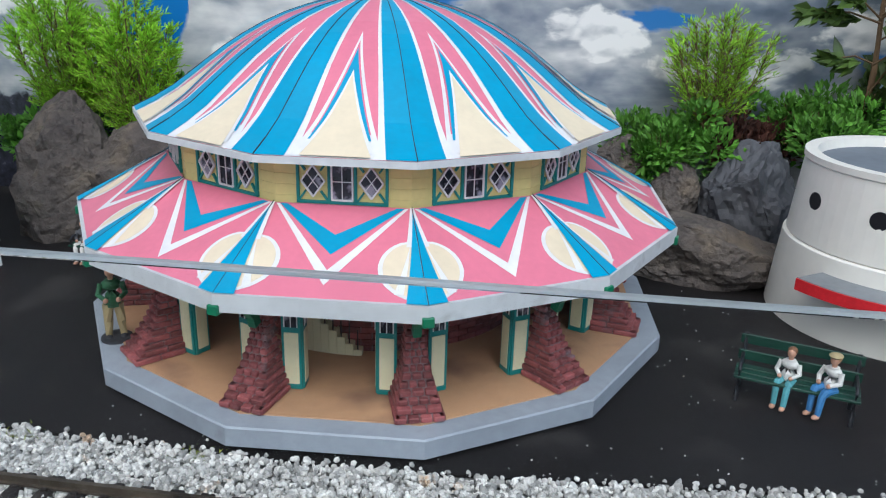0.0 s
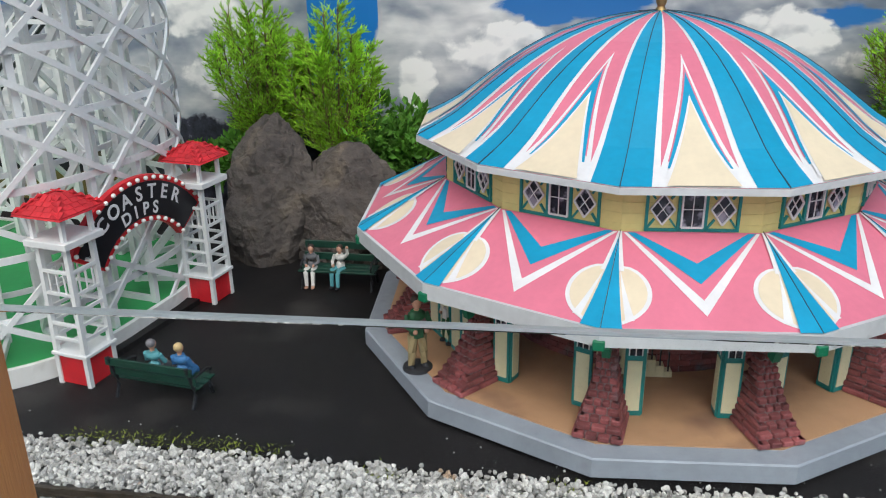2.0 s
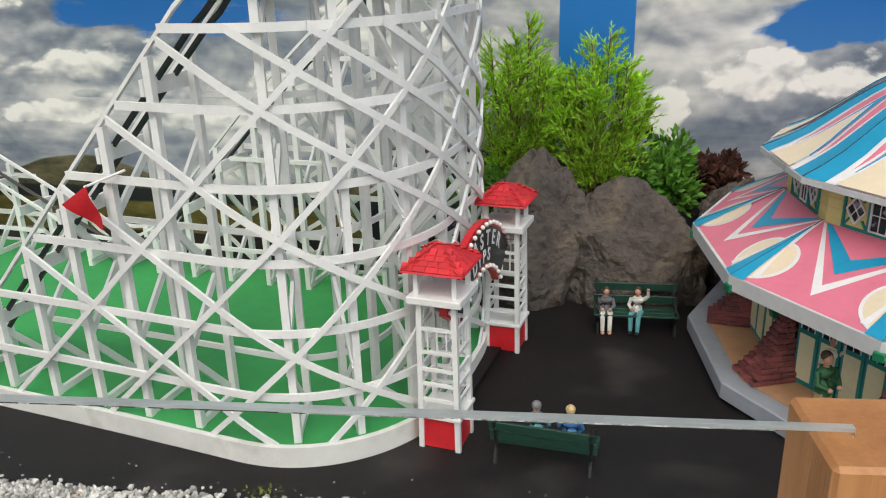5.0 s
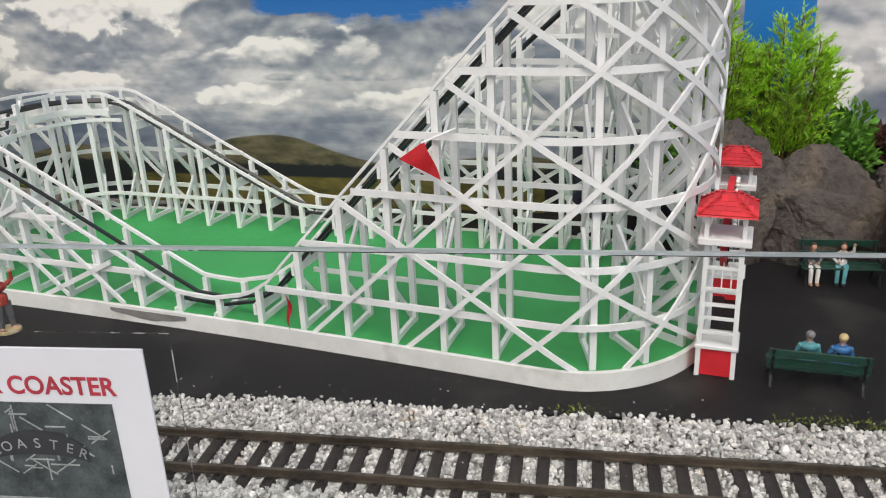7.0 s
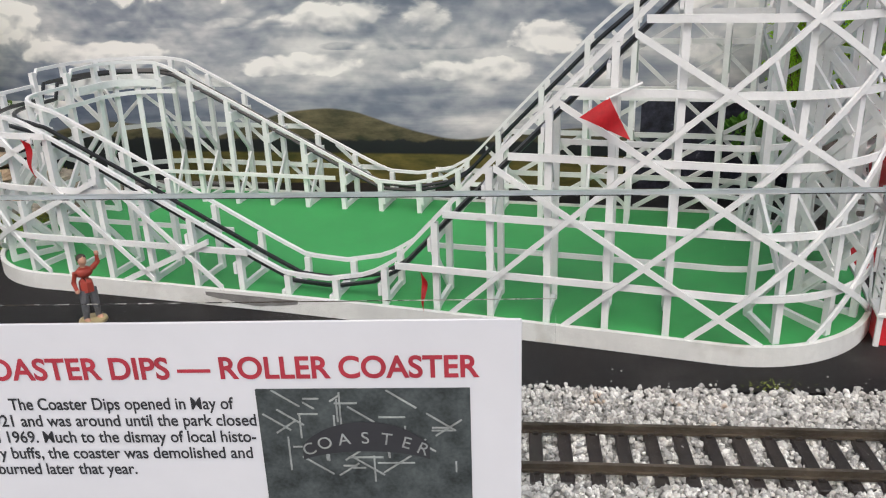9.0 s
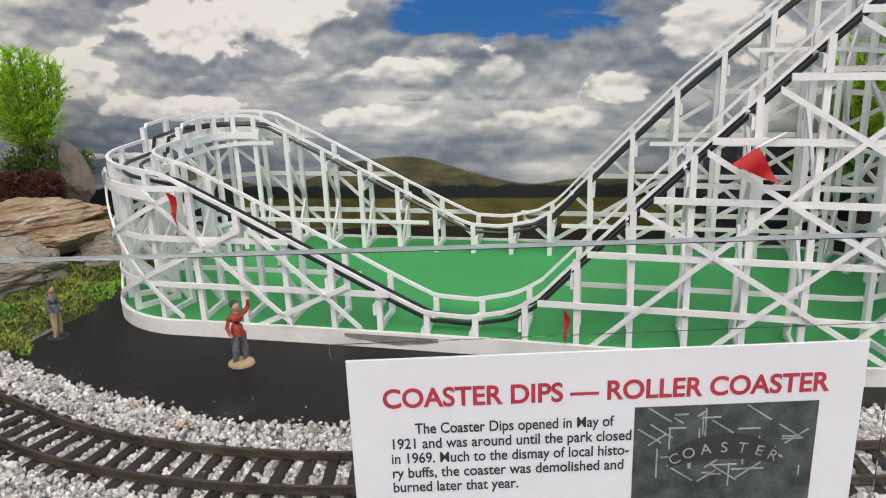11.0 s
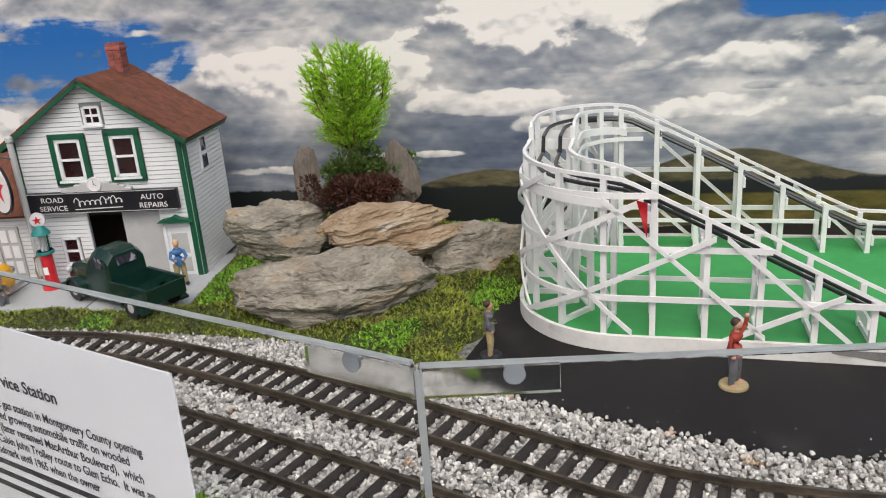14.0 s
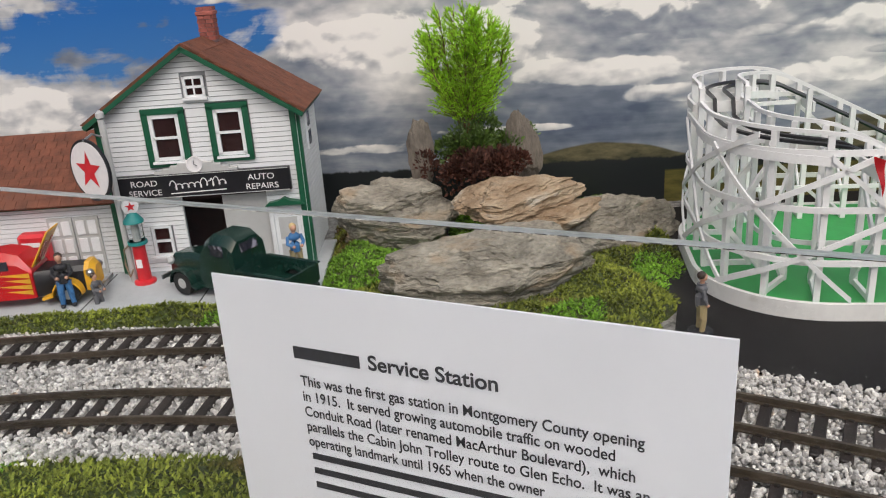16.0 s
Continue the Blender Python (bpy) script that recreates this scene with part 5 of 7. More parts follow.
def apron(x, y):
    lim = float(np.interp(-x, -t2[:, 0], t2[:, 1])) - 0.064
    return min(lim - y, -1.70 - x, y - (0.30 + (-1.6 - x) * 0.70))


moss("moss_strip", apron, -2.5, -1.6, 0.45, 1.0, 0.012, 12000, "green moss strip in front of the railway", 4, 0.6)


def weeds():
    t = []
    for x, y in ((-0.415, 0.535), (-0.44, 0.542), (-0.47, 0.547), (-0.385, 0.530), (-0.50, 0.552), (-0.53, 0.555), (-0.17, 0.478), (-0.30, 0.50), (-0.70, 0.585)):
        t.append((x, y))
    rng = random.Random(9)
    V, F = [], []
    for x, y in t:
        for _ in range(60):
            a = rng.uniform(0, 6.28)
            p = Vector((x + rng.gauss(0, 0.012), y + rng.gauss(0, 0.005), 0.001))
            d = Vector((math.cos(a), math.sin(a), rng.uniform(0.2, 1.0))) * rng.uniform(0.0015, 0.0038)
            s_ = Vector((-math.sin(a), math.cos(a), 0)) * 0.0007
            n_ = len(V)
            V += [p - s_, p + s_, p + d]
            F.append((n_, n_ + 1, n_ + 2))
    tagged(raw("weeds", V, F, MOSS), "small olive moss tufts along the paving edge", "moss", kind="stuff")


weeds()


# ---------------------------------------------------------------- writing
def text(body, size, m, material, parent, name="lettering", align='CENTER', spacing=1.0, extrude=0.0002, xs=1.0, line=1.0, width=0.0, bold=0.0):
    c = bpy.data.curves.new(name, 'FONT')
    c.body, c.size, c.align_x, c.extrude, c.space_character, c.space_line, c.offset = body, size, align, extrude, spacing, line, size * bold
    ob = bpy.data.objects.new(name, c)
    scene.collection.objects.link(ob)
    bpy.context.view_layer.update()
    me = bpy.data.meshes.new_from_object(ob.evaluated_get(bpy.context.evaluated_depsgraph_get()))
    bpy.data.objects.remove(ob)
    bpy.data.curves.remove(c)
    if width:
        cx = [v.co.x for v in me.vertices]
        xs = width / max(1e-6, max(cx) - min(cx))
    me.transform(Matrix.Diagonal((xs, 1, 1, 1)))
    me.transform(m)
    me.materials.clear()
    me.materials.append(material)
    o2 = new(name, me)
    o2.parent = parent
    return o2


# ---------------------------------------------------------------- entrance gate
GA, GB = Vector((-0.561, 0.650, 0)), Vector((-0.496, 0.818, 0))
gd = (GB - GA).normalized()
gate_rot = math.atan2(gd.y, gd.x)


def gate_tower(c):
    t = thing("gate_tower", Matrix.Translation(c) @ Matrix.Rotation(gate_rot, 4, 'Z'), "white lattice gate tower with red base and red roof", "tower", "entrance gate towers")
    w = 0.0155
    bm = B()
    box(bm, (0, 0, 0.0145), (0.032, 0.032, 0.027))
    part("base_box", bm, RED, t, "red painted base")
    for sx in (-1, 1):
        for sy in (-1, 1):
            bm = B()
            beam(bm, (sx * w, sy * w, 0.0), (sx * w * 0.92, sy * w * 0.92, 0.128), 0.0042, 0.0042, (0, 1, 0))
            part("post", bm, WHITE, t)
            bm = B()
            beam(bm, (sx * w, sy * w, 0.134), (sx * w, sy * w, 0.156), 0.0036, 0.0036, (0, 1, 0))
            part("roof_post", bm, WHITE, t)
    bm = B()
    box(bm, (0, 0, 0.0298), (0.038, 0.038, 0.0035), None, 0.0006)
    part("sill_plate", bm, WHITE, t)
    bm = B()
    box(bm, (0, 0, 0.131), (0.044, 0.044, 0.006), None, 0.0006)
    part("cornice", bm, WHITE, t)
    for z in (0.044, 0.058, 0.071, 0.086, 0.106):
        for k in range(4):
            bm = B()
            a = [(-w, -w), (w, -w), (w, w), (-w, w)]
            beam(bm, (*a[k], z), (*a[(k + 1) % 4], z), 0.0022, 0.0028)
            part("rung", bm, WHITE, t)
    for k in range(4):
        a = [(-w, -w), (w, -w), (w, w), (-w, w)]
        for f in (0.25, 0.5, 0.75):
            x = a[k][0] + (a[(k + 1) % 4][0] - a[k][0]) * f
            y = a[k][1] + (a[(k + 1) % 4][1] - a[k][1]) * f
            bm = B()
            beam(bm, (x, y, 0.086), (x, y, 0.106), 0.0012, 0.0012, (0, 1, 0))
            part("baluster", bm, WHITE, t)
    roof = None
    bm = B()
    lathe(bm, [(0.0355, 0.1545), (0.034, 0.156), (0.011, 0.1675), (0.002, 0.170)], 4, (0, 0, 0), math.pi / 4)
    roof = part("roof", bm, ROOFRED, t, "red shingled hip roof")
    for k in range(4):
        for row in range(4):
            f0 = row / 4
            r0 = 0.0350 - 0.024 * f0
            z0 = 0.1558 + 0.0122 * f0
            for j in range(5 - row // 2):
                nsh = 5 - row // 2
                half = r0 * math.sin(math.pi / 4)
                x = -half + (j + 0.5) * 2 * half / nsh
                bm = B()
                Mr = Matrix.Rotation(k * math.pi / 2, 4, 'Z') @ Matrix.Translation((x, -half * 0.93, z0 + 0.0014)) @ Matrix.Rotation(radians(33), 4, 'X')
                box(bm, (0, 0.002, 0), (2 * half / nsh - 0.0006, 0.0072, 0.0011), Mr)
                part("shingle", bm, ROOFRED, roof)
    return t


gate_tower(GA)
gate_tower(GB)
sign = thing("coaster_sign", Matrix.Translation((GA + GB) / 2) @ Matrix.Rotation(gate_rot, 4, 'Z'), "arched black entrance sign edged with red and pearl bulbs", "sign")
ARC_R, ARC_Z = 0.094, 0.050


def arc_band(r0, r1, a0, a1, y, th):
    bm = B()
    n = 26
    rows = []
    for k in range(n + 1):
        a = radians(a0 + (a1 - a0) * k / n)
        rows.append([bm.verts.new((r * math.cos(a), yy, ARC_Z + r * math.sin(a))) for r, yy in ((r0, y), (r1, y), (r1, y + th), (r0, y + th))])
    for p, q in zip(rows, rows[1:]):
        for k in range(4):
            bm.faces.new((p[k], p[(k + 1) % 4], q[(k + 1) % 4], q[k]))
    bm.faces.new(rows[0]), bm.faces.new(rows[-1][::-1])
    return bm


part("board", arc_band(0.064, 0.108, 34, 146, -0.002, 0.006), RED, sign, "red arched board")
part("panel", arc_band(0.069, 0.102, 36, 144, -0.0032, 0.0015), BLACKP, sign, "black face panel")
for r, n_ in ((0.1055, 19), (0.0665, 13)):
    for k in range(n_):
        a = radians(36 + 108 * k / (n_ - 1))
        bm = B()
        bmesh.ops.create_icosphere(bm, subdivisions=2, radius=0.0022)
        bmesh.ops.translate(bm, vec=(r * math.cos(a), -0.0045, ARC_Z + r * math.sin(a)), verts=bm.verts)
        part("bulb", bm, BULB, sign, "", True)
for word, r, sz_, span in (("COASTER", 0.0880, 0.0190, 66), ("DIPS", 0.0735, 0.0165, 30)):
    for k, ch in enumerate(word):
        a = radians(90 + span / 2 - span * k / (len(word) - 1))
        Mt = Matrix.Translation((r * math.cos(a), -0.0036, ARC_Z + r * math.sin(a))) @ Matrix.Rotation(math.pi / 2 - a, 4, 'Y') @ Matrix.Rotation(math.pi / 2, 4, 'X') @ Matrix.Translation((0, -0.002, 0))
        text(ch, sz_, Mt, RWHITE, sign, bold=0.02)
# the ramp under the arch
bm = B()
prism(bm, [(p.x, p.y) for p in (GA + gd * 0.02 + Vector((-0.05, 0.02, 0)), GA + gd * 0.02 + Vector((0.0, 0, 0)), GB - gd * 0.02, GB - gd * 0.02 + Vector((-0.07, 0.02, 0)))], 0.0, 0.006)
tagged(part("entrance_ramp", bm, ASPHALT), "low dark ramp under the entrance arch", "ramp")


# ---------------------------------------------------------------- figurines, one plain mesh each
def paint(name, c):
    return mat(name, c, 0.6, var=0.15, scale=80)


SKIN, HAIRD, HAIRL = paint("skin_paint", (0.55, 0.30, 0.20)), paint("dark_hair", (0.05, 0.03, 0.02)), paint("blond_hair", (0.62, 0.46, 0.22))
C_RED, C_GREY, C_WHITE, C_BLUE, C_TEAL, C_TAN, C_BLACK, C_GREEN, C_ORANGE = (paint("cloth_" + n_, c) for n_, c in (
    ("red", (0.38, 0.05, 0.03)), ("grey", (0.14, 0.14, 0.15)), ("white", (0.72, 0.70, 0.66)), ("blue", (0.06, 0.20, 0.45)), ("teal", (0.12, 0.36, 0.40)), ("tan", (0.42, 0.33, 0.17)),
    ("black", (0.02, 0.02, 0.025)), ("green", (0.03, 0.12, 0.05)), ("orange", (0.5, 0.2, 0.05))))


def figurine(loc, rz, label, top, legs, hair, h=0.066, seat=False, arm=0, base=None, shoes=None, hat=None):
    """A small painted figure: legs, trunk, arms and head in one mesh. arm: 1 raised, 2 folded forward."""
    bm = B()
    mats = [SKIN, top, legs, hair, shoes or C_BLACK, base or C_TAN, hat or hair]
    s = h / 0.066

    def limb(pts, r0, r1, mi):
        n0 = len(bm.faces)
        tube(bm, [Vector(p) * s for p in pts], r0 * s, 7, r1 * s)
        bm.faces.ensure_lookup_table()
        for f in bm.faces[n0:]:
            f.material_index = mi

    def ball(c, r, mi, sc=(1, 1, 1)):
        n0 = len(bm.faces)
        q = bmesh.ops.create_icosphere(bm, subdivisions=2, radius=r * s)
        bmesh.ops.scale(bm, vec=sc, verts=q["verts"])
        bmesh.ops.translate(bm, vec=Vector(c) * s, verts=q["verts"])
        bm.faces.ensure_lookup_table()
        for f in bm.faces[n0:]:
            f.material_index = mi
    zb = 0.024 if seat else 0.032
    for sx in (-1, 1):
        if seat:
            limb([(sx * 0.0045, 0, zb), (sx * 0.005, -0.014, zb + 0.001), (sx * 0.0048, -0.016, zb - 0.002), (sx * 0.0045, -0.017, 0.004)], 0.0046, 0.0026, 2)
            ball((sx * 0.0045, -0.0195, 0.0025), 0.0028, 4, (1, 1.7, 0.8))
        else:
            limb([(sx * 0.004, 0, zb), (sx * 0.005, -0.001, 0.017), (sx * 0.0058, 0, 0.003)], 0.0046, 0.0028, 2)
            ball((sx * 0.006, -0.002, 0.0026), 0.003, 4, (1, 1.7, 0.8))
    limb([(0, 0, zb - 0.002), (0, 0.0005, zb + 0.008), (0, 0, zb + 0.018), (0, 0, zb + 0.0215)], 0.0066, 0.0052, 1)
    ball((0, 0, zb + 0.017), 0.0072, 1, (1.15, 0.75, 0.75))
    limb([(0, 0, zb + 0.02), (0, 0, zb + 0.025)], 0.0024, 0.0022, 0)
    for sx in (-1, 1):
        sh = (sx * 0.0078, 0, zb + 0.0185)
        if arm == 1 and sx == 1:
            pts = [sh, (sx * 0.013, -0.002, zb + 0.024), (sx * 0.013, -0.003, zb + 0.033)]
        elif arm == 2 or seat:
            pts = [sh, (sx * 0.0105, -0.003, zb + 0.010), (sx * 0.005, -0.0105, zb + 0.007)]
        else:
            pts = [sh, (sx * 0.0105, 0.001, zb + 0.009), (sx * 0.0098, -0.003, zb + 0.001)]
        limb(pts, 0.0027, 0.0019, 1)
        ball(pts[-1], 0.0022, 0)
    ball((0, -0.0005, zb + 0.0285), 0.0046, 0, (0.88, 1, 1.12))
    ball((0, 0.0009, zb + 0.0302), 0.0048, 3, (0.95, 1, 0.95))
    if hat:
        ball((0, -0.0005, zb + 0.0325), 0.0052, 6, (1.15, 1.25, 0.45))
    if base:
        n0 = len(bm.faces)
        lathe(bm, [(0.013 * s, 0.0), (0.0125 * s, 0.0022 * s), (0.011 * s, 0.003 * s)], 18)
        bm.faces.ensure_lookup_table()
        for f in bm.faces[n0:]:
            f.material_index = 5
    ob = part("figurine", bm, mats, None, "", True)
    ob.matrix_basis = Matrix.Translation(loc) @ Matrix.Rotation(radians(rz), 4, 'Z')
    return tagged(ob, label, "figurine", "painted figurines")


figurine((-1.297, 0.792, 0.0), 40, "painted standing figurine in red jacket with raised arm", C_RED, C_GREY, HAIRD, 0.070, arm=1, base=C_TAN, shoes=SKIN)
figurine((-1.514, 0.905, 0.0), 80, "painted standing figurine in dark grey coat", C_GREY, C_TAN, HAIRD, 0.064, base=C_BLACK)
figurine((-1.900, 1.200, 0.006), 20, "painted seated figurine in blue shirt by the garage", C_BLUE, C_TAN, HAIRL, 0.066, seat=False, arm=2)
figurine((-2.172, 1.196, 0.004), 10, "painted standing figurine in black jacket and jeans", C_BLACK, C_BLUE, HAIRD, 0.068, arm=2)
figurine((-2.138, 1.196, -0.010), 60, "painted kneeling figurine in grey overalls beside the red car", C_GREY, C_GREY, HAIRD, 0.052, arm=2)
figurine((-0.270, 0.618, 0.0195), 20, "painted standing figurine in green top and tan trousers", C_GREEN, C_TAN, HAIRD, 0.066, base=C_BLACK, arm=2)
figurine((-0.243, 0.660, 0.0205), -60, "painted figurine in white dress by the carousel doors", C_WHITE, C_GREEN, HAIRL, 0.056, arm=1)
figurine((-0.228, 0.668, 0.0205), -50, "painted figurine in dark suit by the carousel doors", C_BLUE, C_BLACK, HAIRD, 0.064)


def bench(m, w, label):
    t = thing("park_bench", m, label, "bench", "green park benches")
    for k in range(3):
        bm = B()
        box(bm, (0, -0.013 + 0.009 * k, 0.021), (w, 0.0075, 0.0022), None, 0.0004)
        part("seat_slat", bm, GREENP2, t)
    for k in range(2):
        bm = B()
        box(bm, (0, 0.0105 + 0.0040 * k, 0.0295 + 0.0125 * k), (w, 0.0022, 0.0082), Matrix.Rotation(0, 4, 'X'), 0.0004)
        part("back_slat", bm, GREENP2, t)
    for sx in (-1, 1):
        bm = B()
        x = sx * (w / 2 - 0.004)
        tube(bm, [(x, -0.017, 0.0), (x, -0.014, 0.010), (x, -0.015, 0.020)], 0.0018, 6)
        tube(bm, [(x, 0.013, 0.0), (x, 0.008, 0.012), (x, 0.009, 0.022), (x, 0.016, 0.047)], 0.0018, 6)
        tube(bm, [(x, -0.015, 0.020), (x, -0.017, 0.028), (x, -0.012, 0.031), (x, 0.010, 0.031)], 0.0014, 6)
        part("leg", bm, BLACKP, t, "cast iron leg frame")
    return t


GREENP2 = mat("bench_green", (0.008, 0.052, 0.032), 0.5, var=0.2, scale=60)
BG = "dark green slatted park bench with black iron legs"
bench(Matrix.Translation((-0.358, 0.844, 0)) @ Matrix.Rotation(radians(-10), 4, 'Z'), 0.086, BG)
figurine((-0.389, 0.846, 0.001), -8, "seated figurine in grey top and white trousers on a bench", C_GREY, C_WHITE, HAIRD, 0.053, seat=True, shoes=SKIN)
figurine((-0.357, 0.841, 0.001), -25, "seated figurine in white blouse and teal skirt on a bench", C_WHITE, C_TEAL, HAIRD, 0.054, seat=True, arm=1)
bench(Matrix.Translation((-0.485, 0.614, 0)) @ Matrix.Rotation(radians(162), 4, 'Z') @ Matrix.Diagonal((1, 1, 0.84, 1)), 0.082, BG + ", seen from behind")
figurine((-0.491, 0.619, 0.001), 162, "seated figurine in pale blue with grey hair on a bench", C_TEAL, C_GREY, paint("grey_hair", (0.2, 0.19, 0.2)), 0.057, seat=True)
figurine((-0.466, 0.611, 0.001), 162, "seated figurine in blue with blond hair on a bench", C_BLUE, C_BLUE, HAIRL, 0.057, seat=True)
bench(Matrix.Translation((0.285, 0.562, 0)) @ Matrix.Rotation(radians(-26), 4, 'Z'), 0.092, BG)
figurine((0.278, 0.563, 0.001), -40, "seated girl figurine in white blouse and teal dungarees", C_WHITE, C_TEAL, paint("brown_hair", (0.2, 0.09, 0.04)), 0.055, seat=True, shoes=SKIN)
figurine((0.305, 0.548, 0.001), -62, "seated figurine in white shirt and blue trousers on a bench", C_WHITE, C_BLUE, paint("straw_hair", (0.45, 0.25, 0.1)), 0.058, seat=True, shoes=SKIN, hat=C_TAN)

# ---------------------------------------------------------------- white drum kiosk
kiosk = thing("drum_kiosk", Matrix.Translation((0.465, 0.742, 0)), "white drum-shaped kiosk with round holes and a red awning", "kiosk")
KW = mat("kiosk_white", (0.80, 0.77, 0.70), 0.45, var=0.04, scale=12, spots=(12, 0.66, 0.8, (0.5, 0.38, 0.22)))
bm = B()
lathe(bm, [(0.122, 0.0), (0.1155, 0.078), (0.1135, 0.0795)], 64)
part("lower_drum", bm, KW, kiosk, "white lower drum", True)
bm = B()
lathe(bm, [(0.110, 0.0795), (0.1125, 0.081), (0.1065, 0.155), (0.108, 0.156), (0.108, 0.162), (0.096, 0.162), (0.094, 0.152), (0.001, 0.152)], 64)
part("upper_drum", bm, KW, kiosk, "white upper drum with rim")
bm = B()
lathe(bm, [(0.0945, 0.1525), (0.001, 0.1535)], 48)
part("roof_disc", bm, mat("slate_disc", (0.16, 0.18, 0.21), 0.7, scale=14), kiosk, "dull grey roof disc")
for a in (-172, -136, -100, -64):
    bm = B()
    Ma = Matrix.Rotation(radians(a), 4, 'Z') @ Matrix.Translation((0.1092, 0, 0.122)) @ Matrix.Rotation(math.pi / 2, 4, 'Y')
    n0 = bmesh.ops.create_cone(bm, segments=20, radius1=0.0085, radius2=0.0085, depth=0.001, cap_ends=True)
    bmesh.ops.transform(bm, matrix=Ma, verts=bm.verts)
    part("round_hole", bm, BLACKP, kiosk, "round black hole")
bm = B()
aw = [(0.150 * math.cos(radians(a)), 0.150 * math.sin(radians(a))) for a in range(-155, -39, 5)]
inn = [(0.111 * math.cos(radians(a)), 0.111 * math.sin(radians(a))) for a in range(-40, -156, -5)]
prism(bm, aw + inn, 0.061, 0.063)
awn = part("awning", bm, mat("awning_grey", (0.22, 0.23, 0.24), 0.6, scale=20), kiosk, "grey awning top")
bm = B()
ribbon(bm, [(x * 1.003, y * 1.003, 0.057) for x, y in aw], [Vector((x, y, 0)).normalized() for x, y in aw], 0.0015, 0.011)
part("awning_edge", bm, RED, awn, "red awning edge")
bm = B()
lathe(bm, [(0.0, 0), (0.013, 0), (0.013, 0.002), (0.0, 0.002)], 24)
bmesh.ops.transform(bm, matrix=Matrix.Translation((-0.025, -0.150, 0.074)) @ Matrix.Rotation(math.pi / 2, 4, 'X'), verts=bm.verts)
part("round_sign", bm, RWHITE, kiosk, "small white round sign")
bm = B()
lathe(bm, [(0.046, 0.0), (0.048, 0.0), (0.048, 0.0225), (0.052, 0.023), (0.052, 0.026), (0.001, 0.026)], 40)
bmesh.ops.translate(bm, vec=(-0.012, -0.105, 0), verts=bm.verts)
part("counter", bm, KW, kiosk, "round white counter")
jar = thing("candy_jar", Matrix.Translation((0.430, 0.630, 0.0265)), "small glass jar with coloured sweets on the counter", "jar")
bm = B()
lathe(bm, [(0.001, 0), (0.010, 0), (0.012, 0.003), (0.012, 0.015), (0.008, 0.019), (0.008, 0.021)], 20)
part("jar_body", bm, JAR, jar, "", True)
rng = random.Random(4)
for k in range(26):
    bm = B()
    bmesh.ops.create_icosphere(bm, subdivisions=1, radius=0.0022)
    bmesh.ops.translate(bm, vec=(rng.uniform(-0.007, 0.007), rng.uniform(-0.007, 0.007), rng.uniform(0.003, 0.009)), verts=bm.verts)
    part("sweet", bm, rng.choice([C_BLUE, YELLOW, RED, MOSSB, TEAL]), jar)

# ---------------------------------------------------------------- service station
HO, HX, HY = Vector((-1.879, 1.243, 0)), Vector((-0.983, 0.182, 0)), Vector((0.182, 0.983, 0))
HM = Matrix(((HX.x, HY.x, 0, HO.x), (HX.y, HY.y, 0, HO.y), (0, 0, 1, 0.004), (0, 0, 0, 1)))
# a runs along the front to the west, b runs to the back
bm = B()
box(bm, (0.40, -0.02, -0.0025), (0.84, 0.21, 0.005), None, 0.0008)
court = part("forecourt", bm, CONC)
court.matrix_basis = HM
tagged(court, "pale grey concrete forecourt slab with cut joints", "pavement", kind="structure")
bm = B()
for a in (0.12, 0.26, 0.40, 0.54, 0.68):
    box(bm, (a, -0.06, 0.0002), (0.0012, 0.12, 0.0008))
jo = part("joint", bm, INK, court)

house = thing("service_station", HM, "white clapboard garage with dark green trim and brown shingle roof", "building")
HW, HD, HE, HP = 0.246, 0.135, 0.203, 0.282


def clap(parent, w, z0, z1, m, holes=(), gable=None, step=0.0062):
    """Clapboards one by one; holes are (a0, a1, z0, z1); gable(z) narrows the run."""
    z = z0
    while z < z1 - 0.001:
        a0, a1 = (0.0, w) if gable is None else gable(z + step / 2)
        cuts = sorted((h[0], h[1]) for h in holes if h[2] < z + step / 2 < h[3])
        x = a0
        for c0, c1 in cuts + [(a1, a1)]:
            if c0 - x > 0.003:
                bm = B()
                box(bm, ((x + min(c0, a1)) / 2, -0.001, z + step / 2), (min(c0, a1) - x, 0.0022, step * 0.86), m)
                part("clapboard", bm, SIDING, parent)
            x = max(x, c1)
        z += step


HOLES = [(0.050, 0.158, 0, 0.098), (0.175, 0.205, 0.02, 0.065), (0.008, 0.046, 0, 0.076), (0.056, 0.109, 0.140, 0.214), (0.134, 0.189, 0.138, 0.212), (0.102, 0.134, 0.220, 0.250)]
bm = B()
box(bm, (0.0245, 0.004, 0.1), (0.049, 0.004, 0.2))
box(bm, (0.202, 0.004, 0.1), (0.088, 0.004, 0.2))
box(bm, (0.104, 0.004, 0.149), (0.110, 0.004, 0.102))
v = [bm.verts.new(p) for p in ((0, 0.002, 0.2), (HW, 0.002, 0.2), (HW / 2, 0.002, HP - 0.002), (0, 0.006, 0.2), (HW, 0.006, 0.2), (HW / 2, 0.006, HP - 0.002))]
for f in ((0, 1, 2), (5, 4, 3), (0, 3, 4, 1), (1, 4, 5, 2), (2, 5, 3, 0)):
    bm.faces.new([v[i] for i in f])
front = part("front_wall", bm, LAPGREY, house, "white clapboard front wall")
I4 = Matrix.Identity(4)
clap(front, HW, 0.0, HE, Matrix.Translation((0, 0.0015, 0)) @ Matrix.Rotation(radians(0), 4, 'X'), HOLES)
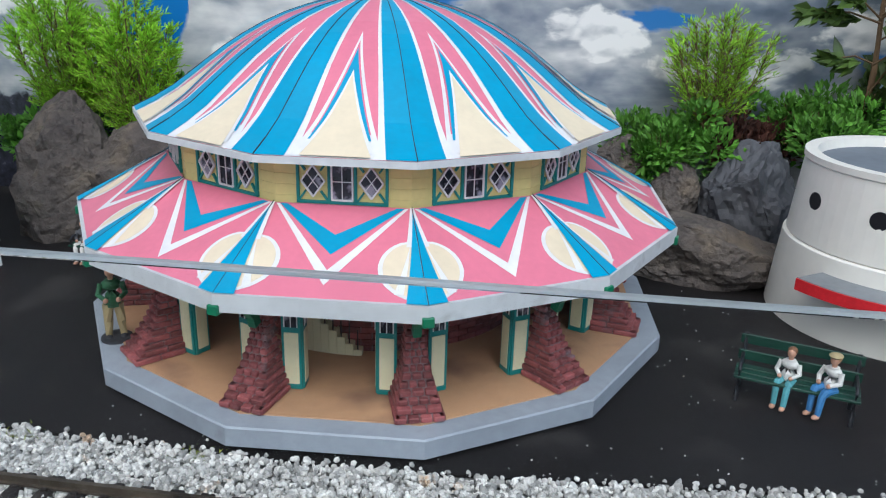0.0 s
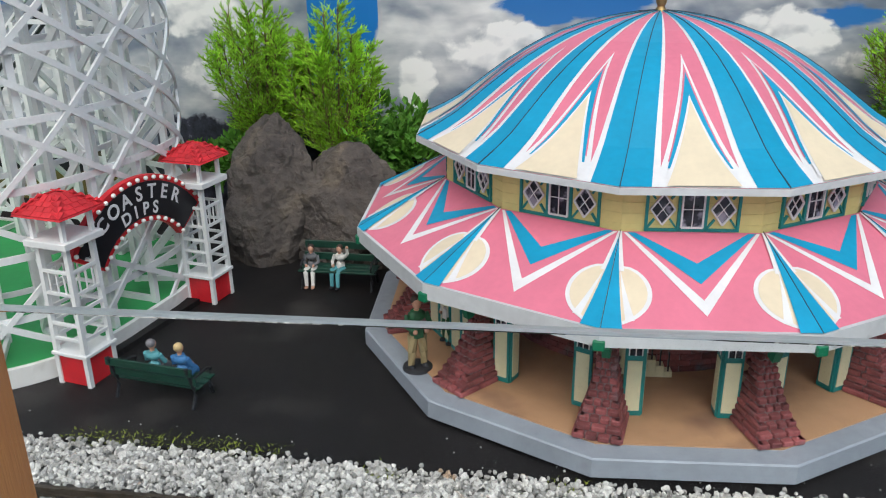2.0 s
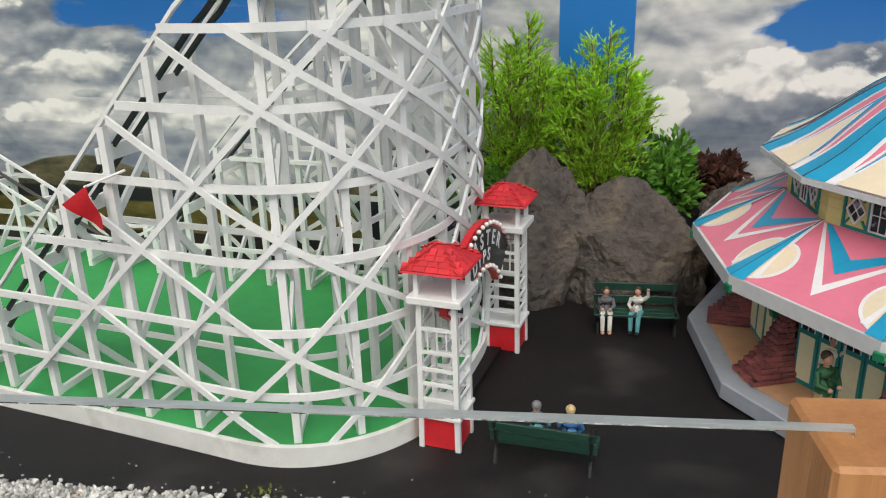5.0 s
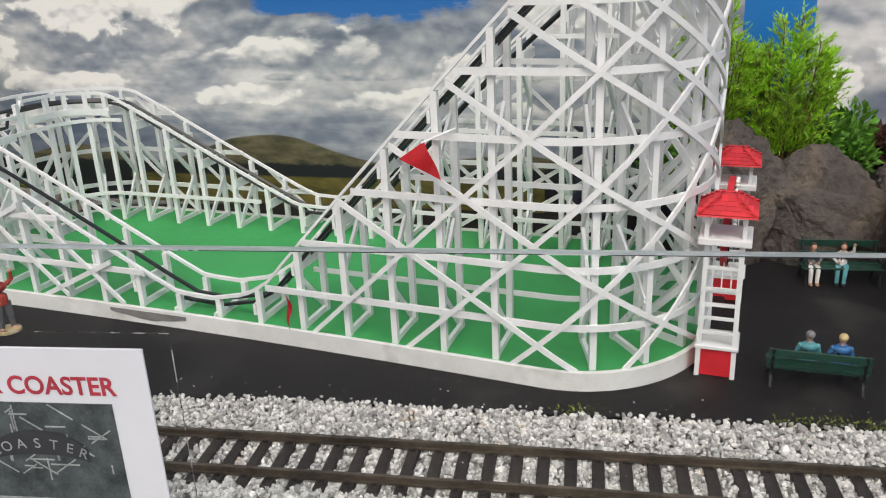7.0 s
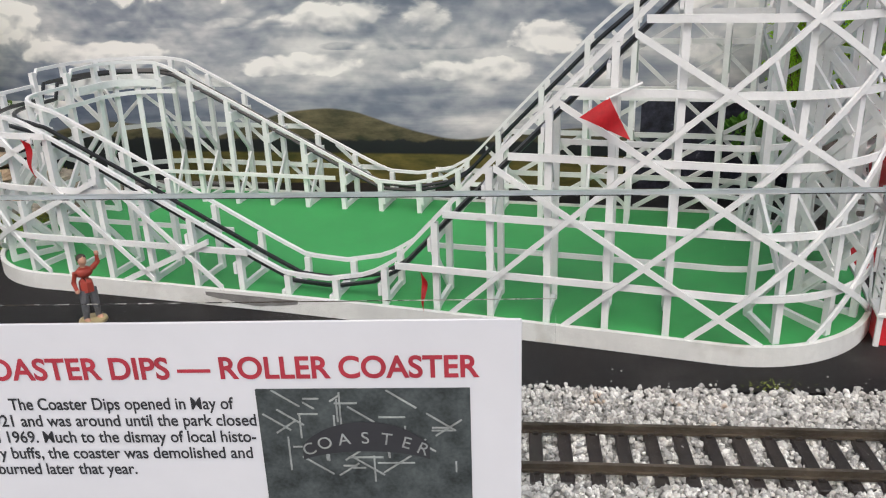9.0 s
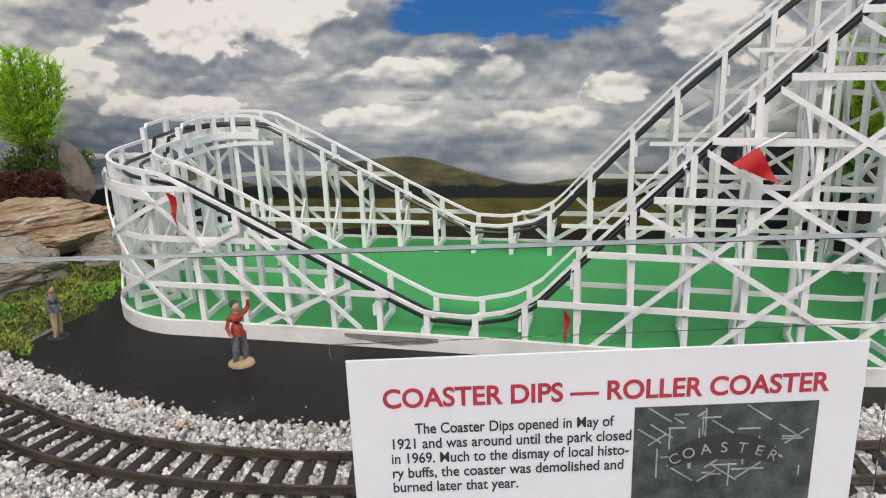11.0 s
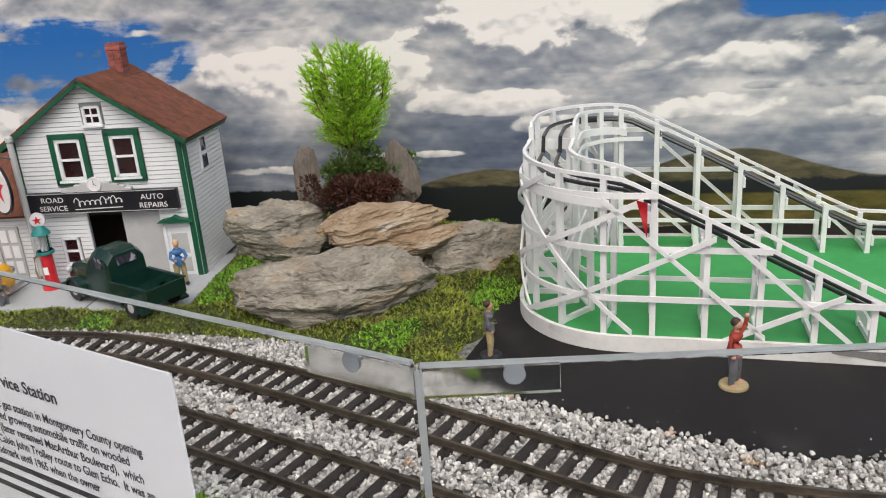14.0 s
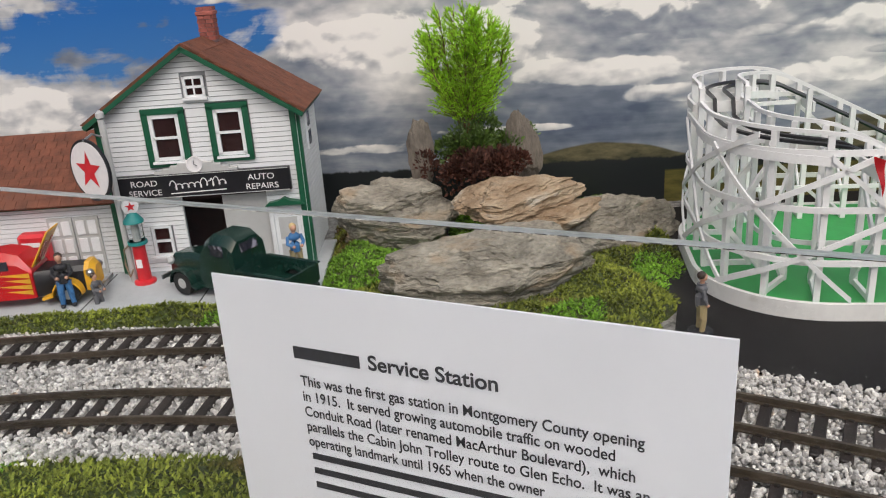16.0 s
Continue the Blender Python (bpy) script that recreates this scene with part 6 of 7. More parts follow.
clap(front, HW, HE, HP - 0.006, Matrix.Translation((0, 0.0015, 0)), HOLES, lambda z: ((z - HE) / (HP - HE) * HW / 2, HW - (z - HE) / (HP - HE) * HW / 2))
for a, nm in ((0.0, "east_wall"), (HW, "west_wall")):
    bm = B()
    box(bm, (a + (0.002 if a == 0 else -0.002), HD / 2, HE / 2), (0.004, HD, HE))
    side = part(nm, bm, LAPGREY, house, "white clapboard side wall")
    if a == 0:
        z = 0.0
        while z < HE - 0.003:
            bm = B()
            box(bm, (-0.0010, HD / 2, z + 0.0031), (0.0022, HD, 0.0053))
            part("clapboard", bm, SIDING, side)
            z += 0.0062
# inner faces coloured almost black to stand for shade behind the openings
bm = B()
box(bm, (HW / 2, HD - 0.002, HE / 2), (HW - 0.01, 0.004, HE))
part("back_wall", bm, SHADEIN, house)
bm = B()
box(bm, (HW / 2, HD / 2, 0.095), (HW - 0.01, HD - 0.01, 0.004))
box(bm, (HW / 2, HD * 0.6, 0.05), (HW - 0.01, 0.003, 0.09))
part("inner_floor", bm, SHADEIN, house)
# roof
slope = math.atan2(HP - HE, HW / 2)
for sx in (0, 1):
    bm = B()
    L_ = (HW / 2 + 0.012) / math.cos(slope)
    Mr = Matrix.Translation((HW / 2, HD / 2, HP + 0.002)) @ Matrix.Rotation(math.pi if sx else 0, 4, 'Z') @ Matrix.Rotation(slope, 4, 'Y')
    box(bm, (L_ / 2, 0, 0), (L_, HD + 0.022, 0.004), Mr)
    rf = part("roof_slope", bm, ROOFB, house, "brown shingled roof slope")
    nrow = 15
    for r in range(nrow):
        for j in range(18):
            bm = B()
            y = -(HD + 0.022) / 2 + (j + 0.5 + (0.25 if r % 2 else -0.1)) * (HD + 0.022) / 18
            if abs(y) > (HD + 0.018) / 2:
                bm.free()
                continue
            box(bm, (L_ - (r + 0.5) * L_ / nrow, y, 0.0026), (L_ / nrow * 1.10, (HD + 0.022) / 18 - 0.0006, 0.0016), Mr @ Matrix.Translation((0, 0, 0.0004 * (r % 2))))
            part("shingle", bm, ROOFB, rf)
    bm = B()
    box(bm, (L_ / 2, (HD / 2 + 0.0125) * (1 if sx else -1), -0.0028), (L_ + 0.001, 0.003, 0.0055), Mr)
    part("verge_board", bm, TRIMG, house, "dark green verge board")
    bm = B()
    box(bm, (L_ - 0.001, 0, -0.004), (0.003, HD + 0.02, 0.006), Mr)
    part("gutter", bm, TRIMG, house)
for a in (0.004, HW - 0.004):
    bm = B()
    box(bm, (a, -0.0015, HE / 2), (0.0068, 0.004, HE))
    box(bm, (-0.0015 if a < 0.1 else HW + 0.0015, 0.003, HE / 2), (0.004, 0.0068, HE))
    part("corner_board", bm, TRIMG, house, "dark green corner board")
bm = B()
box(bm, (HW / 2 - 0.007, HD * 0.72, HP + 0.010), (0.018, 0.018, 0.040))
chim = part("chimney", bm, MORTAR, house, "red brick chimney")
for r in range(8):
    for k in range(4):
        for j in range(2):
            bm = B()
            box(bm, (-0.0046 + 0.0092 * j + (0.001 if r % 2 else -0.001), -0.0095, -0.008 + r * 0.0052), (0.0084, 0.0022, 0.0045), Matrix.Translation((HW / 2 - 0.007, HD * 0.72, HP + 0.010)) @ Matrix.Rotation(k * math.pi / 2, 4, 'Z') @ Matrix.Translation((0, 0, 0)))
            part("brick", bm, CHIMB, chim)
bm = B()
box(bm, (HW / 2 - 0.007, HD * 0.72, HP + 0.033), (0.023, 0.023, 0.005), None, 0.0008)
part("chimney_cap", bm, CHIMB, house)


def sash(a0, a1, z0, z1, frame_m, trim, name="window"):
    w = part(name, (lambda b: (box(b, ((a0 + a1) / 2, 0.001, (z0 + z1) / 2), (a1 - a0, 0.002, z1 - z0)), b)[1])(B()), mat("window_dark", (0.03, 0.012, 0.012), 0.15), house, "dark sash window")
    if trim:
        bm = B()
        t_ = 0.0075
        for c, s in ((((a0 + a1) / 2, z0 - t_ * 0.4), (a1 - a0 + 2 * t_, t_)), (((a0 + a1) / 2, z1 + t_ * 0.5), (a1 - a0 + 2 * t_, t_)), ((a0 - t_ / 2, (z0 + z1) / 2), (t_, z1 - z0 + t_)), ((a1 + t_ / 2, (z0 + z1) / 2), (t_, z1 - z0 + t_))):
            box(bm, (c[0], -0.0022, c[1]), (s[0], 0.003, s[1]))
        part("surround", bm, TRIMG, w, "dark green surround")
    bm = B()
    f = min(0.0055, (a1 - a0) * 0.13)
    for c, s in ((((a0 + a1) / 2, z0 + f / 2), (a1 - a0, f)), (((a0 + a1) / 2, z1 - f / 2), (a1 - a0, f)), ((a0 + f / 2, (z0 + z1) / 2), (f, z1 - z0)), ((a1 - f / 2, (z0 + z1) / 2), (f, z1 - z0)), (((a0 + a1) / 2, (z0 + z1) / 2), (a1 - a0, 0.003))):
        box(bm, (c[0], -0.0008, c[1]), (s[0], 0.004, s[1]))
    box(bm, ((a0 + a1) / 2, -0.003, z0 - 0.001), (a1 - a0 + 0.004, 0.006, 0.003))
    part("window_frame", bm, SIDING, w, "white sash frame")


sash(0.0645, 0.1005, 0.148, 0.2065, None, True)
sash(0.143, 0.181, 0.146, 0.2045, None, True)
sash(0.105, 0.131, 0.222, 0.248, None, False)
bm = B()
box(bm, (0.118, -0.0026, 0.235), (0.0016, 0.002, 0.022))
part("glazing_bar", bm, SIDING, house)
sash(0.177, 0.203, 0.022, 0.063, None, False)
bm = B()
box(bm, (-0.002, HD * 0.45, 0.165), (0.004, 0.026, 0.052))
part("side_window", bm, SIDING, house, "white side window frame")
bm = B()
box(bm, (-0.0044, HD * 0.45, 0.177), (0.001, 0.016, 0.018))
box(bm, (-0.0044, HD * 0.45, 0.153), (0.001, 0.016, 0.018))
part("side_pane", bm, GLASSD, house)
bm = B()
box(bm, (0.079, 0.006, 0.048), (0.058, 0.003, 0.096))
part("sliding_door", bm, GREYP, house, "half-open grey sliding door")
bm = B()
box(bm, (0.027, 0.002, 0.037), (0.034, 0.003, 0.074))
door = part("entry_door", bm, SIDING, house, "white panelled door")
bm = B()
for c, s in (((0.027, 0.048), (0.024, 0.030)), ((0.027, 0.016), (0.024, 0.022))):
    box(bm, (c[0], 0.0003, c[1]), (s[0], 0.0008, s[1]), None, 0.0003)
part("door_panel", bm, GREYP, door)
bm = B()
for c, s in (((0.008, 0.038), (0.004, 0.076)), ((0.046, 0.038), (0.004, 0.076)), ((0.027, 0.076), (0.042, 0.004))):
    box(bm, (c[0], -0.001, c[1]), (s[0], 0.004, s[1]))
part("door_frame", bm, SIDING, house)
bm = B()
v = [bm.verts.new((a, y, z)) for y in (-0.010, 0.0) for a, z in ((0.002, 0.081), (0.052, 0.081), (0.047, 0.085), (0.035, 0.087), (0.027, 0.091), (0.019, 0.087), (0.007, 0.085))]
bm.faces.new(v[:7]), bm.faces.new(v[7:][::-1])
for i in range(7):
    bm.faces.new((v[i], v[(i + 1) % 7], v[7 + (i + 1) % 7], v[7 + i]))
part("pediment", bm, TRIMG, house, "dark green door pediment")

board = thing("shop_sign", HM @ Matrix.Translation((0.006, 0, 0.013)), "long black sign board with white lettering and a clock", "sign")
bm = B()
box(bm, (0.122, -0.006, 0.103), (0.226, 0.008, 0.030), None, 0.001)
part("board", bm, BLACKP, board, "black sign board")
bm = B()
for r_, zz_ in ((0.052, 0.120), (0.042, 0.123), (0.032, 0.126), (0.022, 0.129)):
    box(bm, (0.125, -0.006, zz_), (r_ * 2, 0.007, 0.004), None, 0.0006)
box(bm, (0.122, -0.0104, 0.117), (0.222, 0.001, 0.0008))
box(bm, (0.122, -0.0104, 0.089), (0.222, 0.001, 0.0008))
part("crest", bm, GREYP, board, "stepped crest")
bm = B()
lathe(bm, [(0.0005, 0), (0.010, 0), (0.010, 0.003), (0.0088, 0.003), (0.0085, 0.002), (0.0005, 0.002)], 28)
bmesh.ops.transform(bm, matrix=Matrix.Translation((0.125, -0.009, 0.129)) @ Matrix.Rotation(math.pi / 2, 4, 'X'), verts=bm.verts)
clock = part("clock", bm, RWHITE, board, "small round white clock")
bm = B()
beam(bm, (0.125, -0.0122, 0.129), (0.125, -0.0122, 0.1345), 0.0008, 0.0004)
beam(bm, (0.125, -0.0122, 0.129), (0.121, -0.0122, 0.127), 0.0008, 0.0004)
part("clock_pointer", bm, INK, clock)
FX = Matrix(((-1, 0, 0, 0), (0, 0, 1, 0), (0, 1, 0, 0), (0, 0, 0, 1)))


def front_text(body, a, z, size, parent, material=RWHITE, xs=1.0):
    M_ = Matrix.Translation((a, -0.0105, z)) @ Matrix(((-1, 0, 0, 0), (0, 0, -1, 0), (0, 1, 0, 0), (0, 0, 0, 1)))
    return text(body, size, M_, material, parent, xs=xs)


front_text("ROAD", 0.192, 0.1045, 0.0105, board, xs=1.15)
front_text("SERVICE", 0.192, 0.0925, 0.0105, board, xs=1.1)
front_text("AUTO", 0.045, 0.1045, 0.0105, board, xs=1.15)
front_text("REPAIRS", 0.045, 0.0925, 0.0105, board, xs=1.1)
# the script name is a plain flourish of strokes
bm = B()
pts = []
for k in range(150):
    t_ = k / 149
    ph_ = t_ * 2 * math.pi * 9
    amp = 0.0062 if t_ < 0.12 else (0.0058 if 0.52 < t_ < 0.62 or 0.70 < t_ < 0.82 else 0.0030)
    pts.append(Vector((0.158 - 0.070 * t_ + 0.0022 * math.cos(ph_), -0.0107, 0.1005 + amp * 0.5 + amp * math.sin(ph_) + 0.003 * t_)))
for p, q in zip(pts, pts[1:]):
    beam(bm, p, q, 0.0011, 0.0006, (0, 1, 0))
beam(bm, (0.160, -0.0107, 0.0935), (0.090, -0.0107, 0.0950), 0.0013, 0.0006, (0, 1, 0))
part("script_mark", bm, RWHITE, board, "white script flourish")

# annex to the west
annex = thing("garage_annex", HM, "low white clapboard annex with a brown shingle roof", "building")
bm = B()
box(bm, (0.43, 0.055, 0.055), (0.36, 0.09, 0.11))
aw_ = part("annex_wall", bm, LAPGREY, annex, "white clapboard wall")
for i in range(17):
    bm = B()
    box(bm, (0.43, 0.0095, 0.003 + i * 0.0063), (0.36, 0.0024, 0.0054))
    part("clapboard", bm, SIDING, aw_)
bm = B()
Mr = Matrix.Translation((0.43, 0.050, 0.135)) @ Matrix.Rotation(radians(35), 4, 'X')
box(bm, (0, 0, 0), (0.376, 0.13, 0.004), Mr)
ar = part("annex_roof", bm, ROOFB, annex, "brown shingle roof")
for r in range(10):
    for j in range(26):
        bm = B()
        box(bm, (-0.188 + (j + 0.5 + (0.2 if r % 2 else -0.2)) * 0.0143, -0.06 + r * 0.0125, 0.0027), (0.0138, 0.0140, 0.0014), Mr)
        part("shingle", bm, ROOFB, ar)
bm = B()
box(bm, (0.43, 0.001, 0.098), (0.376, 0.005, 0.006))
part("annex_fascia", bm, TRIMG, annex, "dark green eave board")
for a in (0.288, 0.322):
    bm = B()
    box(bm, (a, 0.0065, 0.040), (0.032, 0.003, 0.080))
    d_ = part("garage_door", bm, GREYP, annex, "white panelled garage door leaf")
    for z in (0.018, 0.042, 0.066):
        for s in (-0.0075, 0.0075):
            bm = B()
            box(bm, (a + s, 0.0045, z), (0.011, 0.0015, 0.019), None, 0.0004)
            part("door_panel", bm, SIDING, d_)

# pole sign: plain red star disc
pole = thing("pole_sign", HM @ Matrix.Translation((0.226, -0.030, 0)), "round white star sign hanging from a grey pole", "sign")
bm = B()
tube(bm, [(0, 0, 0), (0, 0, 0.208)], 0.0042, 8)
part("pole", bm, GREYP, pole, "grey pole", True)
bm = B()
lathe(bm, [(0.001, 0.208), (0.005, 0.210), (0.005, 0.216), (0.001, 0.219)], 12)
part("pole_cap", bm, GREYP, pole, "", True)
bm = B()
tube(bm, [(0, 0, 0.186), (0.008, -0.014, 0.194), (0.013, -0.030, 0.189)], 0.0014, 6)
part("sign_arm", bm, STEEL, pole)
disc_m = Matrix.Translation((0.012, -0.028, 0.154)) @ Matrix.Rotation(radians(33), 4, 'Z') @ Matrix.Rotation(math.pi / 2, 4, 'X')
bm = B()
lathe(bm, [(0.001, -0.0015), (0.037, -0.0015), (0.037, 0.0015), (0.001, 0.0015)], 40)
bmesh.ops.transform(bm, matrix=disc_m, verts=bm.verts)
disc = part("disc", bm, BLACKP, pole, "black-rimmed disc")
bm = B()
lathe(bm, [(0.001, 0.0), (0.034, 0.0), (0.034, 0.0021), (0.001, 0.0021)], 40)
bmesh.ops.transform(bm, matrix=disc_m, verts=bm.verts)
part("disc_face", bm, RWHITE, disc, "white disc face")


def star(bm, r, z, m):
    v = [bm.verts.new(m @ Vector((rr * math.sin(k * math.pi / 5), rr * math.cos(k * math.pi / 5), z))) for k in range(10) for rr in ((r if k % 2 == 0 else r * 0.40),)]
    bm.faces.new(v)


bm = B()
star(bm, 0.024, 0.0026, disc_m)
part("star", bm, RED, disc, "red star")

# petrol pump
pump = thing("petrol_pump", HM @ Matrix.Translation((0.210, -0.035, 0)), "old red petrol pump with green glass cylinder and round globe", "petrol pump")
for nm, prof, m_ in (("base", [(0.0135, 0), (0.0135, 0.003), (0.0095, 0.005)], RED), ("column", [(0.0085, 0.005), (0.0078, 0.050), (0.0085, 0.052)], RED), ("collar", [(0.012, 0.052), (0.012, 0.056)], TEAL),
                    ("cylinder", [(0.0098, 0.056), (0.0098, 0.080)], JAR), ("hood", [(0.0125, 0.080), (0.012, 0.083), (0.006, 0.091), (0.004, 0.093)], TEAL)):
    bm = B()
    lathe(bm, prof, 20)
    part(nm, bm, m_, pump, "", True)
bm = B()
lathe(bm, [(0.004, 0.056), (0.004, 0.080)], 10)
part("inner_tube", bm, GREYP, pump)
gm = Matrix.Translation((0, 0, 0.101)) @ Matrix.Rotation(radians(-20), 4, 'Z') @ Matrix.Rotation(math.pi / 2, 4, 'X')
bm = B()
lathe(bm, [(0.001, -0.004), (0.0095, -0.003), (0.0105, 0), (0.0095, 0.003), (0.001, 0.004)], 24)
bmesh.ops.transform(bm, matrix=gm, verts=bm.verts)
gl = part("globe", bm, RWHITE, pump, "white globe", True)
bm = B()
star(bm, 0.0065, 0.0045, gm)
part("star", bm, RED, gl)
bm = B()
tube(bm, [(0.010, 0, 0.052), (0.019, 0, 0.045), (0.021, 0, 0.025), (0.016, -0.004, 0.010), (0.010, -0.006, 0.020)], 0.0013, 6)
part("hose", bm, mat("hose", (0.25, 0.2, 0.13), 0.6), pump, "brown hose", True)
bm = B()
box(bm, (0, -0.0088, 0.028), (0.007, 0.0008, 0.011))
part("pump_label", bm, RWHITE, pump)


# vehicles
def wheel(parent, x, y, r, w, rim):
    bm = B()
    lathe(bm, [(r * 0.6, -w / 2), (r * 0.95, -w / 2), (r, -w * 0.25), (r, w * 0.25), (r * 0.95, w / 2), (r * 0.6, w / 2)], 20)
    bmesh.ops.transform(bm, matrix=Matrix.Translation((x, y, r)) @ Matrix.Rotation(math.pi / 2, 4, 'X'), verts=bm.verts)
    wh = part("wheel", bm, RUBBER, parent, "black tyre", True)
    bm = B()
    lathe(bm, [(0.001, -w * 0.52), (r * 0.35, -w * 0.55), (r * 0.62, -w * 0.4), (r * 0.62, w * 0.4), (r * 0.35, w * 0.55), (0.001, w * 0.52)], 16)
    bmesh.ops.transform(bm, matrix=Matrix.Translation((x, y, r)) @ Matrix.Rotation(math.pi / 2, 4, 'X'), verts=bm.verts)
    part("rim", bm, rim, wh, "grey hubcap", True)


def loft(bm, secs, mi=0):
    """Body from cross sections: (x, half width, z low, z high, rounding)."""
    rows = []
    for x, hw, z0, z1, r in secs:
        ring = []
        for sy, zz_, yy in ((-1, z0, hw), (-1, z0 + (z1 - z0) * 0.5, hw), (-1, z1 - r, hw * 0.97), (-1, z1, hw - r), (1, z1, hw - r), (1, z1 - r, hw * 0.97), (1, z0 + (z1 - z0) * 0.5, hw), (1, z0, hw)):
            ring.append(bm.verts.new((x, sy * yy, zz_)))
        rows.append(ring)
    for p, q in zip(rows, rows[1:]):
        for k in range(8):
            bm.faces.new((p[k], p[(k + 1) % 8], q[(k + 1) % 8], q[k]))
    bm.faces.new(rows[0]), bm.faces.new(rows[-1][::-1])


truck_dir = Vector((-1.926, 1.103, 0)) - Vector((-2.032, 1.196, 0))
truck = thing("pickup_truck", Matrix.Translation((-1.970, 1.166, 0.0045)) @ Matrix.Rotation(math.atan2(-truck_dir.y, -truck_dir.x), 4, 'Z') @ Matrix.Scale(1.03, 4), "dark green vintage pickup truck parked on the forecourt", "truck")
# x is forward
bm = B()
loft(bm, [(0.092, 0.016, 0.014, 0.034, 0.006), (0.088, 0.019, 0.012, 0.042, 0.008), (0.060, 0.022, 0.012, 0.047, 0.010), (0.030, 0.026, 0.012, 0.050, 0.010)])
part("bonnet", bm, TRUCKG, truck, "rounded green bonnet", True)
bm = B()
loft(bm, [(0.032, 0.026, 0.012, 0.050, 0.004), (0.022, 0.026, 0.012, 0.068, 0.008), (0.012, 0.026, 0.012, 0.076, 0.010), (-0.014, 0.026, 0.012, 0.076, 0.010), (-0.022, 0.026, 0.012, 0.070, 0.010), (-0.024, 0.026, 0.012, 0.050, 0.004)])
cab = part("cab", bm, TRUCKG, truck, "dark green cab", True)
for c, s, rot in (((0.001, 0.0263, 0.060), (0.020, 0.001, 0.013), 0), ((0.001, -0.0263, 0.060), (0.020, 0.001, 0.013), 0), ((0.0275, 0, 0.060), (0.001, 0.036, 0.013), 29), ((-0.0238, 0, 0.062), (0.001, 0.026, 0.010), -12)):
    bm = B()
    box(bm, (0, 0, 0), s, Matrix.Translation(c) @ Matrix.Rotation(radians(-rot), 4, 'Y'))
    part("cab_window", bm, GLASSD, cab)
bm = B()
box(bm, (-0.062, 0, 0.022), (0.074, 0.050, 0.004))
for y in (-0.026, 0.026):
    box(bm, (-0.062, y, 0.031), (0.074, 0.003, 0.020), None, 0.0006)
    box(bm, (-0.062, y * 1.04, 0.041), (0.076, 0.005, 0.002), None, 0.0006)
box(bm, (-0.026, 0, 0.031), (0.003, 0.050, 0.020))
part("cargo_bed", bm, TRUCKG, truck, "green cargo bed")
bm = B()
box(bm, (-0.0985, 0, 0.031), (0.003, 0.052, 0.020), None, 0.0006)
part("tailgate", bm, TRUCKG, truck)
for x in (0.060, -0.066):
    for y in (-0.027, 0.027):
        wheel(truck, x, y, 0.0145, 0.009, GREYP)
        bm = B()
        pts = [Vector((x + 0.0175 * math.cos(a), y, 0.0145 + 0.0175 * math.sin(a))) for a in [math.pi * k / 8 for k in range(9)]] + [Vector((x - 0.026, y, 0.0115))]
        ribbon(bm, pts, [Vector((0, 1, 0))] * len(pts), 0.013, 0.003)
        part("fender", bm, TRUCKG, truck, "rounded fender", True)
for y in (-0.020, 0.020):
    bm = B()
    bmesh.ops.create_icosphere(bm, subdivisions=2, radius=0.0048)
    bmesh.ops.translate(bm, vec=(0.086, y, 0.036), verts=bm.verts)
    part("headlight", bm, GREYP, truck, "round headlight", True)
bm = B()
beam(bm, (0.097, -0.028, 0.016), (0.097, 0.028, 0.016), 0.003, 0.005)
part("bumper", bm, STEEL, truck, "chrome bumper")
bm = B()
for k in range(5):
    box(bm, (0.0925, -0.008 + k * 0.004, 0.026), (0.0012, 0.0012, 0.014))
part("grille", bm, STEEL, truck)

rod = thing("hot_rod", HM @ Matrix.Translation((0.348, -0.070, 0.0)) @ Matrix.Rotation(radians(176), 4, 'Z'), "red vintage car with yellow flames and open bonnet", "car")
FLAME = mat("flame_paint", (0.85, 0.45, 0.03), 0.3, var=0.1, scale=60)
CARRED = mat("car_red", (0.55, 0.015, 0.02), 0.18, var=0.06)
bm = B()
loft(bm, [(0.028, 0.027, 0.012, 0.046, 0.004), (0.014, 0.028, 0.012, 0.064, 0.010), (-0.006, 0.028, 0.012, 0.069, 0.012), (-0.050, 0.028, 0.012, 0.066, 0.014), (-0.082, 0.024, 0.012, 0.046, 0.012), (-0.094, 0.018, 0.014, 0.030, 0.008)])
cb = part("cabin", bm, CARRED, rod, "red rounded cabin", True)
bm = B()
loft(bm, [(0.090, 0.014, 0.014, 0.040, 0.006), (0.080, 0.016, 0.012, 0.043, 0.006), (0.050, 0.019, 0.012, 0.042, 0.004), (0.027, 0.024, 0.012, 0.042, 0.004)])
part("engine_box", bm, BLACKP, rod, "open engine bay", True)
bm = B()
loft(bm, [(0.096, 0.011, 0.016, 0.040, 0.005), (0.090, 0.017, 0.012, 0.046, 0.008), (0.084, 0.017, 0.012, 0.046, 0.008)])
part("nose", bm, FLAME, rod, "yellow nose", True)
bm = B()
box(bm, (0.022, 0, 0), (0.050, 0.036, 0.002), Matrix.Translation((0.028, 0, 0.050)) @ Matrix.Rotation(radians(-58), 4, 'Y'), 0.0008)
hood = part("open_bonnet", bm, FLAME, rod, "raised yellow and red bonnet")
bm = B()
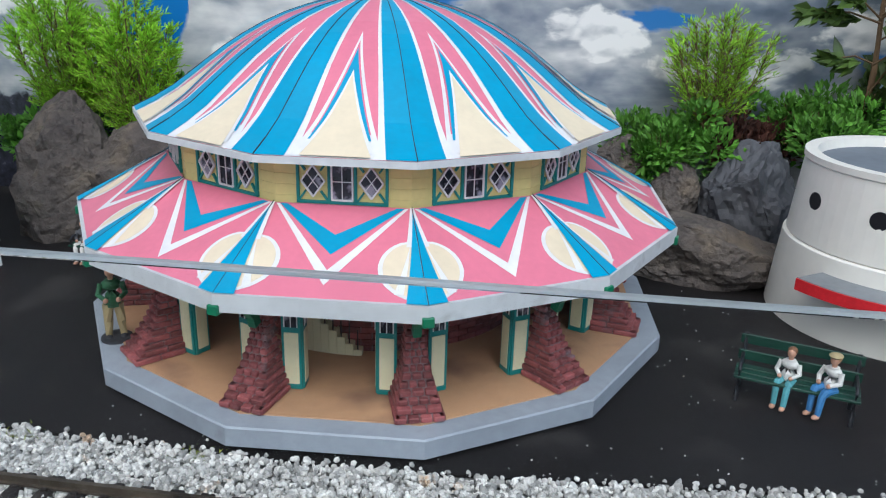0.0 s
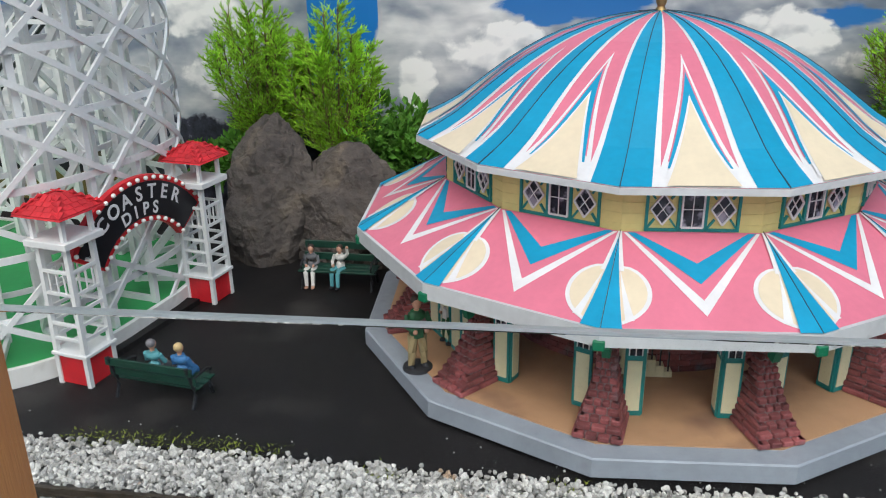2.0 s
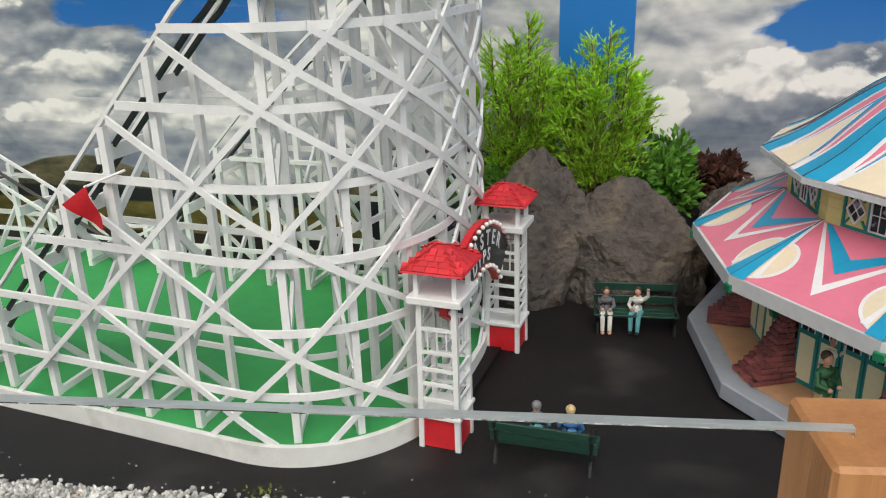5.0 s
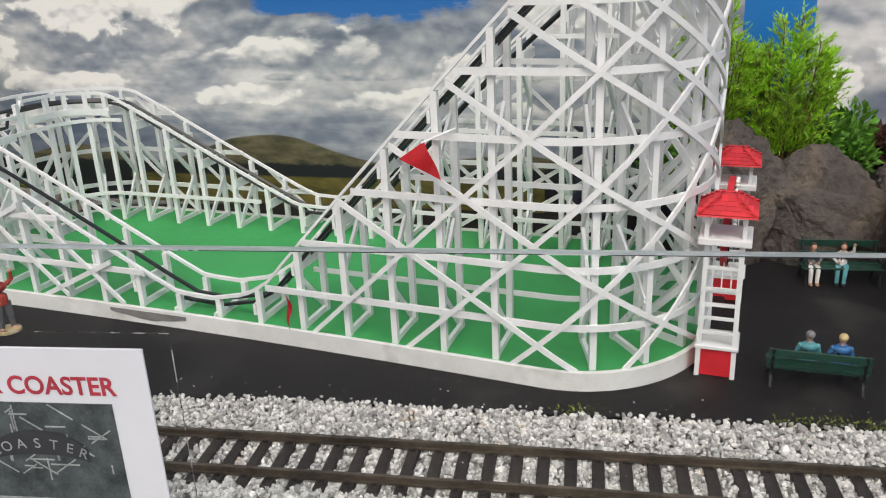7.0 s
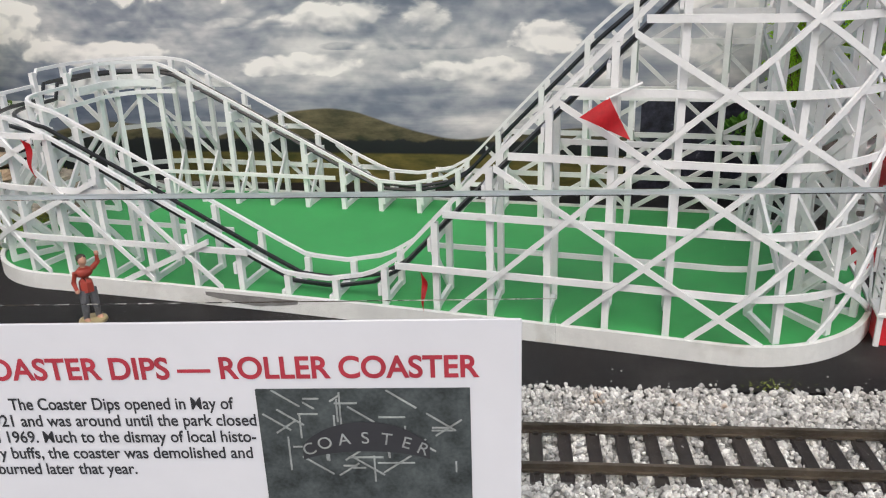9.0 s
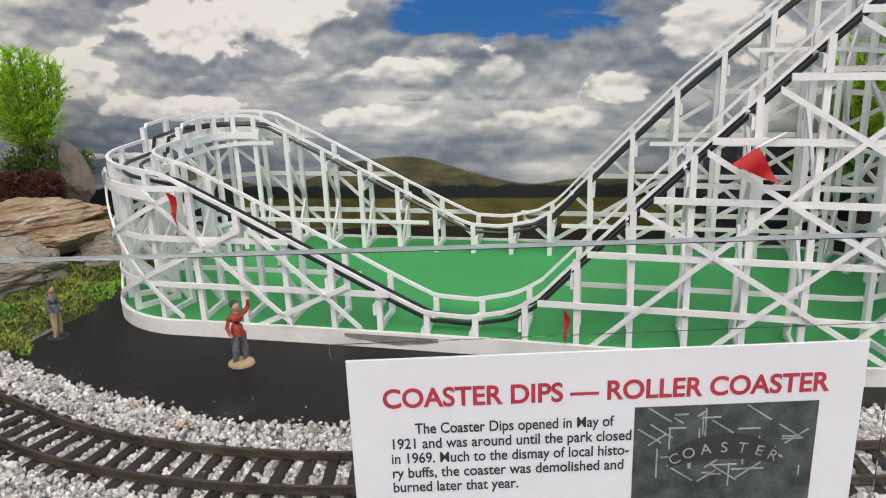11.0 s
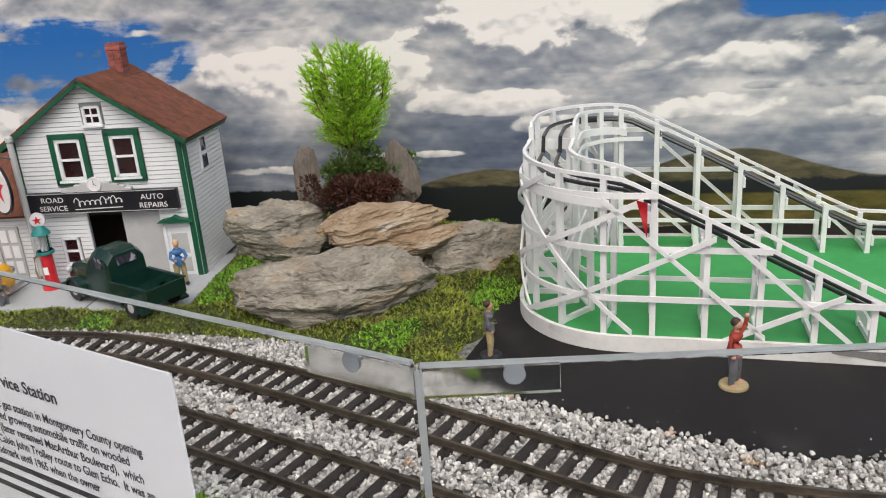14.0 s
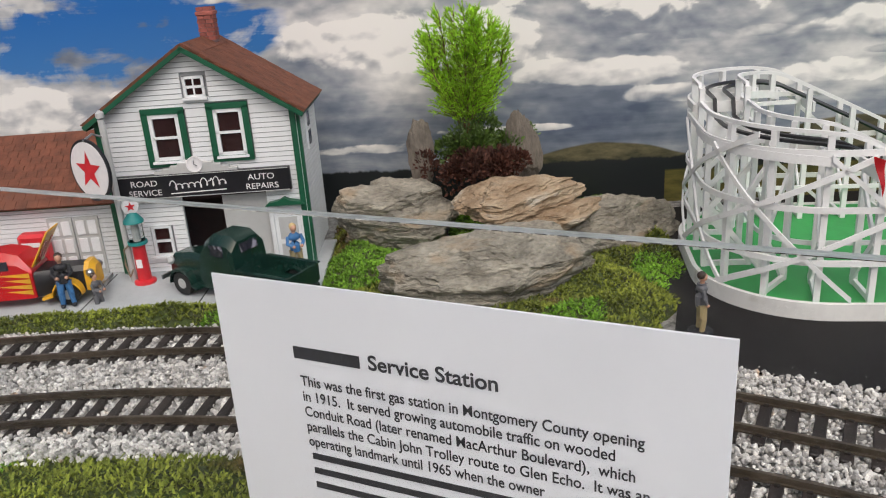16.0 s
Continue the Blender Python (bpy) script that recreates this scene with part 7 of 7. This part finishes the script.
for k, s in enumerate((-0.010, 0.0, 0.010)):
    box(bm, (0.018 - 0.004 * (k % 2), s, -0.0013), (0.030, 0.005, 0.0008), Matrix.Translation((0.028, 0, 0.050)) @ Matrix.Rotation(radians(-58), 4, 'Y'))
    box(bm, (0.018 - 0.004 * (k % 2), s, 0.0013), (0.030, 0.005, 0.0008), Matrix.Translation((0.028, 0, 0.050)) @ Matrix.Rotation(radians(-58), 4, 'Y'))
part("flame", bm, CARRED, hood)
for y in (-0.0284, 0.0284):
    for k in range(4):
        bm = B()
        z = 0.020 + 0.007 * k
        v = [bm.verts.new(p) for p in ((0.026, y, z - 0.003), (0.026, y, z + 0.003), (-0.004 - 0.011 * (k % 2), y * 1.004, z + 0.003))]
        bm.faces.new(v)
        part("flame", bm, FLAME, cb)
    bm = B()
    box(bm, (-0.006, y * 0.985, 0.055), (0.020, 0.0012, 0.011))
    part("side_window", bm, GLASSD, cb)
    bm = B()
    box(bm, (-0.034, y * 0.985, 0.054), (0.024, 0.0012, 0.011))
    part("side_window", bm, GLASSD, cb)
for x in (0.066, -0.062):
    for y in (-0.027, 0.027):
        wheel(rod, x, y, 0.0140, 0.009, GREYP)
        bm = B()
        pts = [Vector((x + 0.0172 * math.cos(a), y, 0.0140 + 0.0172 * math.sin(a))) for a in [math.pi * k / 8 for k in range(9)]] + [Vector((x - 0.030, y, 0.011))]
        ribbon(bm, pts, [Vector((0, 1, 0))] * len(pts), 0.012, 0.003)
        part("fender", bm, FLAME if x > 0 else CARRED, rod, "flame-painted fender" if x > 0 else "red fender", True)
for y in (-0.016, 0.016):
    bm = B()
    bmesh.ops.create_icosphere(bm, subdivisions=2, radius=0.0052)
    bmesh.ops.translate(bm, vec=(0.091, y, 0.034), verts=bm.verts)
    part("headlight", bm, STEEL, rod, "chrome headlight", True)
bm = B()
beam(bm, (0.100, -0.027, 0.014), (0.100, 0.027, 0.014), 0.003, 0.005)
part("bumper", bm, STEEL, rod, "chrome bumper")

vend = thing("vending_machine", HM @ Matrix.Translation((0.350, -0.012, 0)), "red rounded bottle vending machine against the annex", "vending machine")
bm = B()
box(bm, (0, 0, 0.034), (0.036, 0.020, 0.068), None, 0.004)
part("cabinet", bm, RED, vend, "red cabinet")
bm = B()
box(bm, (0, -0.0104, 0.055), (0.024, 0.001, 0.006), None, 0.0003)
part("script_mark", bm, RWHITE, vend, "white plain mark")
bm = B()
box(bm, (0.010, -0.0104, 0.036), (0.006, 0.001, 0.020))
part("slot_panel", bm, GREYP, vend)

# ---------------------------------------------------------------- flags and the coaster train
def flag(top, low, tip, label, stick_to=None):
    """A pennant between two hoist corners and a tip, with a soft wave."""
    top, low, tip = Vector(top), Vector(low), Vector(tip)
    t = thing("flag", Matrix.Translation(top), label, "flag", "red pennants")
    bm = B()
    rows = []
    side = (low - top).cross(tip - top).normalized()
    for k in range(11):
        u = k / 10
        w = side * 0.0022 * math.sin(u * 7)
        a_, b_ = top + (tip - top) * u + w - top, low + (tip - low) * u * 0.97 + w - top
        rows.append([bm.verts.new(a_), bm.verts.new(b_)])
    for p, q in zip(rows, rows[1:]):
        bm.faces.new((p[0], p[1], q[1], q[0]))
    bmesh.ops.solidify(bm, geom=bm.faces[:], thickness=0.0005)
    part("pennant", bm, RED, t, "red cloth pennant", True)
    if stick_to:
        bm = B()
        tube(bm, [low - top + (top - low) * 0.9, Vector(stick_to) - top], 0.0011, 6)
        part("flag_stick", bm, WHITE, t)
    return t


flag(KP(0.990, 0.368, 0.224), KP(1.012, 0.362, 0.209), KP(0.972, 0.360, 0.193), "red pennant on a white stick at the coaster slope", KP(0.966, 0.384, 0.233))
flag(KP(1.156, 0.379, 0.058), KP(1.149, 0.378, 0.048), KP(1.154, 0.376, 0.018), "small red pennant at the coaster dip")
flag(KP(1.577, 0.374, 0.168), KP(1.566, 0.374, 0.164), KP(1.566, 0.371, 0.128), "small red pennant at the coaster's low turn")
train = thing("coaster_train", Matrix.Identity(4), "black coaster train standing on the high turn", "coaster train")
for k in range(5):
    s_ = LTOT - 0.035 - 0.062 * k
    p, nn = lp(s_, 0.037, rail_z(s_) - 0.010), lnorm(s_)
    tt = nn.cross(Vector((0, 0, 1)))
    Mt = Matrix(((tt.x, nn.x, 0, p.x), (tt.y, nn.y, 0, p.y), (0, 0, 1, p.z), (0, 0, 0, 1)))
    bm = B()
    loft(bm, [(-0.027, 0.015, 0.0, 0.016, 0.003), (-0.02, 0.017, 0.0, 0.020, 0.004), (0.012, 0.017, 0.0, 0.014, 0.003), (0.027, 0.014, 0.0, 0.020, 0.005)])
    bmesh.ops.transform(bm, matrix=Mt, verts=bm.verts)
    car = part("car", bm, BLACKP, train, "black coaster car", True)

# ---------------------------------------------------------------- barrier: post, acrylic panes, notices
post = thing("barrier_post", Matrix.Translation((-0.4392, 0.2755, 0)) @ Matrix.Rotation(radians(-6), 4, 'Z'), "square cedar barrier post with a steel screw", "post")
bm = B()
box(bm, (0, 0, -0.28), (0.0385, 0.0385, 1.046), None, 0.0015)
part("timber", bm, CEDAR, post, "oiled cedar timber")
bm = B()
lathe(bm, [(0.0045, 0), (0.0042, 0.0012), (0.002, 0.0018), (0.0012, 0.0008)], 18)
bmesh.ops.transform(bm, matrix=Matrix.Translation((-0.0010, -0.0195, 0.2115)) @ Matrix.Rotation(math.pi / 2, 4, 'X'), verts=bm.verts)
part("screw", bm, STEEL, post, "steel cross-head screw", True)


def pane(p, q, z0, z1a, z1b, label):
    p, q = Vector((*p, 0)), Vector((*q, 0))
    d = (q - p).normalized()
    nn = Vector((-d.y, d.x, 0))
    t = thing("acrylic_pane", Matrix.Identity(4), label, "barrier pane", "barrier panes")
    bm = B()
    th = 0.0013
    v = [bm.verts.new(e + nn * s * th + Vector((0, 0, z))) for e, zt in ((p, z1a), (q, z1b)) for s, z in ((-1, z0), (1, z0), (1, zt - 0.001), (-1, zt - 0.001))]
    for i in ((0, 1, 2, 3), (7, 6, 5, 4), (0, 4, 5, 1), (1, 5, 6, 2), (2, 6, 7, 3), (3, 7, 4, 0)):
        bm.faces.new([v[k] for k in i])
    sheet = part("sheet", bm, PLEXI, t, "clear acrylic sheet")
    sheet.visible_shadow = False
    bm = B()
    beam(bm, p + Vector((0, 0, z1a)), q + Vector((0, 0, z1b)), 2 * th, 0.0012)
    e = part("polished_edge", bm, EDGE, t, "polished grey top edge")
    e.visible_shadow = False


PC = (-1.602, 0.401)
pane((0.9, 0.124), (-0.4380, 0.272), -0.02, 0.226, 0.2425, "clear acrylic barrier pane with polished edge")
pane((-0.4480, 0.2735), PC, -0.02, 0.2455, 0.2590, "clear acrylic barrier pane with polished edge")
pane((PC[0] - 0.003, PC[1] + 0.003), (-2.46, 1.020), -0.02, 0.2590, 0.2590, "clear acrylic barrier pane with polished edge")
CLIPM = glass_mat("frosted_clip", (0.90, 0.92, 0.93), 1.06)
CLIPM.node_tree.nodes["Principled BSDF"].inputs["Roughness"].default_value = 0.22
clip = thing("corner_clip", Matrix.Translation((*PC, 0.252)), "clear corner bracket joining two barrier panes with screws", "bracket")
d2_ = Vector((-0.811, 0.585, 0))
d1_ = Vector((0.9925, -0.110, 0))
for d_ in (d1_, d2_):
    bm = B()
    n_ = Vector((-d_.y, d_.x, 0)) * (1 if d_ is d2_ else -1)
    beam(bm, n_ * 0.0038 + Vector((0, 0, 0.0015)), d_ * 0.050 + n_ * 0.0038 + Vector((0, 0, 0.0015)), 0.002, 0.011)
    part("plate", bm, CLIPM, clip).visible_shadow = False
    bm = B()
    lathe(bm, [(0.0042, 0), (0.004, 0.0018), (0.001, 0.003)], 14)
    bmesh.ops.transform(bm, matrix=Matrix.Translation(d_ * 0.034 + n_ * 0.0) @ (-n_).to_track_quat('Z', 'Y').to_matrix().to_4x4() , verts=bm.verts)
    bmesh.ops.translate(bm, vec=-n_ * 0.003, verts=bm.verts)
    part("screw", bm, STEEL, clip, "steel screw", True)
bm = B()
beam(bm, (-0.001, -0.003, -0.27), (-0.001, -0.003, 0.006), 0.0028, 0.003, (0, 1, 0))
part("joint_edge", bm, EDGE, clip)


def notice(tl, tr, h, label, lean=0.0):
    """A printed card hung on the barrier; local x runs along its top, y up, z out of the face."""
    tl, tr = Vector(tl), Vector(tr)
    x = (tr - tl).normalized()
    z = x.cross(Vector((0, 0, 1))).normalized()
    y = z.cross(x)
    m = Matrix(((x.x, y.x, z.x, tl.x), (x.y, y.y, z.y, tl.y), (x.z, y.z, z.z, tl.z), (0, 0, 0, 1)))
    w = (tr - tl).length
    t = thing("notice", m, label, "notice", "printed notices")
    bm = B()
    box(bm, (w / 2, -h / 2, 0), (w, h, 0.0012), None, 0.0003)
    part("card", bm, PAPER, t, "white laminated card")
    return t, w


def put_text(t, body, x, y, size, width, material=INK, bold=0.012):
    """One printed line, set to a given width from x."""
    ob = text(body, size, Matrix.Identity(4), material, t, align='LEFT', extrude=0.00005, width=width, bold=bold)
    ob.data.transform(Matrix.Translation((x, y, 0.0009)))
    return ob


n1, w1 = notice((-1.181, 0.3465, 0.2045), (-0.945, 0.3195, 0.2045), 0.17, "white printed notice about the roller coaster with a dark photograph")
put_text(n1, "COASTER DIPS — ROLLER COASTER", w1 * 0.065, -0.0245, 0.0135, w1 * 0.865, INKR, 0.022)
for k, (ln, x0, x1) in enumerate((("The Coaster Dips opened in May of", 0.125, 0.515), ("1921 and was around until the park closed", 0.075, 0.545), ("in 1969. Much to the dismay of local histo-", 0.075, 0.545), ("ry buffs, the coaster was demolished and", 0.075, 0.535), ("burned later that year.", 0.075, 0.325))):
    put_text(n1, ln, w1 * x0, -0.0385 - k * 0.0078, 0.0078, w1 * (x1 - x0), INK)
PHOTO = mat("photo_print", (0.085, 0.10, 0.10), 0.3, var=0.5, scale=90, color2=(0.012, 0.016, 0.016))
PHOTOL = mat("photo_light", (0.36, 0.38, 0.37), 0.3, var=0.3, scale=90)
PX, PY = w1 * 0.735, -0.0625
bm = B()
box(bm, (PX, PY, 0.0008), (w1 * 0.36, 0.066, 0.0004))
ph = part("photograph", bm, PHOTO, n1, "black and white photograph")
rng = random.Random(8)
for k in range(40):
    bm = B()
    x, y = PX + rng.uniform(-0.038, 0.038), PY + 0.010 + rng.uniform(-0.016, 0.020)
    box(bm, (0, 0, 0), (rng.uniform(0.005, 0.016), 0.0007, 0.0003), Matrix.Translation((x, y, 0.00115)) @ Matrix.Rotation(radians(rng.choice((0, 90, 90, 35, -35))), 4, 'Z'))
    part("photo_stroke", bm, PHOTOL, ph)
bm = B()
box(bm, (PX, PY - 0.027, 0.0011), (w1 * 0.355, 0.010, 0.0003))
part("photo_ground", bm, PHOTOL, ph)
bm = B()
rows = []
for k in range(15):
    a = radians(150 - 120 * k / 14)
    rows.append([bm.verts.new((PX + 0.030 * math.cos(a), PY - 0.004 + (0.014 + e) * math.sin(a), 0.0014)) for e in (-0.006, 0.008)])
for p, q in zip(rows, rows[1:]):
    bm.faces.new((p[0], p[1], q[1], q[0]))
part("photo_arch", bm, INK, ph)
for k, ch in enumerate("COASTER"):
    a = radians(140 - 100 * k / 6)
    text(ch, 0.0078, Matrix.Translation((PX + 0.029 * math.cos(a), PY - 0.006 + 0.014 * math.sin(a), 0.0017)) @ Matrix.Rotation((a - math.pi / 2) * 0.5, 4, 'Z'), PHOTOL, ph, extrude=0.00005)
sl = B()
box(sl, (w1 / 2 + 0.003, -0.085, -0.0022), (w1 + 0.020, 0.184, 0.0010))
part("sleeve", sl, PLEXI, n1, "clear plastic sleeve").visible_shadow = False

n2, w2 = notice((-1.932, 0.652, 0.2185), (-1.7205, 0.5025, 0.2165), 0.20, "white printed notice about the service station")
bm = B()
box(bm, (w2 * 0.252, -0.0385, 0.0008), (w2 * 0.150, 0.0068, 0.0003), None)
part("bar", bm, INK, n2)
put_text(n2, "Service Station", w2 * 0.345, -0.0415, 0.0115, w2 * 0.262, INK, 0.02)
for k, (ln, x1) in enumerate((("This was the first gas station in Montgomery County opening", 0.835), ("in 1915.  It served growing automobile traffic on wooded", 0.785), ("Conduit Road (later renamed MacArthur Boulevard),  which", 0.82), ("parallels the Cabin John Trolley route to Glen Echo.  It was an", 0.845), ("operating landmark until 1965 when the owner", 0.66))):
    put_text(n2, ln, w2 * 0.185, -0.0575 - k * 0.0091, 0.0085, w2 * (x1 - 0.155), INK)
for k in range(3):
    bm = B()
    box(bm, (w2 * 0.50, -0.0550 - (5 + k) * 0.0091, 0.0008), (w2 * 0.62, 0.0038, 0.0003))
    part("bar", bm, INK, n2)
